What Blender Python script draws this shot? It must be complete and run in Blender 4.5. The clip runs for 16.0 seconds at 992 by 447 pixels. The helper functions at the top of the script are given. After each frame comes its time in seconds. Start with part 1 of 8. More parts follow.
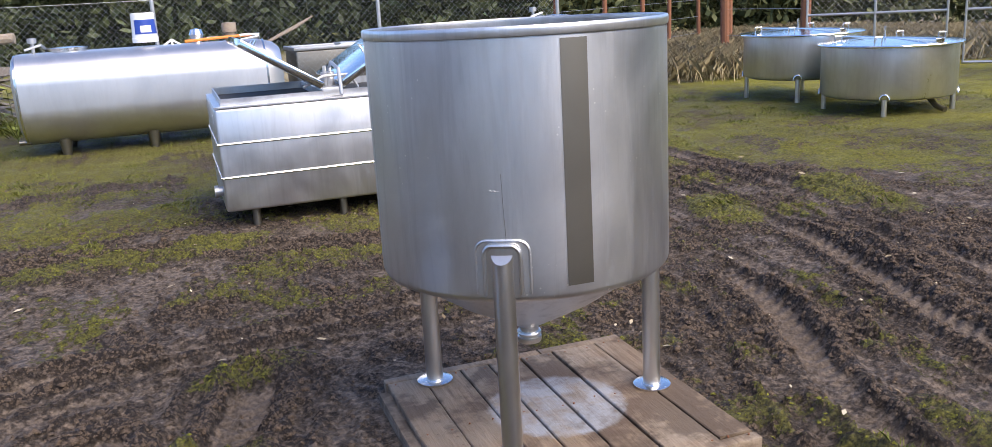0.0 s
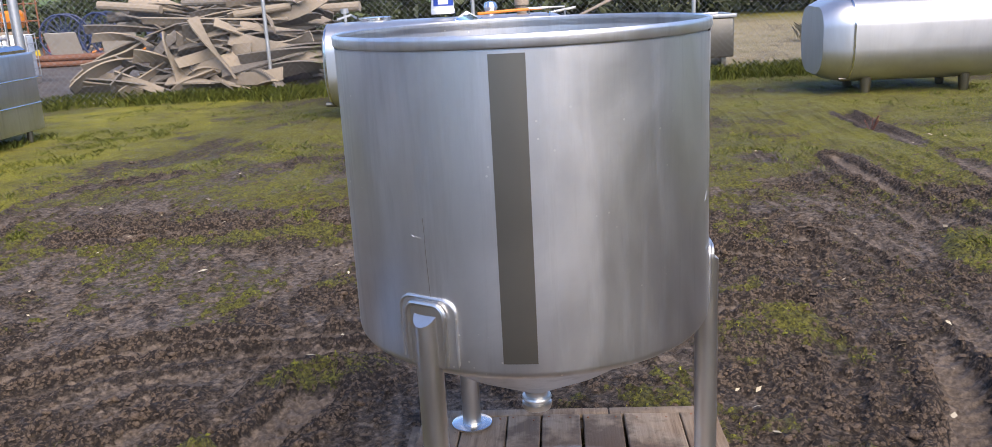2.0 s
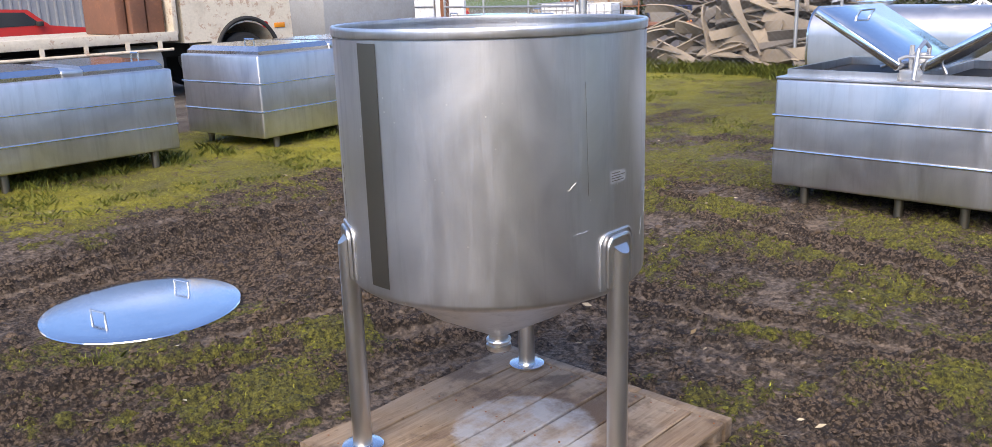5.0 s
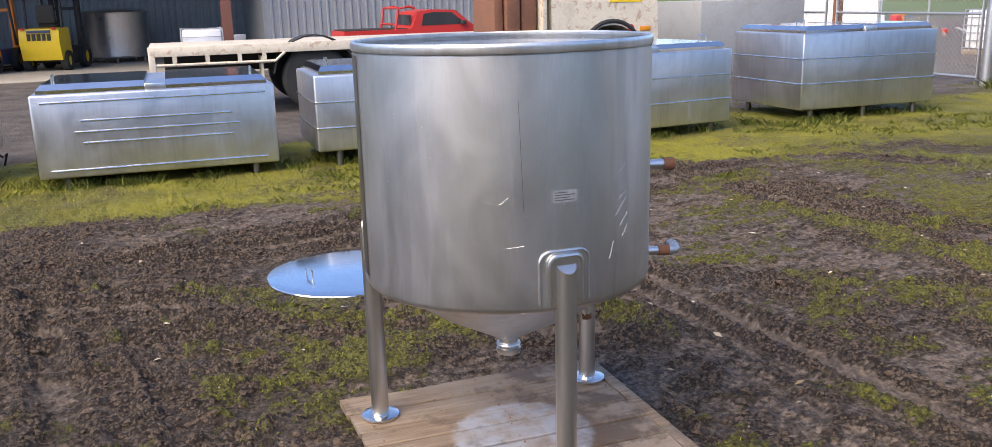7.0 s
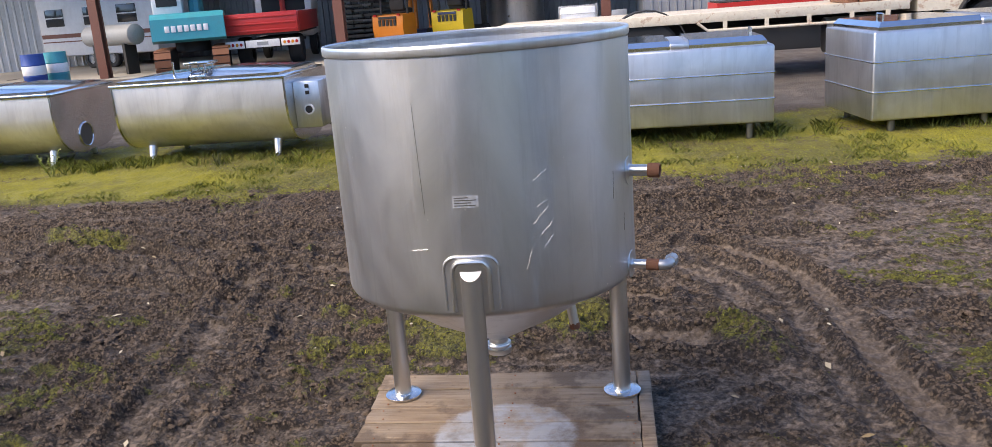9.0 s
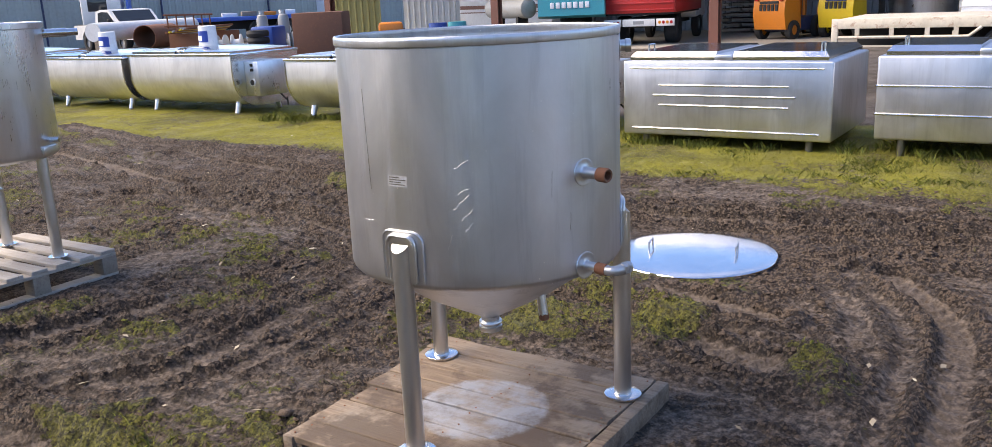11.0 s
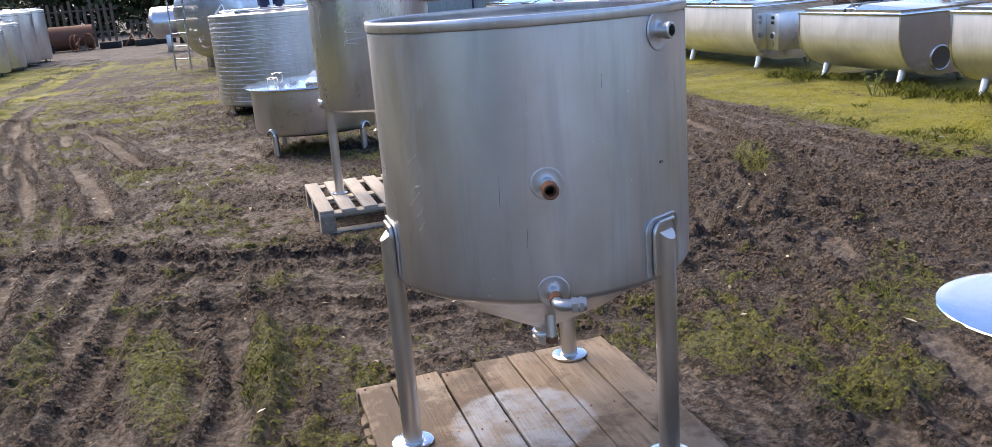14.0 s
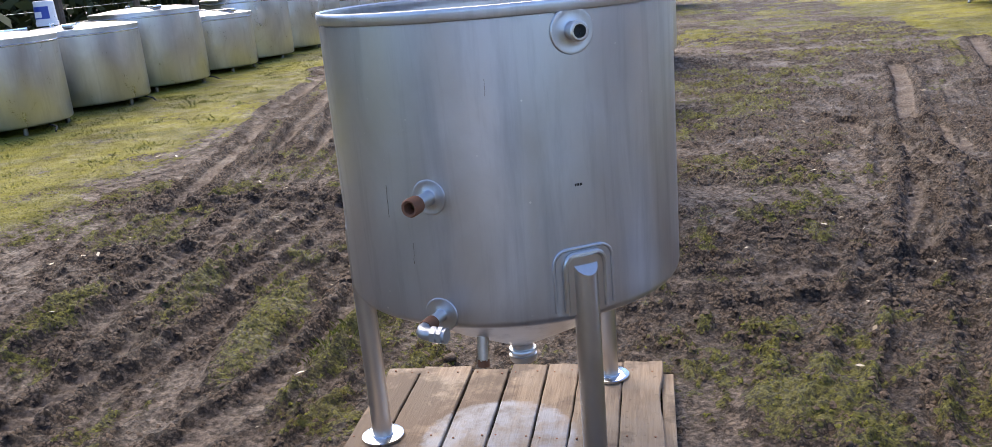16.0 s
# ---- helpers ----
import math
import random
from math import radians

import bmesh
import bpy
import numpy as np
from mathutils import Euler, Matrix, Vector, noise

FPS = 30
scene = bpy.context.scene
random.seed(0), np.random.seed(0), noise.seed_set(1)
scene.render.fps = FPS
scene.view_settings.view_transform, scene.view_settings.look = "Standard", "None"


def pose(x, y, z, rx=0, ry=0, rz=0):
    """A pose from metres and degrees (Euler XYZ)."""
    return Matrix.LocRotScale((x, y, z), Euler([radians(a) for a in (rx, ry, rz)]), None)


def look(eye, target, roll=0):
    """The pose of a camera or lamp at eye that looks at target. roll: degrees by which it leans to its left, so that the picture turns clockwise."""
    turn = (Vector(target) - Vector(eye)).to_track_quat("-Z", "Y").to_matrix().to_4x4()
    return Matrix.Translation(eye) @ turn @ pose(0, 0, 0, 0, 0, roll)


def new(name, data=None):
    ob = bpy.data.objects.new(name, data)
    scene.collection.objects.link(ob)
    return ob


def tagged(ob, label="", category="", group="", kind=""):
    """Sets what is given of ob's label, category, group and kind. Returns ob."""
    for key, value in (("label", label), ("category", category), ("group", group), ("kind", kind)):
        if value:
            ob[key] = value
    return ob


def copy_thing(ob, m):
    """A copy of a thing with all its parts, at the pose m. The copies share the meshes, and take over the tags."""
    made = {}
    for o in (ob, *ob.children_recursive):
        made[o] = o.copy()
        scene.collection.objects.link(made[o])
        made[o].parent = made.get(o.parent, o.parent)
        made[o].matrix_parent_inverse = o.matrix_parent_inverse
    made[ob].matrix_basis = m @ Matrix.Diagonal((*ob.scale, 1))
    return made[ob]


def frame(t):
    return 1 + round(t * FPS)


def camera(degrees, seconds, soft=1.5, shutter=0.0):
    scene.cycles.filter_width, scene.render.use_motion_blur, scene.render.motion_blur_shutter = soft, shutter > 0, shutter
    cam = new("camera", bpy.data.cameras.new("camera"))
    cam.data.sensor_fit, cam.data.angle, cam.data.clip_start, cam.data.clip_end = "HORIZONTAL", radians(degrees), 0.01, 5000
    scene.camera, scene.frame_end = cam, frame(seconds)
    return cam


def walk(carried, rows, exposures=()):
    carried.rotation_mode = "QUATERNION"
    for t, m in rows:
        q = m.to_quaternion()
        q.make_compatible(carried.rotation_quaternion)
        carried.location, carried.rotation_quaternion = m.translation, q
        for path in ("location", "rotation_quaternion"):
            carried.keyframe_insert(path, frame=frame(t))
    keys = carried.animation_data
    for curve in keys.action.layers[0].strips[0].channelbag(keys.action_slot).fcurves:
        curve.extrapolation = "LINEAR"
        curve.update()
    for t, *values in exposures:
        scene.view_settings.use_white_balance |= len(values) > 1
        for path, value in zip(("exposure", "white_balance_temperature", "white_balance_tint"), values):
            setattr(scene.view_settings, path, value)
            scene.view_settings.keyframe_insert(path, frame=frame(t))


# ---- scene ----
cam = camera(58.3, 16.0, 0.5)
PATH = [
    (0, (-1.063, -2.753, 1.529), (-0.423, -0.922, 1.039), -3.3),
    (0.5, (-0.76, -2.68, 1.54), (-0.289, -0.804, 1.032), -3.6),
    (1, (-0.528, -2.473, 1.532), (-0.317, -0.556, 1.002), -4.8),
    (1.5, (-0.246, -2.381, 1.528), (-0.171, -0.451, 1.008), -4.4),
    (2, (0.085, -2.393, 1.553), (-0.058, -0.465, 1.038), -3.1),
    (2.5, (0.325, -2.306, 1.524), (-0.014, -0.403, 1.009), -2.1),
    (3, (0.626, -2.309, 1.554), (0.018, -0.477, 1.031), -3.1),
    (3.2, (0.792, -2.35, 1.547), (0.105, -0.55, 1.011), -3.1),
    (5.3, (2.076, -1.936, 1.559), (0.667, -0.612, 1.048), -1.3),
    (5.5, (2.154, -1.821, 1.556), (0.686, -0.562, 1.045), -1.1),
    (6, (2.392, -1.584, 1.579), (0.76, -0.544, 1.073), -2.0),
    (6.5, (2.694, -1.351, 1.597), (0.945, -0.517, 1.1), -2.0),
    (7, (2.792, -1.018, 1.572), (0.962, -0.374, 1.084), -1.5),
    (7.5, (2.928, -0.682, 1.572), (1.029, -0.278, 1.089), -1.8),
    (8, (3.031, -0.311, 1.575), (1.097, -0.149, 1.091), -2.1),
    (8.5, (2.966, 0.046, 1.578), (1.028, -0.009, 1.088), -2.5),
    (8.7, (2.936, 0.195, 1.582), (1.004, 0.053, 1.085), -3.4),
    (10.8, (2.658, 1.683, 1.589), (0.992, 0.695, 1.089), -2.6),
    (11, (2.589, 1.782, 1.562), (0.98, 0.702, 1.068), -2.6),
    (11.5, (2.336, 2.051, 1.584), (0.878, 0.776, 1.088), -3.5),
    (12, (2.125, 2.358, 1.594), (0.769, 0.98, 1.081), -2.5),
    (12.5, (1.849, 2.45, 1.566), (0.688, 0.911, 1.034), -2.2),
    (13, (1.522, 2.537, 1.57), (0.569, 0.862, 1.033), -3.7),
    (13.5, (1.204, 2.699, 1.585), (0.482, 0.911, 1.055), -4.7),
    (14, (0.883, 2.687, 1.546), (0.37, 0.827, 1.02), -4.5),
    (14.5, (0.537, 2.649, 1.556), (0.251, 0.74, 1.031), -5.4),
    (15, (0.166, 2.69, 1.565), (0.099, 0.759, 1.048), -4.7),
    (15.5, (-0.13, 2.611, 1.533), (0.002, 0.688, 0.997), -4.3),
    (16, (-0.428, 2.515, 1.548), (-0.07, 0.63, 0.984), -5.1),
]
walk(cam, [(t, look(eye, target, roll)) for t, eye, target, roll in PATH], ((0.0, 1.16, 7200, 14), (7.0, 1.2, 7500, 14), (11.0, 1.28, 7700, 14), (14.0, 1.21, 7500, 14), (16.0, 1.3, 7300, 14)))

# ---- light ----
SUN_EL, SUN_AZ = 44.0, -62.0          # height and bearing of the sun, degrees
world = bpy.data.worlds.new("sky_world")
scene.world = world
world.use_nodes = True
wn = world.node_tree.nodes
sky = wn.new("ShaderNodeTexSky")
sky.sky_type, sky.sun_disc = "NISHITA", False
sky.sun_elevation, sky.sun_rotation = radians(SUN_EL), radians(90 - SUN_AZ)
sky.air_density, sky.dust_density, sky.ozone_density = 1.0, 0.3, 3.5
wl = world.node_tree.links.new
# broken white cloud over the blue
wtc, wmap, wno, wra, wmx = (wn.new("ShaderNode" + k) for k in ("TexCoord", "Mapping", "TexNoise", "ValToRGB", "Mix"))
wmap.inputs["Scale"].default_value = (1, 1, 2.2)
wno.inputs["Scale"].default_value, wno.inputs["Detail"].default_value, wno.inputs["Roughness"].default_value = 2.1, 6.0, 0.6
wra.color_ramp.elements[0].position, wra.color_ramp.elements[1].position = 0.54, 0.84
wra.color_ramp.elements[0].color, wra.color_ramp.elements[1].color = (0.02, 0.02, 0.02, 1), (0.7, 0.7, 0.7, 1)
wmx.data_type = "RGBA"
wl(wtc.outputs["Generated"], wmap.inputs[0])
wl(wmap.outputs[0], wno.inputs["Vector"])
wl(wno.outputs["Fac"], wra.inputs[0])
wl(wra.outputs[0], wmx.inputs[0])
wdeep = wn.new("ShaderNodeMix")           # a deeper blue, as after rain
wdeep.data_type, wdeep.blend_type = "RGBA", "MULTIPLY"
wdeep.inputs[0].default_value, wdeep.inputs[7].default_value = 1.0, (0.68, 0.85, 1.1, 1)
wl(sky.outputs[0], wdeep.inputs[6])
wl(wdeep.outputs[2], wmx.inputs[6])
wmx.inputs[7].default_value = (7.6, 7.5, 7.5, 1)
wl(wmx.outputs[2], wn["Background"].inputs[0])
wn["Background"].inputs[1].default_value = 0.135
sun = new("sun", bpy.data.lights.new("sun", "SUN"))
sun.data.energy, sun.data.angle, sun.data.color = 3.1, radians(58), (1.0, 0.905, 0.78)
sd = Vector((math.cos(radians(SUN_AZ)) * math.cos(radians(SUN_EL)), math.sin(radians(SUN_AZ)) * math.cos(radians(SUN_EL)), math.sin(radians(SUN_EL))))
sun.matrix_world = look(sd * 60, (0, 0, 0))

# ---- building helpers ----
def thing(name, x, y, z=0.0, rz=0.0, label="", category="", group="", kind="", rx=0.0, ry=0.0):
    """An Empty at a thing's base; its parts are built in its own axes."""
    e = new(name)
    e.empty_display_size = 0.1
    e.matrix_world = pose(x, y, z, rx, ry, rz)
    return tagged(e, label, category, group, kind)


def finish(name, bm, mats, smooth=True):
    bmesh.ops.recalc_face_normals(bm, faces=bm.faces)
    me = bpy.data.meshes.new(name)
    bm.to_mesh(me)
    bm.free()
    for m in (mats if isinstance(mats, (list, tuple)) else [mats]):
        me.materials.append(m)
    if smooth and len(me.polygons):
        me.polygons.foreach_set("use_smooth", [True] * len(me.polygons))
        me.set_sharp_from_angle(angle=radians(34))
    return me


def part(name, bm, mat, parent, label="", smooth=True):
    ob = new(name, finish(name, bm, mat, smooth))
    ob.parent = parent
    if label:
        ob["label"] = label
    return ob


def solo(name, bm, mat, label, category, group="", kind="", m=None, smooth=True):
    """A thing of one mesh."""
    ob = new(name, finish(name, bm, mat, smooth))
    if m is not None:
        ob.matrix_world = m
    return tagged(ob, label, category, group, kind)


def B():
    return bmesh.new()


def bx(bm, x0, x1, y0, y1, z0, z1, bevel=0.0, seg=2, m=None):
    """A box between two corners, its edges rounded."""
    ret = bmesh.ops.create_cube(bm, size=1.0)
    vs = ret["verts"]
    for v in vs:
        v.co = Vector((x0 + (v.co.x + .5) * (x1 - x0), y0 + (v.co.y + .5) * (y1 - y0), z0 + (v.co.z + .5) * (z1 - z0)))
    if bevel > 0:
        es = list({e for v in vs for e in v.link_edges})
        r = bmesh.ops.bevel(bm, geom=es, offset=bevel, segments=seg, profile=0.5, affect="EDGES")
        vs = list({v for f in r["faces"] for v in f.verts} | {v for v in vs if v.is_valid})
    if m is not None:
        bmesh.ops.transform(bm, matrix=m, verts=vs)
    return bm


def frame_axes(d):
    d = Vector(d).normalized()
    u = d.cross(Vector((0, 0, 1)))
    if u.length < 1e-3:
        u = Vector((1, 0, 0))
    u.normalize()
    return d, u, d.cross(u).normalized()


def cy(bm, p0, p1, r0, r1=None, seg=20, caps=True):
    """A cylinder or cone between two points."""
    r1 = r0 if r1 is None else r1
    p0, p1 = Vector(p0), Vector(p1)
    d, u, w = frame_axes(p1 - p0)
    ra, rb = [], []
    for i in range(seg):
        a = 2 * math.pi * i / seg
        o = u * math.cos(a) + w * math.sin(a)
        ra.append(bm.verts.new(p0 + o * r0))
        rb.append(bm.verts.new(p1 + o * r1))
    for i in range(seg):
        j = (i + 1) % seg
        bm.faces.new((ra[i], ra[j], rb[j], rb[i]))
    if caps:
        bm.faces.new(ra[::-1])
        bm.faces.new(rb)
    return bm


def lathe(bm, prof, seg=64, cx=0.0, cy_=0.0, close=False):
    """A body of revolution round the z axis from (radius, height) pairs."""
    rings = []
    for r, z in prof:
        if r < 1e-5:
            rings.append([bm.verts.new((cx, cy_, z))])
        else:
            rings.append([bm.verts.new((cx + r * math.cos(2 * math.pi * i / seg), cy_ + r * math.sin(2 * math.pi * i / seg), z)) for i in range(seg)])
    pairs = list(zip(rings, rings[1:])) + ([(rings[-1], rings[0])] if close else [])
    for a, b in pairs:
        for i in range(seg):
            j = (i + 1) % seg
            if len(a) == 1 and len(b) == 1:
                continue
            if len(a) == 1:
                bm.faces.new((a[0], b[j], b[i]))
            elif len(b) == 1:
                bm.faces.new((a[i], a[j], b[0]))
            else:
                bm.faces.new((a[i], a[j], b[j], b[i]))
    return bm


def pipe(bm, pts, r, seg=10, close=False, caps=True):
    """A round bar along a line of points."""
    pts = [Vector(p) for p in pts]
    n = len(pts)
    rings = []
    u = None
    for i, p in enumerate(pts):
        a = pts[(i - 1) % n] if (i or close) else p
        b = pts[(i + 1) % n] if (i < n - 1 or close) else p
        d = (b - a).normalized()
        if u is None:
            _, u, w = frame_axes(d)
        else:
            u = (u - d * u.dot(d)).normalized()
            w = d.cross(u)
        rings.append([bm.verts.new(p + (u * math.cos(2 * math.pi * k / seg) + w * math.sin(2 * math.pi * k / seg)) * r) for k in range(seg)])
    for i in range(n if close else n - 1):
        a, b = rings[i], rings[(i + 1) % n]
        for k in range(seg):
            l = (k + 1) % seg
            bm.faces.new((a[k], a[l], b[l], b[k]))
    if caps and not close:
        bm.faces.new(rings[0][::-1])
        bm.faces.new(rings[-1])
    return bm


def arc(c, r, a0, a1, n, plane="xy"):
    out = []
    for i in range(n + 1):
        a = radians(a0 + (a1 - a0) * i / n)
        p, q = r * math.cos(a), r * math.sin(a)
        out.append({"xy": (c[0] + p, c[1] + q, c[2]), "xz": (c[0] + p, c[1], c[2] + q), "yz": (c[0], c[1] + p, c[2] + q)}[plane])
    return out


def extr(bm, outline, a, b, axis="x"):
    """A prism: an outline of (u, v) swept from a to b along an axis. x: u is y, v is z. y: u is x, v is z. z: u is x, v is y."""
    put = {"x": lambda t, u, v: (t, u, v), "y": lambda t, u, v: (u, t, v), "z": lambda t, u, v: (u, v, t)}[axis]
    ra = [bm.verts.new(put(a, u, v)) for u, v in outline]
    rb = [bm.verts.new(put(b, u, v)) for u, v in outline]
    n = len(outline)
    for i in range(n):
        j = (i + 1) % n
        bm.faces.new((ra[i], ra[j], rb[j], rb[i]))
    bm.faces.new(ra[::-1])
    bm.faces.new(rb)
    return bm


def rounded(u0, u1, v0, v1, r, n=6, rb=None):
    """A rectangle's outline with round corners: r at the top, rb at the bottom."""
    rb = r if rb is None else rb
    out = []
    for cu, cv, a0, q in ((u1 - r, v1 - r, 0, r), (u0 + r, v1 - r, 90, r), (u0 + rb, v0 + rb, 180, rb), (u1 - rb, v0 + rb, 270, rb)):
        for i in range(n + 1):
            a = radians(a0 + 90 * i / n)
            out.append((cu + q * math.cos(a), cv + q * math.sin(a)))
    return out

# ---- materials ----
def tree(name):
    m = bpy.data.materials.new(name)
    m.use_nodes = True
    nt = m.node_tree
    return m, nt, nt.nodes["Principled BSDF"]


def node(nt, kind, **kw):
    n = nt.nodes.new(kind)
    for k, v in kw.items():
        n.inputs[k].default_value = v
    return n


def coords(nt, scale=(1, 1, 1), kind="Object"):
    tc = nt.nodes.new("ShaderNodeTexCoord")
    mp = nt.nodes.new("ShaderNodeMapping")
    mp.inputs["Scale"].default_value = scale
    nt.links.new(tc.outputs[kind], mp.inputs[0])
    return mp.outputs[0]


def noise_tex(nt, vec, scale, detail=4.0, rough=0.55, dist=0.0):
    n = node(nt, "ShaderNodeTexNoise", Scale=scale, Detail=detail, Roughness=rough, Distortion=dist)
    nt.links.new(vec, n.inputs["Vector"])
    return n.outputs["Fac"]


def ramp(nt, fac, *stops):
    r = nt.nodes.new("ShaderNodeValToRGB")
    el = r.color_ramp.elements
    while len(el) < len(stops):
        el.new(0.5)
    for e, (p, c) in zip(el, stops):
        e.position = p
        e.color = (*c, 1) if isinstance(c, tuple) else (c, c, c, 1)
    nt.links.new(fac, r.inputs[0])
    return r.outputs[0]


def mix(nt, fac, a, b, mode="MIX"):
    m = nt.nodes.new("ShaderNodeMix")
    m.data_type, m.blend_type = "RGBA", mode
    for s, v in ((0, fac), (6, a), (7, b)):
        if isinstance(v, bpy.types.NodeSocket):
            nt.links.new(v, m.inputs[s])
        else:
            m.inputs[s].default_value = (*v, 1) if isinstance(v, tuple) else v
    return m.outputs[2]


def maths(nt, op, a, b=0.5):
    m = nt.nodes.new("ShaderNodeMath")
    m.operation = op
    for s, v in ((0, a), (1, b)):
        if isinstance(v, bpy.types.NodeSocket):
            nt.links.new(v, m.inputs[s])
        else:
            m.inputs[s].default_value = v
    return m.outputs[0]


def bump(nt, bsdf, height, strength=0.3, dist=0.01):
    b = node(nt, "ShaderNodeBump", Strength=strength, Distance=dist)
    nt.links.new(height, b.inputs["Height"])
    nt.links.new(b.outputs[0], bsdf.inputs["Normal"])


def steel(name, base=(0.56, 0.55, 0.53), rough=0.3, var=0.1, brush=(3, 3, 60), brushed=0.35, stain=0.25, wave=0.004, specks=0.0):
    """Stainless steel: brushed grain along one way, cloudy patches, dull runs down the sheet, and an uneven surface."""
    m, nt, p = tree(name)
    L = nt.links.new
    v = coords(nt)
    grain = noise_tex(nt, coords(nt, brush), 9, 3, 0.6)
    cloud = noise_tex(nt, coords(nt, (1, 1, 0.6)), 3.1, 6, 0.65, 0.8)
    fine = noise_tex(nt, v, 38, 4, 0.65)
    drip = noise_tex(nt, coords(nt, (11, 11, 0.9)), 1.5, 6, 0.65, 0.3)
    c = mix(nt, ramp(nt, cloud, (0.35, 0.0), (0.68, 1.0)), tuple(k * (1 - var * 1.3) for k in base), tuple(min(1, k * (1 + var)) for k in base))
    c = mix(nt, maths(nt, "MULTIPLY", ramp(nt, drip, (0.5, 0.0), (0.72, 1.0)), stain), c, tuple(k * 0.62 for k in base))
    if specks:
        vo = node(nt, "ShaderNodeTexVoronoi", Scale=26.0)
        L(v, vo.inputs["Vector"])
        dot = maths(nt, "MULTIPLY", ramp(nt, vo.outputs["Distance"], (0.06, 1.0), (0.085, 0.0)), ramp(nt, noise_tex(nt, v, 3.0, 3, 0.5), (0.52, 0.0), (0.6, 1.0)))
        c = mix(nt, maths(nt, "MULTIPLY", dot, specks), c, (0.9, 0.9, 0.88))
    L(c, p.inputs["Base Color"])
    p.inputs["Metallic"].default_value = 1.0
    rr = ramp(nt, cloud, (0.3, rough - var), (0.72, rough + var))
    rr = mix(nt, 0.3, rr, ramp(nt, grain, (0.2, rough - brushed * 0.3), (0.8, rough + brushed * 0.3)))
    rr = mix(nt, maths(nt, "MULTIPLY", ramp(nt, drip, (0.5, 0.0), (0.72, 1.0)), stain), rr, (rough + .15, rough + .15, rough + .15))
    rr = mix(nt, maths(nt, "MULTIPLY", ramp(nt, fine, (0.6, 0.0), (0.75, 1.0)), 0.25), rr, (0.55, 0.55, 0.55))
    L(rr, p.inputs["Roughness"])
    b1 = node(nt, "ShaderNodeBump", Strength=0.06, Distance=0.002)
    L(grain, b1.inputs["Height"])
    b2 = node(nt, "ShaderNodeBump", Strength=0.5, Distance=wave)
    L(noise_tex(nt, v, 1.7, 2, 0.5), b2.inputs["Height"])
    L(b2.outputs[0], b1.inputs["Normal"])
    L(b1.outputs[0], p.inputs["Normal"])
    return m


def painted(name, col, rough=0.45, dirt=0.35, dirt_col=(0.16, 0.12, 0.09), rust=0.0, metallic=0.0, scale=3.0):
    """Paint with cloudy dirt and, where wanted, rust."""
    m, nt, p = tree(name)
    v = coords(nt)
    n1 = noise_tex(nt, v, scale, 6, 0.62)
    n2 = noise_tex(nt, v, scale * 9, 4, 0.6)
    c = mix(nt, ramp(nt, n2, (0.3, 0.0), (0.7, 1.0)), tuple(k * 0.88 for k in col), col)
    c = mix(nt, maths(nt, "MULTIPLY", ramp(nt, n1, (0.5, 0.0), (0.78, 1.0)), dirt), c, dirt_col)
    if rust:
        n3 = noise_tex(nt, v, scale * 3.1, 6, 0.7, 0.5)
        c = mix(nt, maths(nt, "MULTIPLY", ramp(nt, n3, (0.56, 0.0), (0.62, 1.0)), rust), c, mix(nt, n2, (0.2, 0.07, 0.03), (0.33, 0.14, 0.06)))
    nt.links.new(c, p.inputs["Base Color"])
    p.inputs["Roughness"].default_value = rough
    p.inputs["Metallic"].default_value = metallic
    bump(nt, p, n2, 0.12, 0.004)
    return m


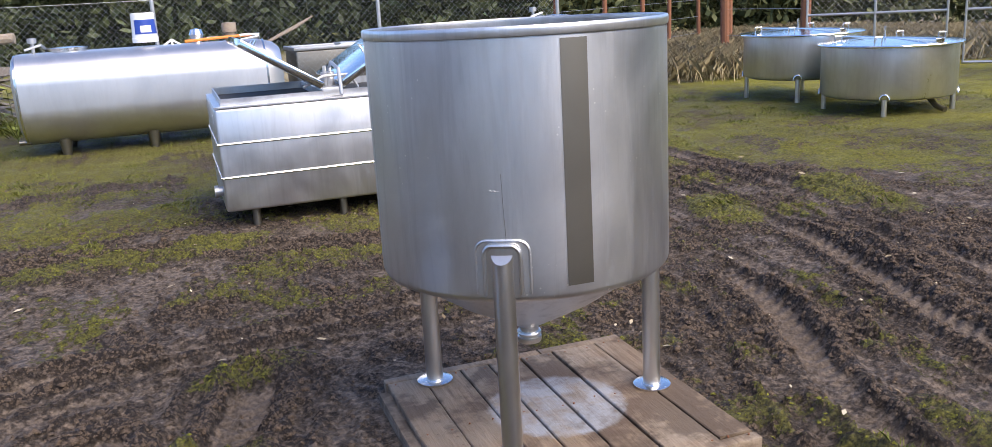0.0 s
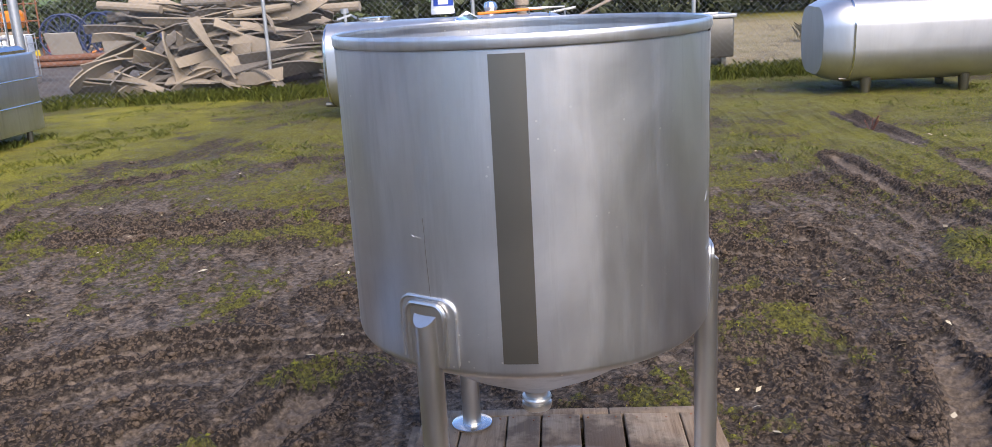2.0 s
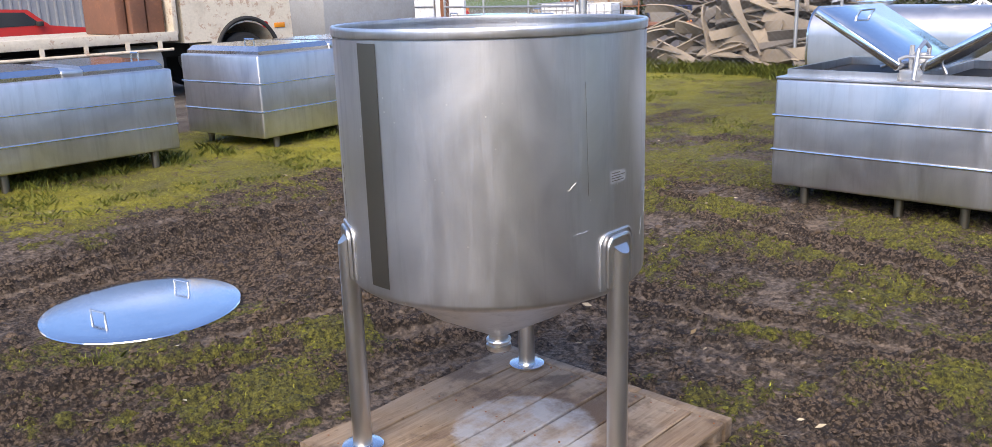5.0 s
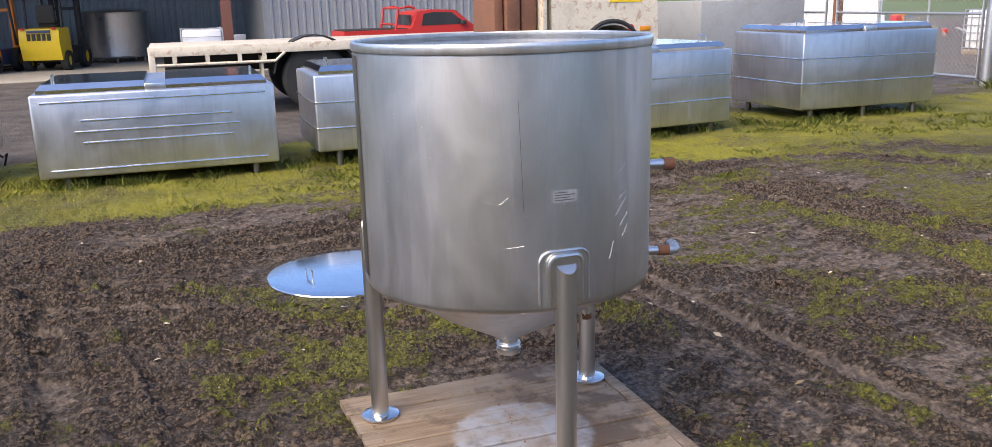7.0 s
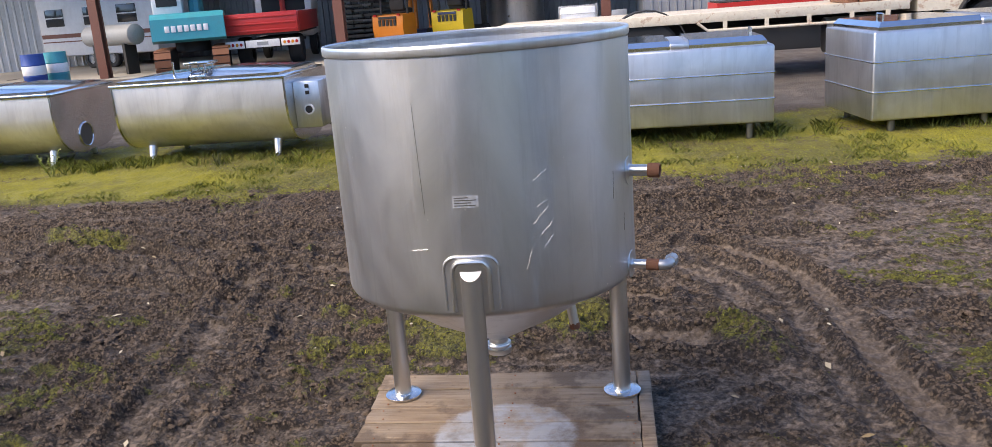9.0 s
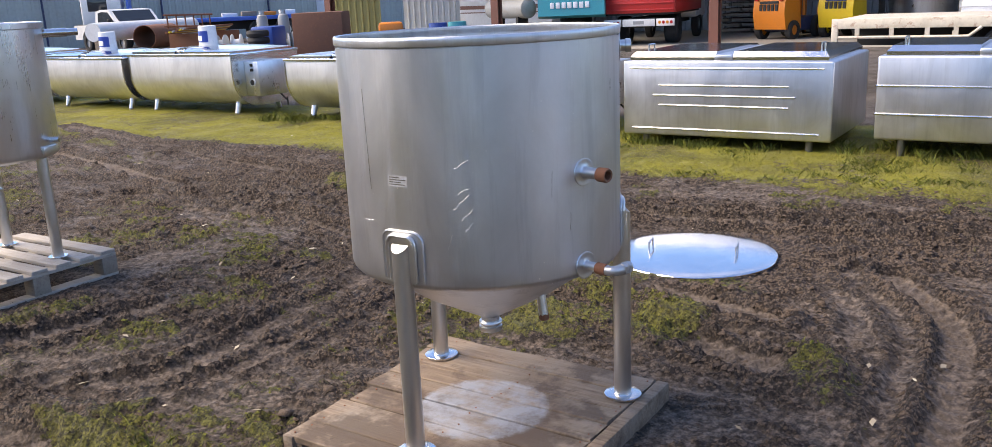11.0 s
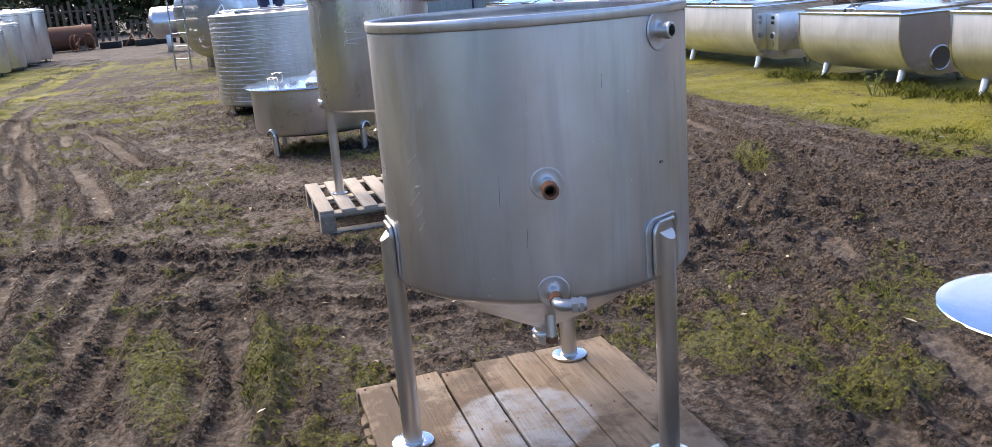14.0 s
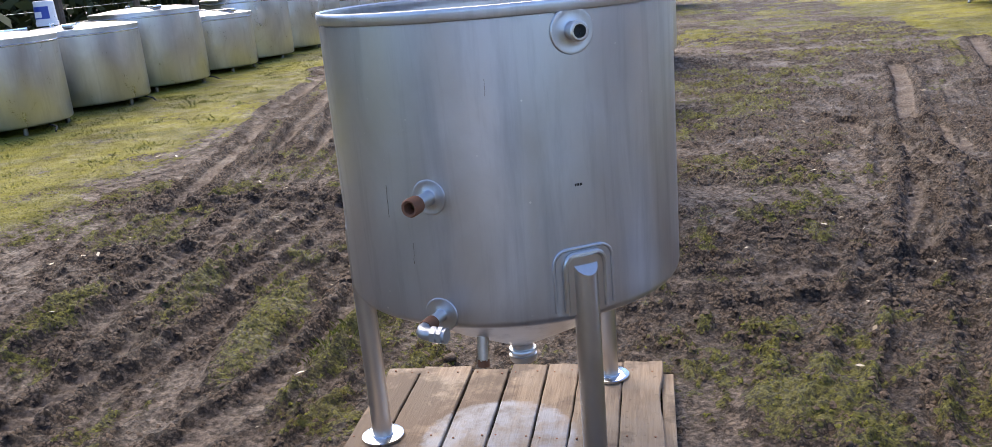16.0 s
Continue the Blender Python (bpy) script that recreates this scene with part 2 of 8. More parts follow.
def wood(name, c0, c1, grey=(0.3, 0.28, 0.25), axis="y", damp=0.35, patch=None):
    """Weathered boards: grain along an axis, damp patches, and a tone of its own for each board."""
    m, nt, p = tree(name)
    s = {"x": (1.2, 22, 22), "y": (22, 1.2, 22), "z": (22, 22, 1.2)}[axis]
    info = nt.nodes.new("ShaderNodeObjectInfo")
    tc = nt.nodes.new("ShaderNodeTexCoord")
    add = nt.nodes.new("ShaderNodeVectorMath")
    add.operation = "ADD"
    shift = nt.nodes.new("ShaderNodeCombineXYZ")
    nt.links.new(maths(nt, "MULTIPLY", info.outputs["Random"], 37.0), shift.inputs[0])
    nt.links.new(maths(nt, "MULTIPLY", info.outputs["Random"], 91.0), shift.inputs[1])
    nt.links.new(tc.outputs["Object"], add.inputs[0])
    nt.links.new(shift.outputs[0], add.inputs[1])
    mp = nt.nodes.new("ShaderNodeMapping")
    mp.inputs["Scale"].default_value = s
    nt.links.new(add.outputs[0], mp.inputs[0])
    g = noise_tex(nt, mp.outputs[0], 3.2, 7, 0.75, 0.5)
    vein = noise_tex(nt, mp.outputs[0], 0.9, 5, 0.7, 1.2)
    line = maths(nt, "ADD", maths(nt, "MULTIPLY", g, 0.55), maths(nt, "MULTIPLY", vein, 0.45))
    blot = noise_tex(nt, add.outputs[0], 5.0, 5, 0.6)
    c = mix(nt, ramp(nt, line, (0.38, 0.0), (0.60, 1.0)), c0, c1)
    c = mix(nt, maths(nt, "MULTIPLY", ramp(nt, blot, (0.42, 0.0), (0.66, 1.0)), 0.6), c, grey)
    c = mix(nt, maths(nt, "MULTIPLY", info.outputs["Random"], 0.4), c, tuple(k * 0.6 for k in c0))
    wet = noise_tex(nt, coords(nt), 3.4, 5, 0.65)
    c = mix(nt, maths(nt, "MULTIPLY", ramp(nt, wet, (0.50, 0.0), (0.58, 1.0)), damp), c, tuple(k * 0.5 for k in c0))
    dirt = noise_tex(nt, coords(nt), 42, 5, 0.7)
    c = mix(nt, maths(nt, "MULTIPLY", ramp(nt, dirt, (0.62, 0.0), (0.68, 1.0)), 0.6), c, tuple(k * 0.35 for k in c0))
    if patch:
        # a round patch of old grey paint
        d = nt.nodes.new("ShaderNodeVectorMath")
        d.operation = "DISTANCE"
        flat = nt.nodes.new("ShaderNodeVectorMath")
        flat.operation = "MULTIPLY"
        flat.inputs[1].default_value = (1, 1, 0)
        nt.links.new(tc.outputs["Object"], flat.inputs[0])
        nt.links.new(flat.outputs[0], d.inputs[0])
        d.inputs[1].default_value = (patch[0], patch[1], 0)
        rag = maths(nt, "ADD", d.outputs["Value"], maths(nt, "MULTIPLY", maths(nt, "SUBTRACT", noise_tex(nt, coords(nt), 30, 5, 0.7), 0.5), 0.05))
        inside = ramp(nt, rag, (patch[2] - .012, 1.0), (patch[2] + .012, 0.0))
        worn = ramp(nt, noise_tex(nt, coords(nt), 11, 5, 0.65), (0.36, 0.2), (0.6, 0.95))
        c = mix(nt, maths(nt, "MULTIPLY", inside, maths(nt, "MULTIPLY", worn, 0.85)), c, (0.30, 0.32, 0.355))
        ring = ramp(nt, rag, (patch[2] + .0, 0.0), (patch[2] + .02, 1.0), (patch[2] + .16, 0.0))
        c = mix(nt, maths(nt, "MULTIPLY", ring, maths(nt, "MULTIPLY", ramp(nt, noise_tex(nt, coords(nt), 4, 4, 0.6), (0.4, 0.0), (0.6, 1.0)), 0.6)), c, (0.09, 0.055, 0.035))
    nt.links.new(c, p.inputs["Base Color"])
    p.inputs["Roughness"].default_value = 0.78
    bump(nt, p, line, 0.9, 0.008)
    return m


def flat_mat(name, col, rough=0.5, metallic=0.0, scale=30.0, var=0.18):
    m, nt, p = tree(name)
    n = noise_tex(nt, coords(nt), scale, 5, 0.6)
    nt.links.new(mix(nt, n, tuple(k * (1 - var) for k in col), tuple(min(1, k * (1 + var)) for k in col)), p.inputs["Base Color"])
    p.inputs["Roughness"].default_value, p.inputs["Metallic"].default_value = rough, metallic
    return m


M_TANK = steel("tank_steel", (0.645, 0.652, 0.667), 0.40, 0.075, (2, 2, 60), 0.3, 0.5, 0.004, 0.9)
M_BRIGHT = steel("bright_steel", (0.66, 0.66, 0.66), 0.2, 0.06, (30, 30, 30), 0.2, 0.1, 0.001)
M_LEG = steel("leg_steel", (0.66, 0.655, 0.64), 0.33, 0.06, (30, 30, 2), 0.3, 0.2, 0.001)
M_DULL = steel("dull_steel", (0.215, 0.203, 0.175), 0.42, 0.04, (3, 3, 30), 0.2, 0.1, 0.001)
M_VAT = steel("vat_steel", (0.80, 0.80, 0.80), 0.44, 0.08, (1, 30, 30), 0.3, 0.3, 0.006)
M_VAT_SIDE = steel("vat_ribbed_steel", (0.69, 0.7, 0.72), 0.32, 0.08, (1, 1, 30), 0.3, 0.3, 0.006)
M_BOXVAT = steel("box_vat_steel", (0.63, 0.64, 0.665), 0.37, 0.09, (2, 2, 30), 0.3, 0.4, 0.014)
M_TANK2 = steel("upright_brushed_steel", (0.70, 0.71, 0.73), 0.30, 0.07, (26, 26, 0.5), 0.5, 0.3, 0.003)
M_LID = steel("lid_steel", (0.70, 0.71, 0.73), 0.13, 0.04, (40, 2, 2), 0.2, 0.15, 0.002)
M_CYL = steel("milk_tank_steel", (0.58, 0.59, 0.61), 0.42, 0.05, (1, 40, 40), 0.2, 0.15, 0.004)
M_RUST = painted("rust", (0.22, 0.09, 0.045), 0.85, 0.5, (0.1, 0.05, 0.03), 0.0, 0.0, 20)
M_ZINC = flat_mat("galvanised", (0.45, 0.46, 0.47), 0.45, 0.85, 22)
M_DARK = flat_mat("black_rubber", (0.02, 0.02, 0.02), 0.75)
M_PALLET = wood("pallet_boards", (0.135, 0.088, 0.054), (0.335, 0.25, 0.168), (0.29, 0.25, 0.2), "y", 0.75, (.015, .012, .247))
M_PALLET2 = wood("grey_pallet_boards", (0.36, 0.31, 0.25), (0.5, 0.45, 0.38), (0.47, 0.44, 0.4), "y", 0.2)
M_WHITE = painted("white_plastic", (0.78, 0.79, 0.8), 0.4, 0.15, (0.4, 0.38, 0.34))
M_BLUE = painted("blue_print", (0.02, 0.06, 0.32), 0.4, 0.1)

# near-black paint that stands in for shade inside hollow things
M_INSIDE_SHADE = flat_mat("painted_inside_shade", (0.05, 0.05, 0.05), 0.8)
M_CREAM = painted("cream_paint", (0.62, 0.56, 0.45), 0.45, 0.4, (0.2, 0.15, 0.1), 0.5)
M_TRUCKWHITE = painted("white_paint", (0.72, 0.72, 0.7), 0.35, 0.2)
M_RED = painted("red_paint", (0.5, 0.03, 0.025), 0.35, 0.2, (0.15, 0.05, 0.04))
M_TEAL = painted("teal_paint", (0.03, 0.3, 0.36), 0.4, 0.25)
M_ORANGE = painted("orange_paint", (0.65, 0.2, 0.02), 0.4, 0.2)
M_YELLOW = painted("yellow_paint", (0.68, 0.47, 0.02), 0.4, 0.2)
M_NAVY = painted("navy_paint", (0.02, 0.035, 0.1), 0.5, 0.3)
M_TRUCKBLUE = painted("blue_paint", (0.03, 0.12, 0.5), 0.4, 0.2)
M_COLUMN = painted("oxide_red_paint", (0.16, 0.06, 0.04), 0.6, 0.5, (0.07, 0.04, 0.03))
M_RUSTBOX = painted("rusty_plate", (0.17, 0.075, 0.045), 0.8, 0.5, (0.08, 0.045, 0.03), 0.3)
M_OLDWOOD = wood("old_timber", (0.2, 0.15, 0.11), (0.33, 0.27, 0.2), (0.3, 0.27, 0.23), "y", 0.2)
M_POST = wood("fence_timber", (0.09, 0.06, 0.045), (0.17, 0.12, 0.09), (0.16, 0.14, 0.12), "z", 0.2)
M_BELT = painted("conveyor_belt", (0.16, 0.142, 0.122), 0.85, 0.6, (0.08, 0.07, 0.06), 0.0, 0.0, 2.5)
M_BELT2 = painted("pale_belt", (0.30, 0.25, 0.19), 0.85, 0.5, (0.16, 0.13, 0.1), 0.0, 0.0, 2.5)
M_PIPEGREY = painted("grey_paint", (0.3, 0.31, 0.31), 0.5, 0.3)
M_CONCRETE = painted("concrete", (0.36, 0.33, 0.28), 0.85, 0.4, (0.2, 0.17, 0.14), 0.0, 0.0, 0.8)
M_GLASS = flat_mat("vehicle_glass", (0.03, 0.035, 0.04), 0.08)
M_LAMP_RED = flat_mat("red_lens", (0.4, 0.02, 0.02), 0.25)
M_LAMP_AMBER = flat_mat("amber_lens", (0.6, 0.22, 0.02), 0.25)
M_OLIVE = painted("mustard_sheet", (0.36, 0.32, 0.12), 0.5, 0.2)
M_PLASTICBLUE = painted("blue_plastic", (0.02, 0.07, 0.3), 0.45, 0.2)


def sheet_wall(name, col, pitch=0.2):
    """Ribbed metal sheeting: colour and dirt; the ribs are built."""
    return painted(name, col, 0.5, 0.25, (0.2, 0.19, 0.17), 0.0, 0.0, 0.7)


M_SHED = sheet_wall("grey_sheeting", (0.27, 0.285, 0.3))
M_SHED_GREEN = sheet_wall("green_grey_sheeting", (0.36, 0.4, 0.38))
M_SHED_WHITE = sheet_wall("white_sheeting", (0.62, 0.64, 0.66))


def leafy(name, c0, c1, rough=0.6, spec=0.3):
    m, nt, p = tree(name)
    geo = nt.nodes.new("ShaderNodeNewGeometry")
    c = mix(nt, geo.outputs["Random Per Island"], c0, c1)
    nt.links.new(c, p.inputs["Base Color"])
    p.inputs["Roughness"].default_value, p.inputs["Specular IOR Level"].default_value = rough, spec
    return m


def clod_mat(name, c0=(0.024, 0.016, 0.011), c1=(0.165, 0.118, 0.084), c2=(0.115, 0.085, 0.062)):
    """Crumbly wet earth, each clod a little paler or darker than the next."""
    m, nt, p = tree(name)
    geo = nt.nodes.new("ShaderNodeNewGeometry")
    v = coords(nt)
    n = noise_tex(nt, v, 120, 4, 0.75)
    c = mix(nt, ramp(nt, n, (0.36, 0.0), (0.62, 1.0)), c0, c1)
    c = mix(nt, maths(nt, "MULTIPLY", geo.outputs["Random Per Island"], 0.6), c, c2)
    nt.links.new(c, p.inputs["Base Color"])
    p.inputs["Roughness"].default_value, p.inputs["Specular IOR Level"].default_value = 0.85, 0.3
    bump(nt, p, noise_tex(nt, v, 60, 6, 0.8), 0.8, 0.015)
    return m


M_GRASS = leafy("grass_blades", (0.075, 0.10, 0.02), (0.25, 0.28, 0.055))
M_MOSS = leafy("moss_tufts", (0.06, 0.07, 0.012), (0.33, 0.34, 0.04))
M_TURF = leafy("turf_blades", (0.13, 0.13, 0.014), (0.37, 0.355, 0.04))
M_STRAW = leafy("dry_grass", (0.36, 0.30, 0.18), (0.56, 0.48, 0.32))
M_LEAF = leafy("dark_leaves", (0.02, 0.03, 0.012), (0.07, 0.085, 0.035))
M_LEAF2 = leafy("olive_leaves", (0.035, 0.045, 0.015), (0.1, 0.11, 0.04))
M_BARK = painted("bark", (0.16, 0.13, 0.1), 0.9, 0.5)
M_CLOD = clod_mat("mud_clod")
M_MOSSBED = clod_mat("moss_cushion", (0.016, 0.018, 0.006), (0.20, 0.20, 0.03), (0.19, 0.19, 0.025))
M_LITTER = leafy("fallen_leaves", (0.2, 0.14, 0.07), (0.5, 0.44, 0.32))
M_PAPER = flat_mat("worn_label", (0.62, 0.62, 0.63), 0.5, 0.85, 60, 0.25)
M_SCRATCH = flat_mat("bare_scratch", (0.66, 0.66, 0.66), 0.5, 1.0)

# ---- ground ----
def spaced(lo, hi, fine, far):
    mid = list(np.arange(lo, hi + 1e-6, fine))
    out, step = [], fine
    x = hi
    while x < far:
        step = min(step * 1.075, 400)
        x += step
        out.append(x)
    inn, step, x = [], fine, lo
    while x > -far:
        step = min(step * 1.075, 400)
        x -= step
        inn.append(x)
    return np.array(inn[::-1] + mid + out)


def lattice(x, y, scale, seed):
    """Smooth value noise on arrays."""
    r = np.random.RandomState(seed).rand(256, 256)
    u, v = x / scale + 1000.5, y / scale + 1000.5
    i, j = np.floor(u).astype(int), np.floor(v).astype(int)
    f, g = u - i, v - j
    f, g = f * f * (3 - 2 * f), g * g * (3 - 2 * g)
    a = lambda p, q: r[p % 256, q % 256]
    return (a(i, j) * (1 - f) + a(i + 1, j) * f) * (1 - g) + (a(i, j + 1) * (1 - f) + a(i + 1, j + 1) * f) * g


def fractal(x, y, scale, octaves, seed, gain=0.55):
    s, amp, tot = 0, 1.0, 0
    for o in range(octaves):
        s = s + amp * lattice(x + 7.3 * o, y - 3.1 * o, scale, seed + o)
        tot += amp
        amp *= gain
        scale *= 0.5
    return s / tot


def swirl(x, y, scale, seed):
    """Gradient noise on arrays, about -1 to 1."""
    g = np.random.RandomState(seed).rand(256, 256) * 2 * np.pi
    gx, gy = np.cos(g), np.sin(g)
    u, v = x / scale + 1000.37, y / scale + 1000.71
    i, j = np.floor(u).astype(int), np.floor(v).astype(int)
    f, h = u - i, v - j
    a, b = f ** 3 * (f * (f * 6 - 15) + 10), h ** 3 * (h * (h * 6 - 15) + 10)

    def corner(p, q):
        k, l = (i + p) % 256, (j + q) % 256
        return gx[k, l] * (f - p) + gy[k, l] * (h - q)
    return 1.5 * ((corner(0, 0) * (1 - a) + corner(1, 0) * a) * (1 - b) + (corner(0, 1) * (1 - a) + corner(1, 1) * a) * b)


def cloddy(x, y, scale, seed):
    """Rounded lumps with sharp creases between them, 0 to 1."""
    return np.minimum(1, np.abs(swirl(x, y, scale, seed)) * 1.5) ** .75


def soft(a, lo, hi):
    t = np.clip((a - lo) / (hi - lo), 0, 1)
    return t * t * (3 - 2 * t)


# wheel ways across the yard, as bent lines of places
WAYS = (((2.2, -.9), (2.3, -2.0), (2.7, -5.3), (4.2, -12.9), (4.7, -29.6)), ((2.9, -2.4), (3.6, -5.7), (4.3, -8.4), (5.3, -16.7), (5.4, -28.4)), ((3.2, -3.2), (2.3, -3.4), (.9, -2.7), (-.6, -2.2)),
        ((-.9, .9), (-1.4, -.9), (-2.1, -3.4), (-3.2, -8.4)), ((-1.5, .6), (-2.2, -1.5), (-3.3, -4.9), (-4.7, -10.5)), ((-2.0, -5.2), (-2.4, -3.3), (-2.9, -2.0), (-3.6, .5)))
WAYS2 = (((3.2, 7.4), (3.3, 2.9), (3.1, 1.6), (2.8, .4), (2.4, -2.2)), ((2.4, 5.1), (2.5, 2.0), (2.3, .9), (2.0, -.2), (1.7, -3.2)), ((1.5, 2.8), (1.6, .9), (1.05, -.6), (1.1, -2.4)), ((1.4, -1.9), (.7, -1.7), (-.1, -1.5), (-2.6, -1.9)),
         ((-2.6, -3.4), (-3.1, -2.0), (-3.2, -.3), (-3.4, 1.5)), ((-3.4, .3), (-3.9, 2.8), (-4.3, 4.8)), ((-4.1, 5.1), (-3.0, 5.7), (-1.2, 6.2)), ((-3.3, 3.3), (-2.1, 3.5), (-.9, 3.2), (1.4, 2.4)), ((-2.4, 1.0), (-1.7, 1.4), (-.4, 1.5), (1.2, 1.7)))
WAYS3 = (((5.25, -12.5), (4.72, -10.8), (4.0, -7.7), (3.69, -5.9)), ((4.0, -10.2), (3.6, -7.6), (3.2, -5.9), (2.98, -5.0)), ((4.2, -12.4), (3.4, -9.0), (2.9, -6.6), (2.63, -4.75)), ((3.2, -10.8), (2.86, -8.3), (2.5, -6.9), (2.2, -5.6), (2.0, -4.5)),
         ((3.15, -10.8), (2.5, -9.0), (2.06, -7.3), (1.78, -6.6)), ((-3.06, -3.57), (-2.64, -2.87), (-2.15, -2.22)), ((-3.08, -3.24), (-2.83, -2.54), (-2.36, -2.02)), ((-3.56, -6.6), (-3.4, -4.9), (-3.34, -3.3), (-3.34, -2.2)), ((-4.0, -7.65), (-4.04, -5.5), (-3.98, -3.9), (-4.0, -3.1)), ((-2.6, -5.06), (-2.55, -3.8), (-2.2, -2.5), (-1.8, -1.5)))
# mossy mounds left between ruts: place, half length, half width, bearing
MOUNDS = ((1.36, -1.0, .75, .13, 95), (1.93, -1.35, .55, .15, 100), (.93, -1.05, .6, .11, 88), (2.55, -1.2, .5, .16, 95), (-.95, -.25, .25, .3, 40), (-1.2, .2, .3, .2, 10), (.95, 1.35, .35, .2, 30), (-.9, 3.3, .5, .2, 15), (-1.8, 3.15, .5, .2, 10), (-.9, 1.0, .3, .15, 20), (2.4, 2.4, .5, .25, 80), (3.5, 2.4, .8, .3, 80), (-2.95, -3.4, .5, .2, 60))


def way_at(X, Y, pts):
    """Distance to the side of a bent line, and the length along it."""
    best, along, run = np.full(X.shape, 1e9), np.zeros(X.shape), 0.0
    # rounded by sampling a smooth curve through the places
    P = [np.array(p, float) for p in pts]
    P = [2 * P[0] - P[1]] + P + [2 * P[-1] - P[-2]]
    fine = []
    for a, b, c, d in zip(P, P[1:], P[2:], P[3:]):
        for k in range(5):
            t = k / 5
            fine.append(.5 * ((2 * b) + (c - a) * t + (2 * a - 5 * b + 4 * c - d) * t * t + (3 * b - a - 3 * c + d) * t ** 3))
    fine.append(P[-2])
    for p, q in zip(fine, fine[1:]):
        L = math.hypot(*(q - p))
        if L < 1e-6:
            continue
        dx, dy = (q - p) / L
        s = np.clip((X - p[0]) * dx + (Y - p[1]) * dy, 0, L)
        ex, ey = X - p[0] - s * dx, Y - p[1] - s * dy
        d = np.hypot(ex, ey)
        k = d < np.abs(best)
        best = np.where(k, d * np.where(ex * -dy + ey * dx < 0, -1, 1), best)
        along = np.where(k, run + s, along)
        run += L
    return best, along


def ground_shape(X, Y):
    """Height, bare-mud share and moss share of the yard at places (arrays)."""
    near = soft(-np.hypot(X, Y), -22, -15)
    z = (fractal(X, Y, 1.6, 3, 11) - .5) * 0.045
    rut = np.zeros_like(X)
    churn = np.zeros_like(X)
    track = np.zeros_like(X)
    ridge = np.zeros_like(X)
    wob = .05 * (fractal(X, Y, .6, 2, 13) - .5)
    for n, pts in enumerate(WAYS + WAYS3 + WAYS2):
        hw = .105 if n < len(WAYS + WAYS3) else .09
        px, py = [q[0] for q in pts], [q[1] for q in pts]
        inside = (X > min(px) - .6) & (X < max(px) + .6) & (Y > min(py) - .6) & (Y < max(py) + .6)
        if not inside.any():
            continue
        x_, y_ = X[inside], Y[inside]
        d, s = way_at(x_, y_, pts)
        d = d + wob[inside]
        worn = .35 + .65 * soft(lattice(s, s * 0, .9, 70 + n), .25, .55)
        rag = .35 + 1.3 * fractal(x_, y_, .07, 3, 19 + n, .8)
        prof = -0.024 * np.exp(-(d / hw) ** 4) + 0.026 * rag * np.exp(-((np.abs(d) - hw * 1.45) / (hw * .42)) ** 2)
        lug = 0.015 * soft(np.sin((s + np.abs(d) * .9) * 2 * math.pi / 0.1) + .8 * (rag - 1), -.1, .5) * np.exp(-(d / (hw * 1.15)) ** 6)
        # lesser wheel marks beside the main one
        lane = np.floor(d / .2 + .5)
        side = d - lane * .2
        faint = np.where(lane == 0, 0, 1) * np.exp(-(d / .52) ** 6) * soft(lattice(s, lane * 7.7 + n, 1.1, 170 + n), .38, .62)
        rut[inside] += faint * (-.010 * np.exp(-(side / .055) ** 4) + .016 * rag * np.exp(-((np.abs(side) - .085) / .026) ** 2))
        lug2 = .007 * soft(np.sin((s + np.abs(side) * .9) * 2 * math.pi / 0.075), -.1, .5) * np.exp(-(side / .06) ** 6)
        rut[inside] += worn * (prof + lug) + faint * lug2
        churn[inside] = np.maximum(churn[inside], worn * np.exp(-(d / (hw * 2.1)) ** 4))
        ridge[inside] = np.maximum(ridge[inside], worn * np.exp(-((np.abs(d) - hw * 1.5) / (hw * .5)) ** 2))
        track[inside] = np.maximum.reduce([track[inside], worn * np.exp(-(d / (hw * .85)) ** 6), .45 * faint * np.exp(-(side / .05) ** 6)])
        ridge[inside] = np.maximum(ridge[inside], .8 * faint * np.exp(-((np.abs(side) - .09) / .03) ** 2))
    rut = np.clip(rut, -.06, .05)
    mound = np.zeros_like(X)
    for mx, my, ml, mw, mb in MOUNDS:
        c, s = math.cos(radians(mb)), math.sin(radians(mb))
        u, v = (X - mx) * c + (Y - my) * s, -(X - mx) * s + (Y - my) * c
        rr = (u / ml) ** 2 + ((v + wob * 1.5) / mw) ** 2
        mound = np.maximum(mound, np.exp(-rr ** 2))
    # grassy margins round the bare middle
    west = 1.15 * soft(-X, 3.9, 4.9) * soft(X, -8.2, -7.2)
    north = .3 * soft(Y, .6, 1.6) + .45 * soft(Y, 2.2, 6.5)
    east = 1.15 * soft(X, 3.4, 4.9) * soft(-Y, .8, 3.0) + soft(X, 5.4, 8.0)
    northeast = .9 * soft(X * .8 + Y * .6, 3.2, 6.2)
    south = 0.5 * soft(-Y, 7, 13)
    edge = np.maximum.reduce([west, north, east, northeast, south])
    patch = soft(fractal(X, Y, 1.3, 5, 41, 0.6) + .06 * soft(Y, .2, 2.5) + .05 * soft(-Y, 4.5, 7), .435, .57)
    broken = soft(fractal(X, Y, 0.5, 4, 55, 0.65), .34, .56)
    moss = np.clip(np.maximum(edge * (0.5 + 0.6 * broken), patch * .8 * broken), 0, 1)
    moss = moss * (1 - 0.9 * soft(churn + .35 * (fractal(X, Y, .3, 3, 91) - .5), .35, .7))
    drive = np.clip(soft(-X, 7.6, 8.3) + soft(-Y, 27, 28.5), 0, 1)
    moss = moss * (1 - drive)
    crumb = fractal(X, Y, .065, 2, 31, .7)
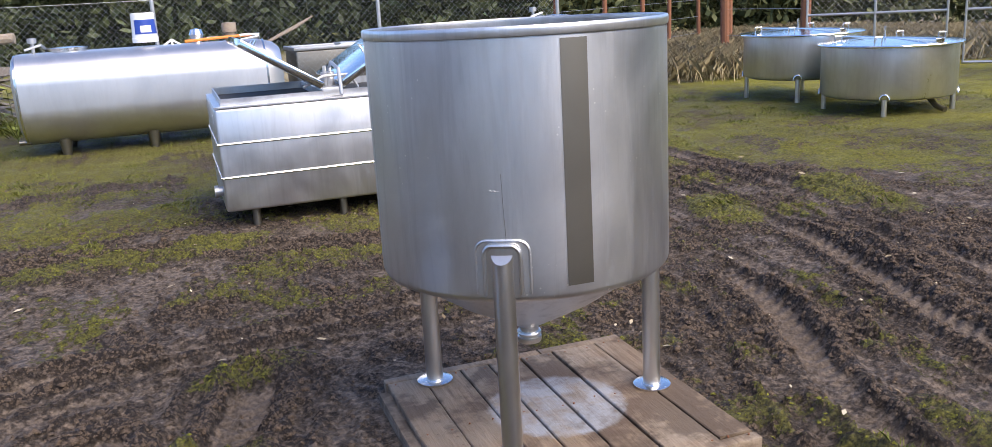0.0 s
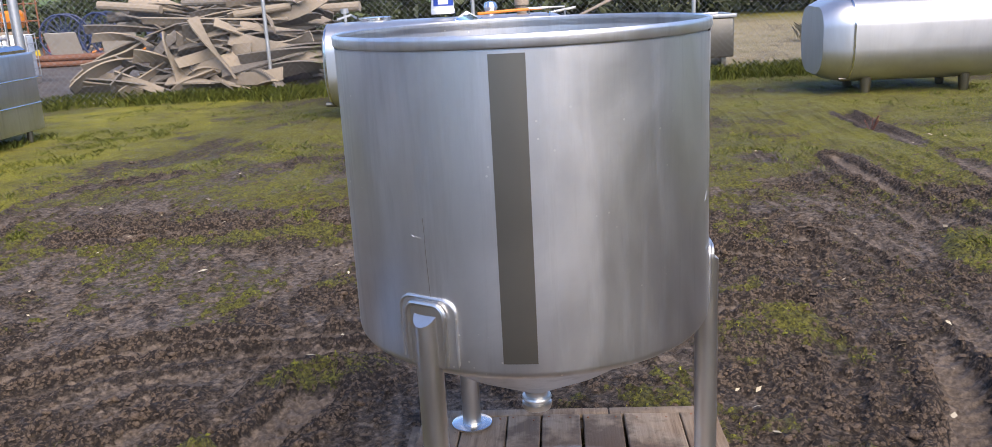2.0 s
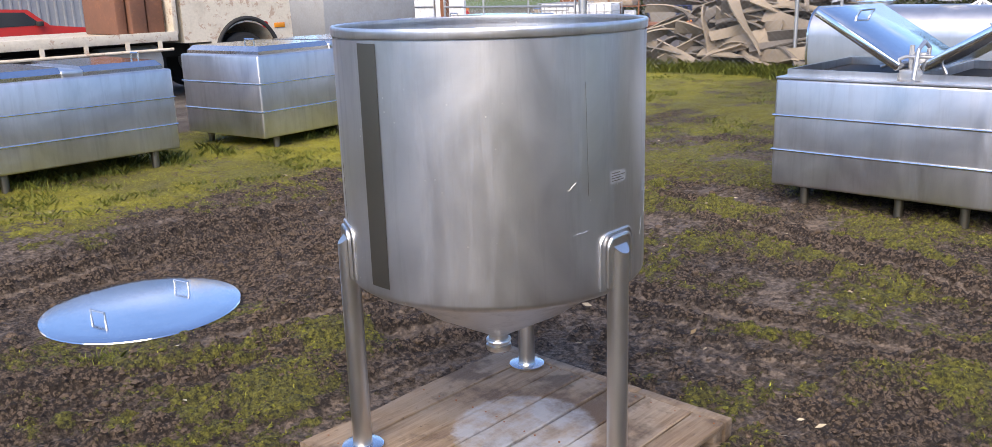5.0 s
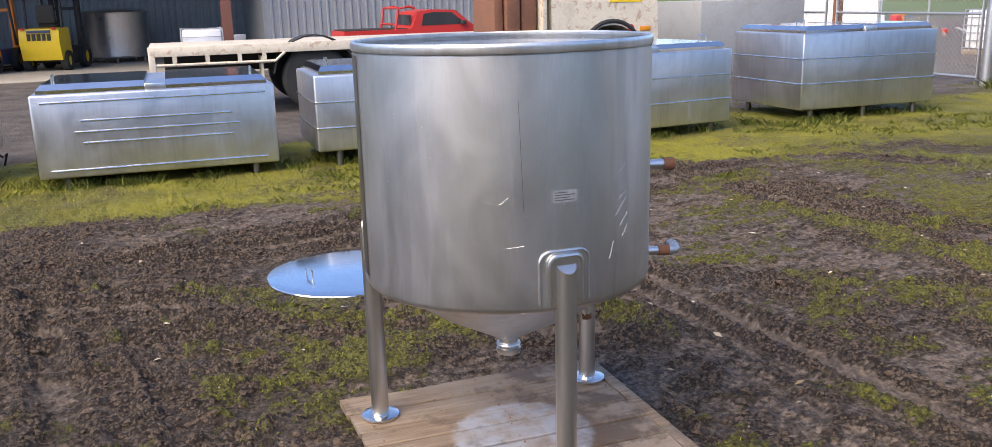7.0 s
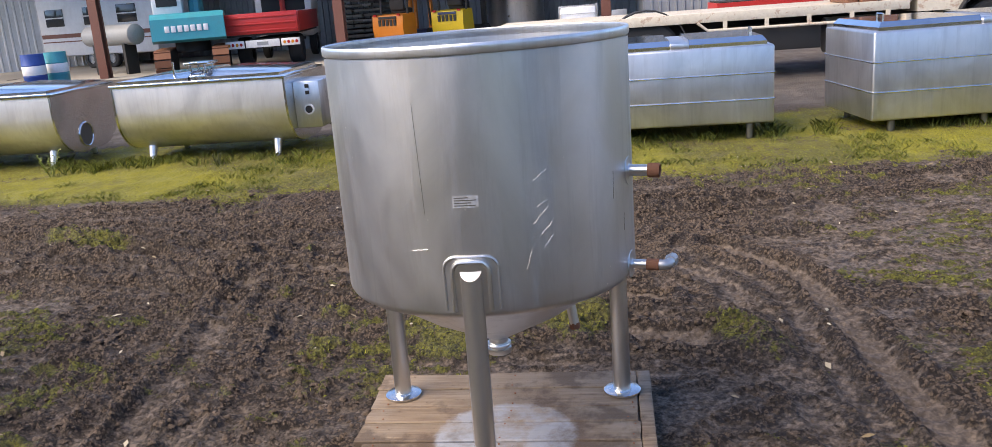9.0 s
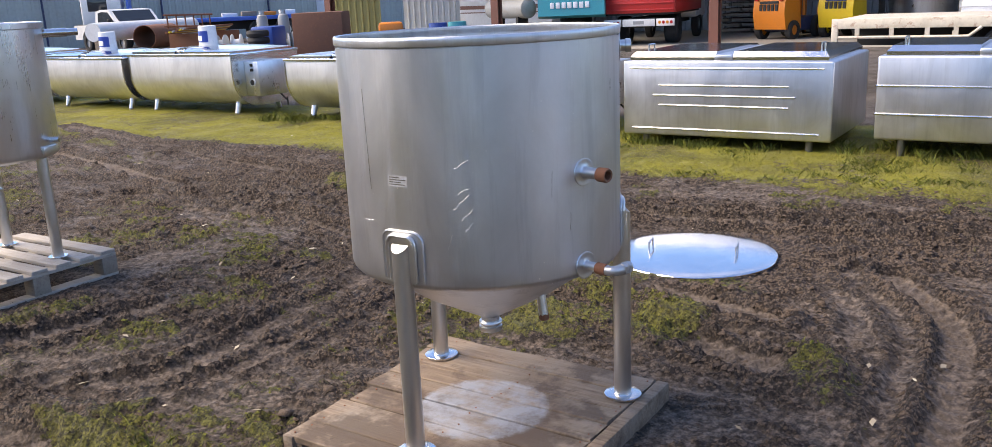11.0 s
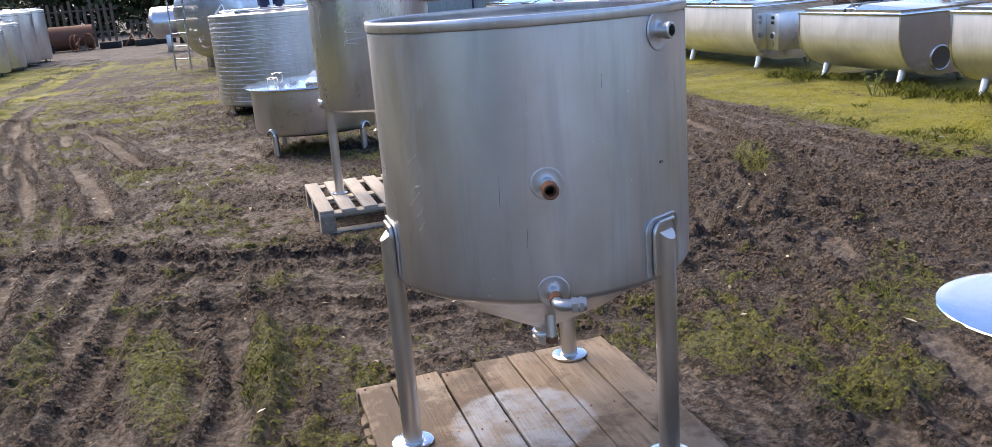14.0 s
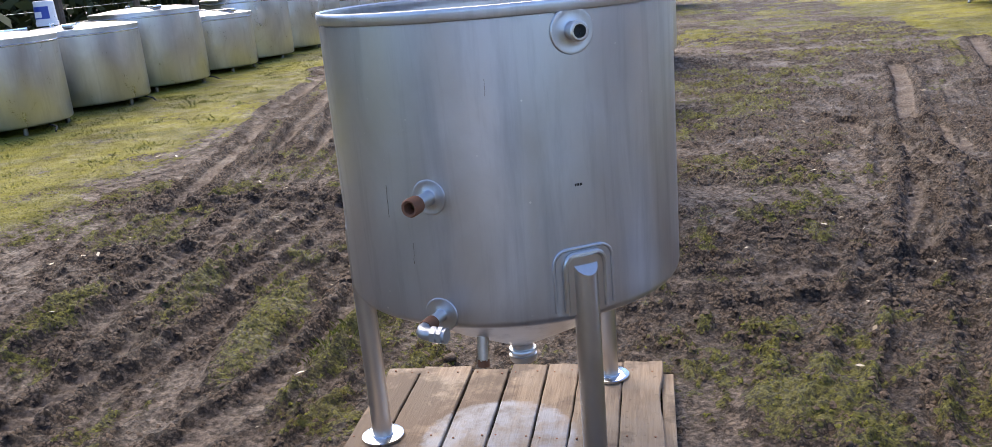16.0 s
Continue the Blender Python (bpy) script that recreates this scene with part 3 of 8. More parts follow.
    # rows of turned-up crumbly earth between smooth places
    reg = np.maximum(soft(fractal(X, Y, .8, 3, 64), .36, .62), .9 * churn)
    rows = fractal(X * 1.5 + Y * .25, Y * .62, .10, 4, 37, .8)
    clump = soft(rows + .13 * (reg - .55), .49, .56) * (1 - .75 * track) * (1 - drive)
    clump = np.maximum(clump, soft(ridge * .9 + .9 * (crumb - .5), .42, .66) * (1 - drive))
    heart = 1 - soft(edge, .25, .8)
    plain = soft(np.maximum(np.abs(X) - 4.6, np.abs(Y + 5.9) - 10.1), .5, 3.0)
    moss = np.maximum(moss * (1 - heart * .55 * (1 - clump)), mound * (.5 + .5 * broken))
    # turned-up clods, heaped along the ruts and thinner on trodden ground
    wx, wy = X + .05 * swirl(X, Y, .22, 45), Y + .05 * swirl(X, Y, .22, 46)
    heap = np.clip(.5 + .5 * reg, 0, 1) * (1 - .93 * soft(track, .25, .8)) * (1 - drive)
    heap = np.clip(np.maximum(heap * (.36 + .64 * clump), .9 * ridge * (1 - drive) * (.35 + .65 * crumb)), 0, 1) * (1 - .35 * edge.clip(0, 1))
    heap = np.maximum(heap, mound * .8)
    lumps = .026 * cloddy(wx, wy * .8, .15, 51) + .028 * cloddy(wx, wy, .075, 52) + .020 * cloddy(X, Y, .042, 53)
    pat = .006 * swirl(X, Y, .3, 54) + .004 * swirl(X, Y, .09, 57) + .004 * swirl(X, Y, .04, 59)
    z = z + near * (heap * (lumps - .012) + (1 - heap) * pat + rut * (1 - drive) + mound * .035 + moss * (.006 + .02 * cloddy(X, Y, .06, 58) * (1 - .6 * np.clip(edge, 0, 1))))
    clump = np.clip(heap * 1.15, 0, 1)
    flat = np.exp(-((X - .09) / .62) ** 6 - (Y / .62) ** 6) + np.exp(-((X + 2.42) / .58) ** 6 - ((Y + .135) / .58) ** 6) + np.exp(-(X / .62) ** 6 - ((Y + 3.6) / .62) ** 6)
    z = z * (1 - np.clip(flat, 0, 1) * .85) - .045 * np.exp(-(((X + 2.42) ** 2 + (Y + .135) ** 2) / .55) ** 2)
    # hills far off
    far = np.hypot(X, Y)
    z = z + soft(far, 90, 900) * (14 + 46 * (fractal(X, Y, 420, 3, 77))) * soft(Y, -300, 500)
    field = soft(far, 45, 80) * soft(Y, -60, 20)
    return z, moss, drive, field, clump * (1 - plain) + .45 * plain, track, np.clip(np.maximum.reduce([west, east, 1.2 * south, .35 * edge]), 0, 1)


def build_ground():
    gx, gy = spaced(-3.9, 3.5, .0165, 3000), spaced(-4.2, 4.2, .0165, 3000)
    low = spaced(-14.0, -4.2, .04, 3000)
    gy = np.concatenate([low[low < -4.215], gy[gy >= -4.2]])
    X, Y = np.meshgrid(gx, gy, indexing="ij")
    Z, moss, drive, field, clump, track, margin = ground_shape(X, Y)
    nx, ny = X.shape
    me = bpy.data.meshes.new("ground")
    idx = np.arange(nx * ny).reshape(nx, ny)
    quads = np.stack([idx[:-1, :-1], idx[1:, :-1], idx[1:, 1:], idx[:-1, 1:]], -1).reshape(-1, 4)
    me.vertices.add(nx * ny)
    me.vertices.foreach_set("co", np.stack([X, Y, Z], -1).reshape(-1).astype(np.float32))
    me.loops.add(quads.size)
    me.loops.foreach_set("vertex_index", quads.reshape(-1).astype(np.int32))
    me.polygons.add(len(quads))
    me.polygons.foreach_set("loop_start", np.arange(0, quads.size, 4, dtype=np.int32))
    me.polygons.foreach_set("use_smooth", np.ones(len(quads), dtype=bool))
    me.update()
    for key, a in (("moss", moss), ("drive", drive), ("field", field), ("clump", clump), ("track", track), ("margin", margin), ("straw", soft(Y, 12.2, 13.4) * soft(-Y, -34, -26) * soft(X, -3.0, -1.0))):
        at = me.attributes.new(key, "FLOAT", "POINT")
        at.data.foreach_set("value", a.reshape(-1).astype(np.float32))
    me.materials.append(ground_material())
    return tagged(new("ground", me), "churned wet brown mud yard with moss and tyre ruts", "ground", kind="structure")


def ground_material():
    m, nt, p = tree("mud_and_moss")
    v = coords(nt)
    att = {}
    for k in ("moss", "drive", "field", "clump", "track", "margin", "straw"):
        a = nt.nodes.new("ShaderNodeAttribute")
        a.attribute_name = k
        att[k] = a.outputs["Fac"]
    big = noise_tex(nt, v, 0.8, 5, 0.6)
    mid = noise_tex(nt, v, 9, 6, 0.7)
    fine = noise_tex(nt, v, 70, 5, 0.75)
    grit = noise_tex(nt, v, 120, 4, 0.75)
    crumbs = node(nt, "ShaderNodeTexVoronoi", Scale=62.0)
    warped = nt.nodes.new("ShaderNodeMix")
    warped.data_type = "VECTOR"
    warped.inputs[0].default_value = 0.02
    nn = node(nt, "ShaderNodeTexNoise", Scale=30.0, Detail=3.0)
    nt.links.new(v, nn.inputs["Vector"])
    nt.links.new(v, warped.inputs[4])
    nt.links.new(nn.outputs["Color"], warped.inputs[5])
    nt.links.new(warped.outputs[1], crumbs.inputs["Vector"])
    cell = crumbs.outputs["Distance"]
    # trodden mud, greyer and paler where wheels pressed it, partly painted sky sheen
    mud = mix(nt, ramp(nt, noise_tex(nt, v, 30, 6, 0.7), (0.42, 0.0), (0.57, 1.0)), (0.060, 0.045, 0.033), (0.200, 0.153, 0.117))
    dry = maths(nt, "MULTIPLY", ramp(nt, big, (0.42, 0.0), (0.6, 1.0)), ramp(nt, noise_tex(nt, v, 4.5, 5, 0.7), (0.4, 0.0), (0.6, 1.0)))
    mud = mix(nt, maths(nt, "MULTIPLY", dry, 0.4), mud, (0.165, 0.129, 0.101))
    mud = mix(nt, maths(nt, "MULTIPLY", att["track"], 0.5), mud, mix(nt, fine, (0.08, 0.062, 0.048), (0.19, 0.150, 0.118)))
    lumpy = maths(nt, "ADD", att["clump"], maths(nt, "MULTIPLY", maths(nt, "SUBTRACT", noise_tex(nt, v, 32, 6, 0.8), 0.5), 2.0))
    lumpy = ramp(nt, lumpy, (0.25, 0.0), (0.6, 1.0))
    # clod earth; its darkest tones also carry crevice shade as colour
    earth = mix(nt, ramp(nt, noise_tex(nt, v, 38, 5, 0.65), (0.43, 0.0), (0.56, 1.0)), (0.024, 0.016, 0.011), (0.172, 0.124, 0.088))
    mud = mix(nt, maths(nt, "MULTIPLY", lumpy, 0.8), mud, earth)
    # fine dark pits: shade of small hollows put into the colour
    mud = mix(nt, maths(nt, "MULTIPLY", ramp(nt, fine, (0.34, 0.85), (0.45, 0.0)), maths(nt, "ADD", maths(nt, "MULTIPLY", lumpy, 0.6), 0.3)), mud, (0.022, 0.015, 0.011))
    # shade in the creases between crumbs, painted as dark lines
    crevice_shade = ramp(nt, cell, (0.42, 0.0), (0.60, 1.0))
    mud = mix(nt, maths(nt, "MULTIPLY", crevice_shade, maths(nt, "ADD", maths(nt, "MULTIPLY", lumpy, 0.6), 0.25)), mud, (0.014, 0.009, 0.007))
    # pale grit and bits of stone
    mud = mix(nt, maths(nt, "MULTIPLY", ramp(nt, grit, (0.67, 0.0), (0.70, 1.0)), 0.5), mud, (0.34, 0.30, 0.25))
    gr = mix(nt, ramp(nt, noise_tex(nt, v, 48, 6, 0.75), (0.40, 0.0), (0.58, 1.0)), (0.022, 0.022, 0.009), (0.185, 0.178, 0.035))
    gr = mix(nt, maths(nt, "MULTIPLY", maths(nt, "MULTIPLY", ramp(nt, noise_tex(nt, v, 0.5, 4, 0.6), (0.40, 0.2), (0.56, 1.0)), 0.8), att["margin"]), gr, mix(nt, mid, (0.20, 0.19, 0.016), (0.42, 0.39, 0.03)))
    gr = mix(nt, maths(nt, "MULTIPLY", ramp(nt, noise_tex(nt, v, 1.4, 5, 0.7), (0.5, 0.0), (0.62, 1.0)), 0.4), gr, (0.10, 0.078, 0.045))
    # the same painted crease shade on the moss
    gr = mix(nt, maths(nt, "MULTIPLY", crevice_shade, 0.3), gr, (0.016, 0.016, 0.007))
    tar = mix(nt, ramp(nt, noise_tex(nt, v, 1.7, 6, 0.7), (0.35, 0.0), (0.65, 1.0)), (0.095, 0.082, 0.073), (0.20, 0.172, 0.148))
    edge = maths(nt, "ADD", att["moss"], maths(nt, "MULTIPLY", maths(nt, "SUBTRACT", noise_tex(nt, v, 17, 6, 0.8), 0.5), 2.4))
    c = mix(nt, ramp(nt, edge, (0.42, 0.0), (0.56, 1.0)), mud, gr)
    c = mix(nt, att["drive"], c, tar)
    dead = maths(nt, "MULTIPLY", att["straw"], ramp(nt, noise_tex(nt, v, 1.2, 6, 0.7), (0.3, 0.3), (0.55, 1.0)))
    c = mix(nt, dead, c, mix(nt, noise_tex(nt, v, 22, 5, 0.75), (0.2, 0.16, 0.09), (0.44, 0.37, 0.23)))
    far_grass = mix(nt, noise_tex(nt, v, 0.03, 4, 0.6), (0.05, 0.09, 0.02), (0.12, 0.17, 0.04))
    c = mix(nt, att["field"], c, far_grass)
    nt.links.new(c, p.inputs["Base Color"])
    nt.links.new(ramp(nt, noise_tex(nt, v, 3.3, 5, 0.6), (0.36, 0.62), (0.6, 0.95)), p.inputs["Roughness"])
    p.inputs["Specular IOR Level"].default_value = 0.35
    coarse = maths(nt, "ADD", maths(nt, "MULTIPLY", noise_tex(nt, v, 26, 8, 0.8), 0.8), maths(nt, "MULTIPLY", maths(nt, "SUBTRACT", 1.0, cell), 0.32))
    share = maths(nt, "ADD", maths(nt, "MULTIPLY", maths(nt, "MAXIMUM", lumpy, ramp(nt, edge, (0.42, 0.0), (0.56, 0.8))), 0.65), 0.35)
    h = maths(nt, "ADD", maths(nt, "MULTIPLY", coarse, share), maths(nt, "MULTIPLY", grit, 0.10))
    bump(nt, p, h, 1.0, 0.045)
    return m


ground = build_ground()

# ---- the cone-bottomed tank ----
TANK_R, RIM, KNUCKLE = 0.487, 1.455, 0.682
LEG_R = 0.49
PAL_TOP = 0.078


def shell_patch(bm, a0, a1, z0, z1, r, n=24, rows=2):
    """A curved plate that lies on the shell."""
    grid = [[bm.verts.new((r * math.cos(radians(a0 + (a1 - a0) * i / n)), r * math.sin(radians(a0 + (a1 - a0) * i / n)), z0 + (z1 - z0) * k / rows)) for i in range(n + 1)] for k in range(rows + 1)]
    for k in range(rows):
        for i in range(n):
            bm.faces.new((grid[k][i], grid[k][i + 1], grid[k + 1][i + 1], grid[k + 1][i]))
    return bm


def build_tank():
    t = thing("cone_bottomed_tank", 0, 0, PAL_TOP, 0, "open stainless steel cone-bottomed tank on three legs on a pallet", "tank")
    o = -PAL_TOP
    R = TANK_R
    # wall, with the rolled rim and the turned-in foot
    bm = B()
    prof = [(R - .006, RIM - .012), (R - .006, KNUCKLE + .02), (R - .05, KNUCKLE - .022), (R - .05, KNUCKLE - .026)]
    prof += [(R - .028 + .028 * math.sin(radians(a)), KNUCKLE + .002 - .028 * math.cos(radians(a))) for a in range(5, 91, 12)]
    prof += [(R, KNUCKLE + .06), (R, 1.05), (R, RIM - .034)]
    part("shell", lathe(bm, [(r, z + o) for r, z in prof], 128, close=False), M_TANK, t)
    bm = B()
    rim = [(R - .006, RIM - .030), (R - .006, RIM - .004), (R - .003, RIM), (R + .002, RIM - .0005), (R + .0045, RIM - .004), (R + .005, RIM - .010), (R + .0045, RIM - .023), (R + .003, RIM - .028), (R + .0005, RIM - .030)]
    part("rim", lathe(bm, [(r, z + o) for r, z in rim], 128, close=True), M_TANK, t, "rolled rim")
    bm = B()
    cone = [(R - .047, KNUCKLE - .024), (.25, .528), (.06, .424), (.042, .414), (.034, .408), (.034, .398)]
    part("cone", lathe(bm, [(r, z + o) for r, z in cone], 128), M_TANK, t)
    bm = B()
    out = [(.028, .352), (.028, .42), (.034, .42), (.034, .392), (.042, .391), (.044, .386), (.042, .381), (.036, .379), (.036, .373), (.043, .371), (.044, .362), (.041, .352)]
    part("outlet", lathe(bm, [(r, z + o) for r, z in out], 32, close=True), M_LEG, t, "bright threaded outlet ring")
    # three legs with their pads
    for k, a in enumerate((.7, 120, 241)):
        c, s = math.cos(radians(a)), math.sin(radians(a))
        rot = Matrix.Rotation(radians(a), 4, "Z")
        bm = B()
        lr, zt = .0325, .849
        # tube whose top is cut aslant, high at the shell
        n = 24
        rings = []
        for i in range(n):
            w = 2 * math.pi * i / n
            px, py = LEG_R + lr * math.cos(w), lr * math.sin(w)
            rings.append((bm.verts.new((px, py, PAL_TOP + .012 + o)), bm.verts.new((px, py, zt - .032 - .028 * math.cos(w) + o))))
        for i in range(n):
            j = (i + 1) % n
            bm.faces.new((rings[i][0], rings[j][0], rings[j][1], rings[i][1]))
        bm.faces.new([q[1] for q in rings])
        bmesh.ops.transform(bm, matrix=rot, verts=bm.verts)
        leg = part("leg", bm, M_LEG, t)
        bm = B()
        lathe(bm, [(0, PAL_TOP + o), (.07, PAL_TOP + o), (.07, PAL_TOP + .007 + o), (.067, PAL_TOP + .009 + o), (.036, PAL_TOP + .009 + o), (.036, PAL_TOP + .014 + o), (0, PAL_TOP + .014 + o)], 40, LEG_R, 0)
        bmesh.ops.transform(bm, matrix=rot, verts=bm.verts)
        part("foot_plate", bm, M_BRIGHT, leg, "round bright foot plate")
        # pad: an outer arched plate and an inner raised one
        for nm, hw, zt2, rr, mat in (("pad", .080, .848, .002, M_TANK), ("inner_pad", .050, .836, .010, M_LEG)):
            bm = B()
            aw = math.degrees(hw / R)
            cr = .035
            pts = [(-hw, KNUCKLE + .0)] + [(-hw + cr - cr * math.cos(radians(q)), zt2 - cr + cr * math.sin(radians(q))) for q in range(0, 91, 15)] + [(hw - cr + cr * math.sin(radians(q)), zt2 - cr + cr * math.cos(radians(q))) for q in range(0, 91, 15)] + [(hw, KNUCKLE + .0)]
            # left and right columns matched by height
            hs = [z for _, z in pts[:8]]
            us = [-u for u, _ in pts[:8]]
            rows = []
            for u, z in zip(us, hs):
                rows.append([(u * (2 * i / 16 - 1), z) for i in range(17)])
            for depth in (rr,):
                vv = [[bm.verts.new(((R + depth) * math.cos(u / R + radians(a)), (R + depth) * math.sin(u / R + radians(a)), z + o)) for u, z in row] for row in rows]
                for q in range(len(vv) - 1):
                    for i in range(16):
                        bm.faces.new((vv[q][i], vv[q][i + 1], vv[q + 1][i + 1], vv[q + 1][i]))
            # edge back to the shell
            rim_v = [row[0] for row in vv] + vv[-1][1:-1] + [row[-1] for row in vv[::-1]]
            back = [bm.verts.new((v.co.x / math.hypot(v.co.x, v.co.y) * (R - .003), v.co.y / math.hypot(v.co.x, v.co.y) * (R - .003), v.co.z)) for v in rim_v]
            for i in range(len(rim_v) - 1):
                bm.faces.new((rim_v[i], rim_v[i + 1], back[i + 1], back[i]))
            part(nm, bm, mat, leg)
        # weld bead round the outer pad
        hw, zt2, cr = .08, .853, .037
        pts = [(-hw, KNUCKLE + .01)] + [(-hw + cr - cr * math.cos(radians(q)), zt2 - cr + cr * math.sin(radians(q))) for q in range(0, 91, 15)] + [(hw - cr + cr * math.sin(radians(q)), zt2 - cr + cr * math.cos(radians(q))) for q in range(0, 91, 15)] + [(hw, KNUCKLE + .01)]
        line = [((R + .003) * math.cos(u / R + radians(a)), (R + .003) * math.sin(u / R + radians(a)), z + o) for u, z in pts]
        part("weld_bead", pipe(B(), line, .0042, 8), M_TANK, leg)
        line = [((R + .010) * math.cos(u / R * .66 + radians(a)), (R + .010) * math.sin(u / R * .66 + radians(a)), (z - KNUCKLE) * .92 + KNUCKLE + o) for u, z in pts]
        part("arch_bead", pipe(B(), line, .007, 8), M_LEG, leg)
    # dull tape-like stripe
    part("stripe", shell_patch(B(), -96.6, -87.1, .704 + o, 1.415 + o, R + .0012, 12), M_DULL, t, "dull dark unpolished strip")
    # pipe stubs
    for nm, a, z, ln, r in (("upper_nozzle", 120.6, 1.38, .042, .020), ("middle_nozzle", 75.6, 1.009, .075, .018), ("lower_nozzle", 75.6, .700, .06, .015)):
        rot = Matrix.Rotation(radians(a), 4, "Z")
        bm = B()
        w = .056 if nm == "upper_nozzle" else .046
        lathe(bm, [(r, .007), (r + .002, .003), (r + .007, .0014), (w * .8, .0008), (w * .9, .0020), (w * .96, .0014), (w, -.001)], 48)
        bmesh.ops.transform(bm, matrix=Matrix.Translation((0, 0, z + o)) @ rot @ Matrix.Translation((R, 0, 0)) @ Matrix.Rotation(radians(90), 4, "Y"), verts=bm.verts)
        noz = part(nm, bm, M_TANK, t)
        bm = B()
        lathe(bm, [(r, -.01), (r, ln), (r * .8, ln), (r * .8, -.01)], 24, close=True)
        if nm == "upper_nozzle":
            lathe(bm, [(r, ln - .02), (r * 1.18, ln - .018), (r * 1.18, ln - .002), (r, ln)], 24)
        turn = Matrix.Translation((0, 0, z + o)) @ rot @ Matrix.Translation((R, 0, 0)) @ Matrix.Rotation(radians(90), 4, "Y")
        bmesh.ops.transform(bm, matrix=turn, verts=bm.verts)
        part("pipe", bm, M_LEG, noz)
        # dark disc across the pipe paints the shade inside it
        bm = cy(B(), (0, 0, ln * .3), (0, 0, ln * .35), r * .81, None, 20)
        bmesh.ops.transform(bm, matrix=turn, verts=bm.verts)
        part("pipe_shade_disc", bm, M_INSIDE_SHADE, noz, "dark disc for the shade in the pipe")
        if nm == "middle_nozzle":
            bm = B()
            lathe(bm, [(r * .75, ln - .012), (r * 1.25, ln - .012), (r * 1.3, ln + .02), (r * 1.1, ln + .026), (r * .8, ln + .024)], 20, close=True)
            bmesh.ops.transform(bm, matrix=turn, verts=bm.verts)
            part("rusty_end", bm, M_RUST, noz, "rusty threaded end")
        if nm == "lower_nozzle":
            bm = B()
            lathe(bm, [(r * .9, ln - .01), (r * 1.25, ln - .01), (r * 1.25, ln + .03), (r * .9, ln + .03)], 20, close=True)
            bmesh.ops.transform(bm, matrix=turn, verts=bm.verts)
            part("rusty_socket", bm, M_RUST, noz, "rusty pipe socket")
            bm = B()
            # elbow that turns along the shell
            pts = [(0, 0, ln + .024), (0, 0, ln + .035)] + [(0, .024 - .024 * math.cos(radians(q)), ln + .035 + .024 * math.sin(radians(q))) for q in range(15, 91, 15)] + [(0, .04, ln + .059)]
            pipe(bm, pts, r * 1.1, 16)
            cy(bm, (0, .036, ln + .059), (0, .05, ln + .059), r * 1.45, None, 6)
            cy(bm, (0, .05, ln + .059), (0, .075, ln + .059), r * 1.25, None, 16)
            cy(bm, (0, .055, ln + .059), (0, .066, ln + .059), r * 1.5, None, 6)
            bmesh.ops.transform(bm, matrix=turn, verts=bm.verts)
            part("elbow", bm, M_ZINC, noz, "zinc-plated pipe elbow")
    # short drain on the cone
    bm = B()
    rot = Matrix.Rotation(radians(76), 4, "Z")
    cy(bm, (.27, 0, .55 + o), (.282, 0, .478 + o), .0165, None, 20)
    bmesh.ops.transform(bm, matrix=rot, verts=bm.verts)
    dr = part("drain_stub", bm, M_LEG, t)
    bm = B()
    cy(bm, (.2815, 0, .482 + o), (.2835, 0, .461 + o), .0185, None, 6)
    bmesh.ops.transform(bm, matrix=rot, verts=bm.verts)
    part("drain_plug", bm, M_RUST, dr, "rusty plug")
    # two little label plates
    part("label_plate", shell_patch(B(), -3.7, 5.3, .998 + o, 1.034 + o, R + .001, 8), M_PAPER, t, "worn pale label")
    bm = B()
    for k, (b0, b1) in enumerate(((-3.0, 4.2), (-3.0, 2.6), (-3.0, 4.6), (-3.0, 1.8))):
        shell_patch(bm, b0, b1, 1.004 + k * .0075 + o, 1.0065 + k * .0075 + o, R + .0018, 4, 1)
    part("label_lines", bm, M_DULL, t)
    bm = B()
    for k in range(5):
        shell_patch(bm, 118.6 + k * .5, 118.9 + k * .5 + .1 * (k % 2), 1.01 + o, 1.017 + o, R + .001, 2)
    part("small_marking", bm, M_DARK, t)
    # bare scratches
    rs_ = random.Random(12)
    for a0, z, da, dz in ((24, 1.06, 5, .025), (25, .98, 4, .02), (23, .93, 6, .05), (26, .90, 4, .03), (-20, .87, 6, .006), (-22, 1.0, 3, .02), (-118, 1.05, .6, -.2), (-122, 1.0, 3, 0), (27, .86, 3, .03), (20, .8, 2, .05), (60, .95, .4, .08), (95, 1.25, .2, .04), (68, .83, .4, .06), (-15, 1.3, 1.2, -.32)):
        pts = [((R + .0003) * math.cos(radians(a0 + da * q / 5 + rs_.uniform(-.15, .15))), (R + .0003) * math.sin(radians(a0 + da * q / 5)), z + dz * q / 5 + rs_.uniform(-.003, .003) + o) for q in range(6)]
        part("scratch", pipe(B(), pts, .0006, 5), M_SCRATCH if a0 not in (-15, 60, 95, 68, -118) else M_DULL, t)
    return t


tank = build_tank()

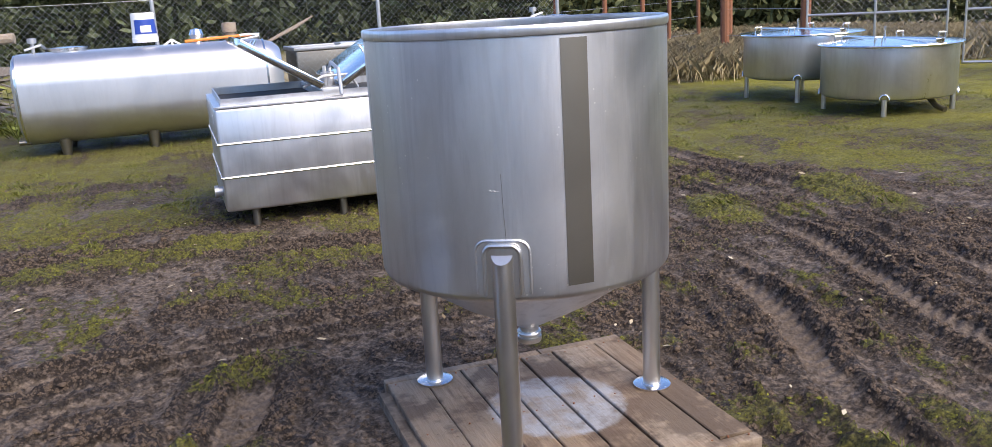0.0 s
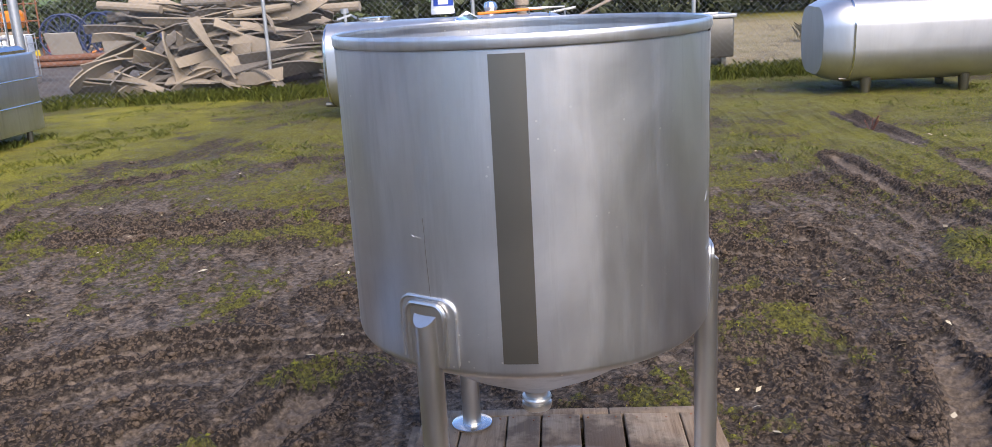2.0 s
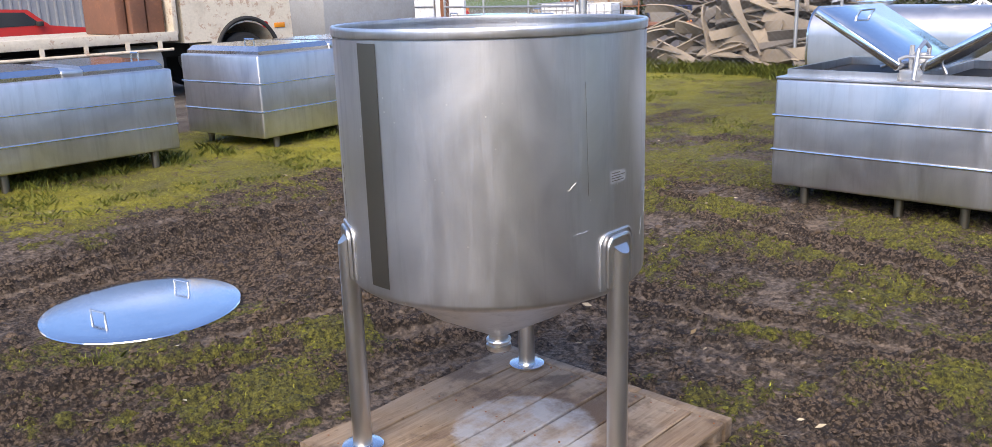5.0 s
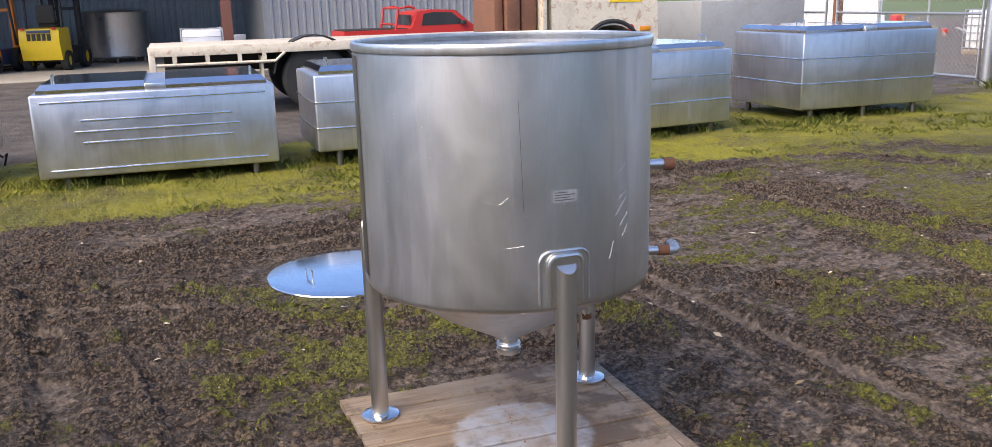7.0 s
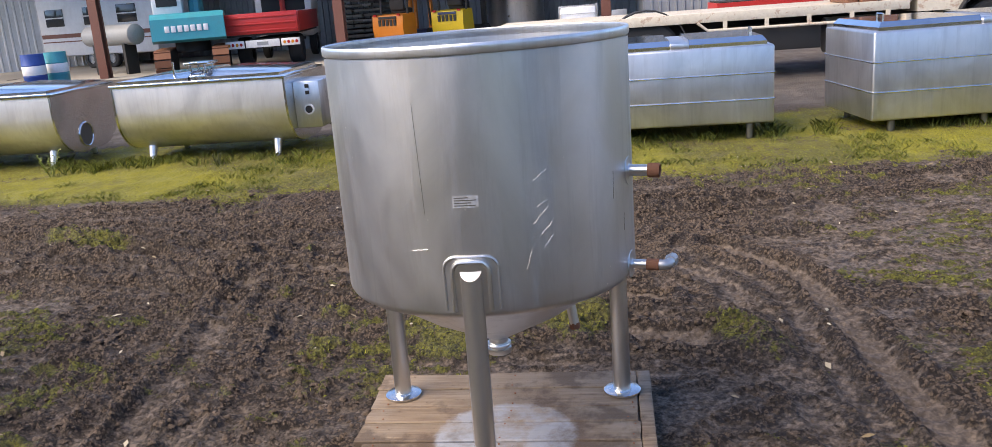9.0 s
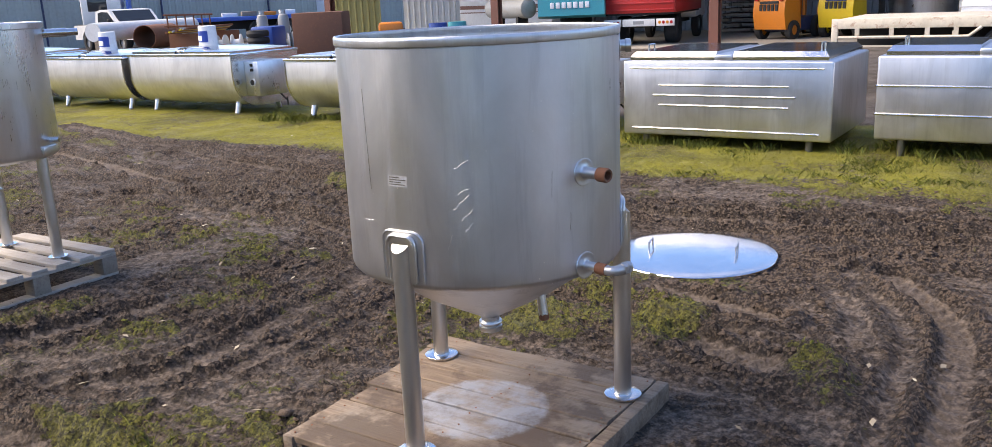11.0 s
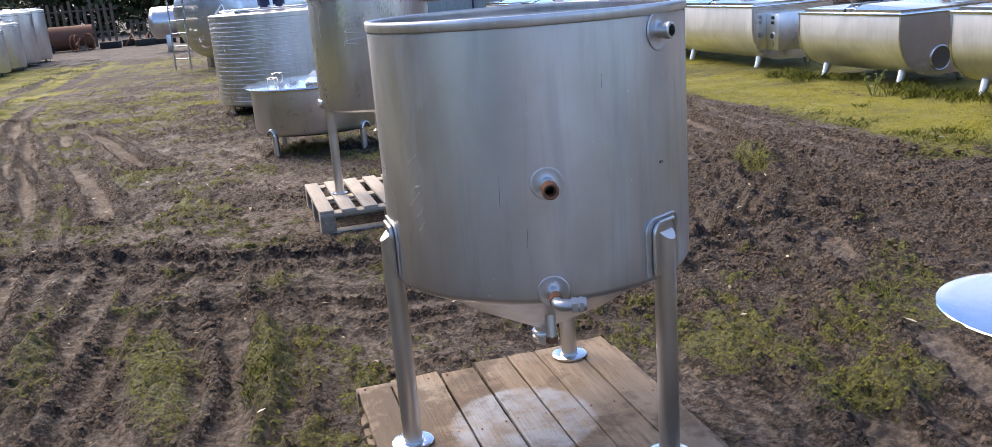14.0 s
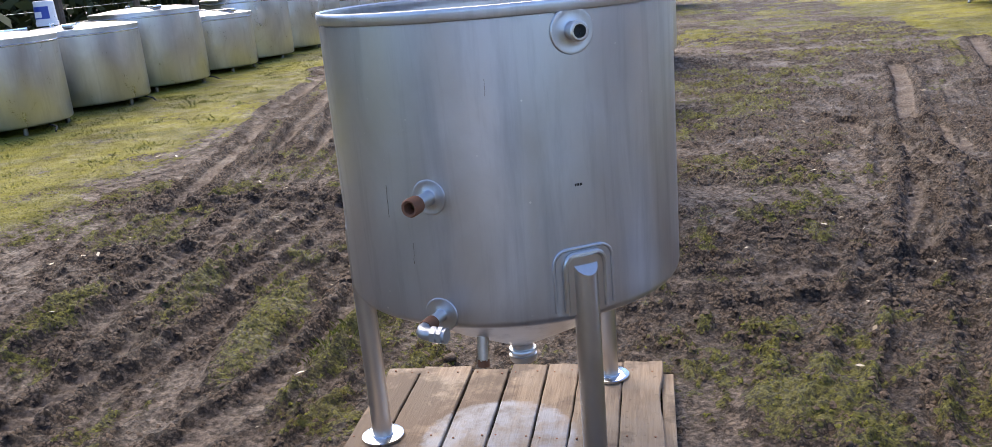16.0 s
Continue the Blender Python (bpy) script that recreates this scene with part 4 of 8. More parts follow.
# ---- pallets ----
def worn_board(x0, x1, y0, y1, z0, z1, seed, wane=0.0):
    """A long board with slightly bent, chipped edges, nailed at its ends."""
    r = random.Random(seed)
    n = 14
    cup, twist = r.uniform(-.0015, .002), r.uniform(-.0025, .0025)
    bm = B()
    rings = []
    for i in range(n + 1):
        f = i / n
        y = y0 + (y1 - y0) * f
        a = x0 + r.uniform(0, .0025) + wane * max(0, math.sin(f * 7 + seed)) ** 2
        b = x1 - r.uniform(0, .0025)
        t = z1 + twist * (f - .5)
        e = .0035
        sec = [(a, z0), (a, t - e), (a + e, t), (a + (b - a) * .5, t + cup), (b - e, t), (b, t - e), (b, z0)]
        rings.append([bm.verts.new((u, y + (r.uniform(-.006, .006) if i in (0, n) else 0), v)) for u, v in sec])
    for p, q in zip(rings, rings[1:]):
        for k in range(7):
            l = (k + 1) % 7
            bm.faces.new((p[k], p[l], q[l], q[k]))
    bm.faces.new(rings[0][::-1])
    bm.faces.new(rings[-1])
    return bm


def build_main_pallet():
    p = thing("timber_pallet", .085, 0, 0, 0, "weathered timber platform pallet of long boards, damp stained", "pallet")
    x0, x1, y0, y1 = -.515, .525, -.525, .535
    for yy in (-.465, 0.0, .46):
        part("bearer", bx(B(), x0 + .012, x1 - .012, yy - .035, yy + .035, -.03, PAL_TOP - .026, .004), M_PALLET, p)
    # edges of the boards from west to east, and their southern ends
    cuts = (-.515, -.368, -.208, -.090, .052, .199, .396, .525)
    ends = (-.545, -.535, -.528, -.526, -.494, -.512, -.455)
    for i, e0 in enumerate(ends):
        a, b = cuts[i], cuts[i + 1]
        gap = (.002, .002, .0035, .007, .010, .004, .003)[i]
        part("board", worn_board(a + gap * .5, b - gap * .5, e0, y1 - .056, PAL_TOP - .024, PAL_TOP - .001 - .002 * (i % 3 == 1), 31 + i, .014 if i == 0 else 0), M_PALLET, p)
        for yy in (-.465, 0.0, .455):
            for u in (.22, .78):
                xx = a + (b - a) * u + random.uniform(-.012, .012)
                yn = yy + random.uniform(-.014, .014)
                part("nail_head", cy(B(), (xx, yn, PAL_TOP - .006), (xx, yn, PAL_TOP + .0008), .0035, None, 8), M_RUST, p)
    part("end_board", bx(B(), x0, .148, y1 - .05, y1, -.01, PAL_TOP - .003, .005), M_PALLET, p)
    part("end_board", bx(B(), .152, x1, y1 - .052, y1 - .002, -.01, PAL_TOP - .002, .005), M_PALLET, p)
    part("end_board", bx(B(), .205, x1 + .004, -.508, -.462, -.008, PAL_TOP - .005, .004), M_PALLET, p)
    part("side_board", bx(B(), x0 - .035, x0 + .008, -.5, .47, -.02, PAL_TOP - .03, .004), M_PALLET, p)
    part("under_board", bx(B(), x1 - .05, x1 + .012, -.46, .46, -.02, .012, .004), M_PALLET, p)
    return p


build_main_pallet()


def build_slat_pallet():
    p = thing("slatted_pallet", 0, -3.6, 0, 1, "grey slatted timber block pallet lying on the mud", "pallet")
    h = .165
    for xx in (-.44, 0, .44):
        for yy in (-.44, 0, .44):
            part("block", bx(B(), xx - .05, xx + .05, yy - .05, yy + .05, .018, h - .042, .004), M_OLDWOOD, p)
    for yy in (-.44, 0, .44):
        part("stringer", bx(B(), -.49, .49, yy - .05, yy + .05, h - .042, h - .022, .003), M_PALLET2, p)
        part("lower_board", bx(B(), -.49, .49, yy - .05, yy + .05, 0, .018, .003), M_PALLET2, p)
    for i in range(7):
        x = -.44 + i * .147
        part("slat", bx(B(), x - .048, x + .048, -.49 + random.uniform(-.008, .008), .49 + random.uniform(-.008, .008), h - .022, h, .003), M_PALLET2, p)


build_slat_pallet()

# ---- lid lying on the ground ----
def build_lid():
    t = thing("tank_lid", -2.42, -.135, -.044, 12, "round polished steel tank lid lying on the mud", "lid")
    bm = B()
    lathe(bm, [(0, .054), (.2, .051), (.42, .040), (.482, .036), (.495, .033), (.499, .028), (.499, .004), (.492, .002), (.492, .02), (0, .03)], 96)
    part("disc", bm, M_LID, t)
    for s in (-1, 1):
        bm = B()
        pts = [(-.055, 0, .03), (-.055, 0, .085)] + [(.055, 0, .085), (.055, 0, .03)]
        pipe(bm, [(x, s * .26, z + .01) for x, _, z in pts], .006, 8)
        part("handle", bm, M_BRIGHT, t, "bent wire handle")


build_lid()

# ---- box vats ----
def box_vat(x, y, rz, ln, dp, z0, z1, ribs, label, legs=3, lids=True, corner=True, openlid=False):
    """A rectangular milk vat whose front faces its -y."""
    t = thing("box_milk_vat", x, y, 0, rz, label, "milk vat", "box vats in the yard")
    h = ln / 2
    bm = bx(B(), -h, h, 0, dp, z0, z1, .02, 3)
    part("body", bm, M_BOXVAT, t)
    for z, u in ribs:
        bm = B()
        pipe(bm, [(-h * u, -.005, z), (h * u, -.005, z)], .0085, 8)
        if u > .95:
            pipe(bm, [(-h - .005, -.005, z), (-h - .005, dp, z)], .0085, 8)
            pipe(bm, [(h + .005, -.005, z), (h + .005, dp, z)], .0085, 8)
        part("rib", bm, M_BRIGHT, t)
    for i in range(legs):
        u = -h + .22 + (ln - .44) * i / (legs - 1)
        for yy in (.06, dp - .12):
            part("leg", cy(B(), (u, yy + .03, -.03), (u, yy + .03, z0 + .02), .035, None, 14), M_DULL, t)
    if lids:
        for s in (-1, 1):
            bm = B()
            a, b = (.09, h - .06)
            ins = .05
            lo = [(s * a, ins), (s * b, ins), (s * b, dp - ins), (s * a, dp - ins)]
            hi = [(s * a, ins + .05), (s * (b - .04), ins + .05), (s * (b - .04), dp - ins - .05), (s * a, dp - ins - .05)]
            va = [bm.verts.new((u, v, z1 - .005)) for u, v in lo]
            vb = [bm.verts.new((u, v, z1 + .035)) for u, v in lo]
            vc = [bm.verts.new((u, v, z1 + .085)) for u, v in hi]
            for A_, B_ in ((va, vb), (vb, vc)):
                for i in range(4):
                    bm.faces.new((A_[i], A_[(i + 1) % 4], B_[(i + 1) % 4], B_[i]))
            bm.faces.new(vc)
            lid = part("lid", bm, M_LID, t)
            part("handle", pipe(B(), [(s * (b - .12), ins + .2, z1 + .06), (s * (b - .12), ins + .2, z1 + .15), (s * (b - .12), ins + .34, z1 + .15), (s * (b - .12), ins + .34, z1 + .06)], .008, 8), M_BRIGHT, lid)
        part("bridge", bx(B(), -.09, .09, .03, dp - .03, z1 - .005, z1 + .06, .01), M_BOXVAT, t)
    return t


# fronts face east (+x): local -y -> world +x is a turn of 90 degrees
box_vat(-5.91, -1.2, 90, 2.1, 1.5, .11, .86, [(.79, .92), (.62, .62), (.52, .68), (.42, .62), (.18, .9)], "satin steel rectangular milk vat with pressed front ribs, on grass", 2)
box_vat(-5.88, 1.1, 90, 1.76, 1.25, .17, .91, [(.65, 1), (.40, 1)], "steel rectangular milk vat with two side beads and closed lids", 2)
box_vat(-5.95, 3.95, 97, 2.2, 1.25, .13, .96, [(.68, 1), (.40, 1)], "dented steel rectangular milk vat with two side beads", 3)
box_vat(-6.2, 7.15, 90, 2.05, 1.45, .16, 1.08, [(.78, 1), (.48, 1)], "bluish steel rectangular milk vat with two side beads", 3)

# ---- open lids and knobs of the pale vat ----
def build_open_vat():
    h, dp, z0, z1 = .85, 1.25, .15, .90
    t = thing("open_milk_vat", .03, 3.74, 0, 0, "pale steel rectangular milk vat with both lids propped open", "milk vat", "box vats in the yard")
    bm = B()
    bx(bm, -h, h, 0, dp, z0, z1 - .012, .02, 3)
    part("body", bm, M_BOXVAT, t)
    # rim round the two openings
    bm = B()
    for a, b, c, d in ((-h, h, 0, .07), (-h, h, dp - .07, dp), (-h, -h + .06, .07, dp - .07), (h - .28, h, .07, dp - .07), (-.07, .07, .07, dp - .07)):
        bx(bm, a, b, c, d, z1 - .012, z1 + .002, .003, 1)
    part("rim", bm, M_BOXVAT, t)
    for a, b in ((-h + .05, -.07), (.07, h - .28)):
        bm = B()
        bx(bm, a, b, .07, .08, z1 - .01, z1 + .05)
        bx(bm, a, b, dp - .08, dp - .07, z1 - .01, z1 + .05)
        bx(bm, a, a + .01, .08, dp - .08, z1 - .01, z1 + .05)
        bx(bm, b - .01, b, .08, dp - .08, z1 - .01, z1 + .05)
        part("opening_lip", bm, M_BOXVAT, t)
    # dark sheets on the closed top paint the shaded inside
    bm = B()
    for a, b in ((-h + .055, -.075), (.075, h - .285)):
        bx(bm, a, b, .085, dp - .085, z1 - .0115, z1 - .006)
    part("inside_shade_sheet", bm, M_INSIDE_SHADE, t, "dark sheet for the shade within")
    for z in (.64, .40):
        bm = pipe(B(), [(-h - .004, dp, z), (-h - .004, -.004, z), (h + .004, -.004, z), (h + .004, dp, z)], .009, 8)
        part("side_bead", bm, M_BRIGHT, t)
    for u in (-.64, 0, .4):
        for yy in (.1, dp - .1):
            part("leg", cy(B(), (u, yy, -.03), (u, yy, z0 + .02), .03, None, 14), M_DULL, t)
    for s in (-1, 1):
        w = .66 if s < 0 else .5
        turn = Matrix.Translation((s * .08, 0, z1 + .06)) @ Matrix.Rotation(radians(-32 * s), 4, "Y")
        bm = B()
        bx(bm, min(0, s * w), max(0, s * w), .06, dp - .06, 0, .055, .012, 2)
        bmesh.ops.transform(bm, matrix=turn, verts=bm.verts)
        lid = part("lid", bm, M_LID, t, "propped steel lid")
        bm = pipe(B(), [(s * (w - .13), .45, .05), (s * (w - .13), .45, .1), (s * (w - .13), .7, .1), (s * (w - .13), .7, .05)], .008, 8)
        bmesh.ops.transform(bm, matrix=turn, verts=bm.verts)
        part("handle", bm, M_BRIGHT, lid)
    bm = B()
    bx(bm, -.075, .075, .1, .42, z1, z1 + .07, .01)
    cy(bm, (0, .25, z1 + .07), (0, .25, z1 + .17), .05)
    cy(bm, (-.03, .18, z1 + .05), (-.03, .18, z1 + .22), .015)
    pipe(bm, [(.03, .32, z1 + .05), (.03, .32, z1 + .2), (.03, .22, z1 + .24), (.05, .05, z1 + .2), (.05, .0, z1 + .02)], .014, 8)
    pipe(bm, [(-.2, .14, z1 + .08), (-.05, .14, z1 + .15), (.15, .14, z1 + .15), (.2, .14, z1 + .05)], .011, 8)
    part("stirrer_drive", bm, M_ZINC, t, "stirrer motor and bent pipes")
    bm = bx(B(), .66, .83, -.006, 0.002, .665, .765, .002, 1)
    pl = part("control_plate", bm, M_WHITE, t, "small white control plate")
    for xx in (.705, .785):
        bm = cy(B(), (xx, -.006, .712), (xx, -.03, .712), .014, .011, 14)
        bx(bm, xx - .004, xx + .004, -.036, -.006, .695, .735)
        part("knob", bm, M_DARK, pl)
        bm = B()
        for q in (-1, 0, 1):
            bx(bm, xx + q * .02 - .004, xx + q * .02 + .004, -.0075, -.006, .742, .746)
        part("marking", bm, M_DARK, pl)
    bm = cy(B(), (-h - .03, .18, .28), (-h + .01, .18, .28), .035, None, 16)
    cy(bm, (-h - .06, .18, .28), (-h - .03, .18, .28), .045, None, 16)
    part("outlet", bm, M_ZINC, t)
    part("sticker", bx(B(), -h - .0015, -h + .002, .3, .36, .76, .82), M_WHITE, t)


build_open_vat()

# ---- pail ----
def pail(x, y, z, rz=0, tilt=0, label="white plastic pail with a blue print, upside down"):
    t = thing("plastic_pail", x, y, z, rz, label, "pail", "pails on the tanks", rx=tilt)
    r0, r1, h = .15, .135, .35
    bm = lathe(B(), [(0, h), (r1 - .012, h), (r1, h - .01), (r0 - .006, .06), (r0 + .004, .055), (r0 + .004, .03), (r0 - .002, .028), (r0, .004), (r0 - .004, 0), (r0 - .01, 0), (r1 - .01, h - .02), (0, h - .01)], 28)
    part("bucket", bm, M_WHITE, t)
    bm = shell_patch(B(), -150, -30, .10, .27, .147, 12)
    for v in bm.verts:
        k = (r0 + (r1 - r0) * v.co.z / h + .0015) / math.hypot(v.co.x, v.co.y)
        v.co.x, v.co.y = v.co.x * k, v.co.y * k
    part("print", bm, M_BLUE, t, "blue printed panel")
    bm = shell_patch(B(), -120, -70, .12, .2, .147, 8)
    for v in bm.verts:
        k = (r0 + (r1 - r0) * v.co.z / h + .003) / math.hypot(v.co.x, v.co.y)
        v.co.x, v.co.y = v.co.x * k, v.co.y * k
    part("pale_print", bm, M_WHITE, t)
    part("bail", pipe(B(), arc((0, 0, .05), r0 + .01, 20, 160, 10, "xz"), .004, 6), M_ZINC, t)
    return t


# ---- long rounded milk tanks ----
def long_tank(x0, x1, yf, label, caps, legs, extras):
    W, z0, z1 = 1.25, .16, 1.2
    t = thing("long_milk_tank", (x0 + x1) / 2, yf, 0, 0, label, "milk tank", "long milk tanks by the fence")
    h = (x1 - x0) / 2
    sec = rounded(0, W, z0, z1, .34, 12, .42)
    cyv, czv = W / 2, (z0 + z1) / 2

    def ring(bm, x, k):
        return [bm.verts.new((x, cyv + (u - cyv) * k, czv + (v - czv) * k)) for u, v in sec]
    bm = B()
    st = [(-h - caps[0], .80), (-h - caps[0] * .6, .93), (-h, 1.0), (-h + .02, 1.0), (h - .02, 1.0), (h, 1.0), (h + caps[1] * .6, .93), (h + caps[1], .80)]
    rs = [ring(bm, x, k) for x, k in st]
    n = len(sec)
    for a, b in zip(rs, rs[1:]):
        for i in range(n):
            bm.faces.new((a[i], a[(i + 1) % n], b[(i + 1) % n], b[i]))
    bm.faces.new(rs[0][::-1])
    bm.faces.new(rs[-1])
    part("body", bm, M_CYL, t)
    for s in (-1, 1):
        bm = B()
        rr = [ring(bm, s * h + q, 1.006) for q in (-.012, .012)]
        for i in range(n):
            bm.faces.new((rr[0][i], rr[0][(i + 1) % n], rr[1][(i + 1) % n], rr[1][i]))
        part("end_seam", bm, M_BRIGHT, t)
    for u in legs:
        for yy in (.27, W - .27):
            part("leg", cy(B(), (u, yy, -.03), (u, yy, z0 + .06), .045, .075, 18), M_DULL, t, "tapered leg")
    bm = lathe(B(), [(.2, z1 - .02), (.2, z1 + .03), (.22, z1 + .035), (.22, z1 + .05), (.1, z1 + .06), (0, z1 + .06)], 28, -h + .55, W / 2)
    part("manhole", bm, M_BRIGHT, t)
    bm = B()
    lathe(bm, [(.02, z1 - .02), (.02, z1 + .12), (.05, z1 + .12), (.05, z1 + .18), (0, z1 + .18)], 16, -h + .18, W / 2 - .1)
    pipe(bm, [(-h + .1, W / 2 - .2, z1 + .05), (-h + .28, W / 2 - .2, z1 + .1), (-h + .3, W / 2, z1 + .05)], .015, 8)
    part("valve", bm, M_ZINC, t)
    if extras:
        bm = B()
        for q in (0, 90, 180, 270):
            pipe(bm, [(h - 1.05 + .12 * math.cos(radians(q)), W / 2 + .12 * math.sin(radians(q)), z1 - .02), (h - 1.05, W / 2, z1 + .06)], .014, 6)
        part("stirrer_bracket", bm, M_WHITE, t)
        bm = pipe(B(), [(h - .9, W / 2 - .1, z1 + .03), (h - .5, W / 2 - .12, z1 + .05), (h - .1, W / 2 - .1, z1 + .06)], .018, 8)
        part("hose", bm, M_ORANGE, t, "orange hose")
        part("stirrer_motor", lathe(B(), [(0, z1 + .18), (.07, z1 + .16), (.09, z1 + .1), (.06, z1 + .02), (.04, z1 - .02)], 20, h - .75, W / 2 + .1), M_BRIGHT, t)
        bm = B()
        lathe(bm, [(.06, z1 - .02), (.06, z1 + .1), (.09, z1 + .11), (.09, z1 + .22), (0, z1 + .23)], 18, h - .35, W / 2 + .05)
        part("gearbox", bm, M_OLDWOOD, t, "brown gearbox")
        part("grip_rail", pipe(B(), [(h - .25, W / 2 - .25, z1 - .01), (h - .25, W / 2 - .25, z1 + .07), (h - .02, W / 2 - .25, z1 + .07), (h - .02, W / 2 - .25, z1 - .01)], .014, 8), M_BRIGHT, t)
    part("drain", cy(B(), (-h - .1, .25, z0 + .05), (-h + .03, .25, z0 + .05), .03, None, 14), M_DULL, t)
    return t


long_tank(-2.72, .05, 8.53, "long rounded steel milk tank with a blue-lit top", (.06, .2), [-1.0, -.02, .95], True)
long_tank(3.72, 5.46, 8.8, "shorter rounded steel milk tank near the wire fence", (.34, .05), [-.63, .56], False)
pail(-1.3, 9.15, 1.25, 15)

# ---- round cheese vats ----
def round_vat(x, y, r, z0, z1, label, rz=0, lid=True, skirt=.0, legs=4, leg_r=.03, over=.05):
    t = thing("round_steel_vat", x, y, 0, rz, label, "vat", "round vats")
    bm = lathe(B(), [(0, z0 - .06), (r * .5, z0 - .03), (r - .06, z0 + .0), (r - .015, z0 + .02), (r, z0 + .06), (r, z1 - .03), (r + .004, z1 - .028), (r + .004, z1), (r - .01, z1)], 72)
    part("body", bm, M_VAT_SIDE, t)
    if lid:
        bm = lathe(B(), [(r + over, z1 - .005), (r + over + .006, z1 + .006), (r + over, z1 + .018), (r * .8, z1 + .035), (r * .3, z1 + .055), (.1, z1 + .06), (0, z1 + .06)], 72)
        l = part("lid", bm, M_LID, t)
        part("bridge", bx(B(), -.06, .06, -r, r, z1 + .015, z1 + .068, .008), M_BRIGHT, l)
        for a in (35, 145, 215, 325):
            c, s = math.cos(radians(a)) * r * .75, math.sin(radians(a)) * r * .75
            part("lid_handle", pipe(B(), [(c - .05, s, z1 + .03), (c - .05, s, z1 + .1), (c + .05, s, z1 + .1), (c + .05, s, z1 + .03)], .009, 8), M_BRIGHT, l)
        part("spindle", cy(B(), (.12, .2, z1 + .03), (.12, .2, z1 + .18), .016, None, 12), M_BRIGHT, l)
    for i in range(legs):
        a = radians(45 + 360 * i / legs)
        c, s = math.cos(a), math.sin(a)
        rr = r - .045
        bm = cy(B(), (rr * c, rr * s, -.03), (rr * c, rr * s, z0 + .03), leg_r, None, 14)
        leg = part("leg", bm, M_LEG, t)
        # arched collar over the leg's top
        q = []
        for k in range(0, 181, 20):
            u, z = .05 * math.cos(radians(k)), z0 + .01 + .06 * math.sin(radians(k))
            q.append(((r + .006) * math.cos(a + u / r), (r + .006) * math.sin(a + u / r), z))
        part("collar", pipe(B(), q, .011, 8), M_BRIGHT, leg)
    bm = pipe(B(), [(.15, -r + .25, z0 - .02), (.15, -r + .15, z0 - .1), (.15, -r + .02, z0 - .13)], .03, 12)
    part("drain", bm, M_DULL, t)
    return t


round_vat(6.78, 5.55, .74, .19, .78, "low round steel vat with a flat lid on legs", 0)
round_vat(6.86, 7.2, .74, .30, .86, "dented low round steel vat with a lid, standing in grass", 4)
round_vat(.10, -6.70, .655, .22, .68, "low round steel vat with a hinged lid on the mud", 180 - 8)

# ---- second cone tank ----
def build_second_tank():
    t = thing("small_cone_tank", -.06, -3.58, .165, 0, "smaller brushed steel cone tank on three legs on a slatted pallet", "tank")
    o, R = -.165, .405
    bm = lathe(B(), [(R - .01, 1.52 + o), (R - .008, 1.50 + o), (R - .008, .80 + o), (R - .06, .765 + o), (R - .03, .768 + o), (R - .006, .785 + o), (R, .81 + o), (R, 1.50 + o), (R + .012, 1.505 + o), (R + .012, 1.535 + o), (R, 1.54 + o), (R - .01, 1.52 + o)], 96)
    part("shell", bm, M_TANK2, t)
    part("cone", lathe(B(), [(R - .05, .768 + o), (.06, .722 + o), (.045, .715 + o)], 64), M_TANK2, t)
    part("outlet", lathe(B(), [(.042, .73 + o), (.042, .60 + o), (.058, .585 + o), (.058, .568 + o), (.03, .568 + o)], 28), M_LEG, t)
    for a in (118, 238, 358):
        c, s = math.cos(radians(a)) * .345, math.sin(radians(a)) * .345
        leg = part("leg", cy(B(), (c, s, 0.008), (c, s, .79 + o), .032, None, 20), M_LEG, t)
        part("foot_plate", lathe(B(), [(0, 0), (.055, 0), (.055, .008), (.034, .009), (0, .009)], 28, c, s), M_BRIGHT, leg)
        part("leg_bracket", bx(B(), R * .97, R + .012, -.07, .07, .79 + o, .84 + o, .006, m=Matrix.Rotation(radians(a), 4, "Z")), M_LEG, leg)
    d = Vector((-.86, .5, 0)).normalized()
    bm = cy(B(), d * (R - .02) + Vector((0, 0, 1.47 + o)), d * (R + .13) + Vector((0, 0, 1.47 + o)), .025, None, 20)
    cy(bm, d * (R + .1) + Vector((0, 0, 1.47 + o)), d * (R + .19) + Vector((0, 0, 1.47 + o)), .021, None, 20)
    part("top_nozzle", bm, M_BRIGHT, t)
    d = Vector((-.5, .86, 0)).normalized()
    bm = cy(B(), d * (R - .02) + Vector((0, 0, .87 + o)), d * (R + .06) + Vector((0, 0, .87 + o)), .016, None, 16)
    part("lower_nozzle", bm, M_BRIGHT, t)
    # pressed zigzag on the wall
    pts = []
    a0 = 68
    for k in range(97):
        f = k / 96
        w = math.sin(f * 6 * math.pi)
        a = radians(a0 + 10.5 * max(-1, min(1, 1.35 * w)))
        pts.append(((R + .0005) * math.cos(a), (R + .0005) * math.sin(a), 1.425 - .21 * f + o))
    part("pressed_zigzag", pipe(B(), pts, .003, 6), M_TANK2, t)


build_second_tank()

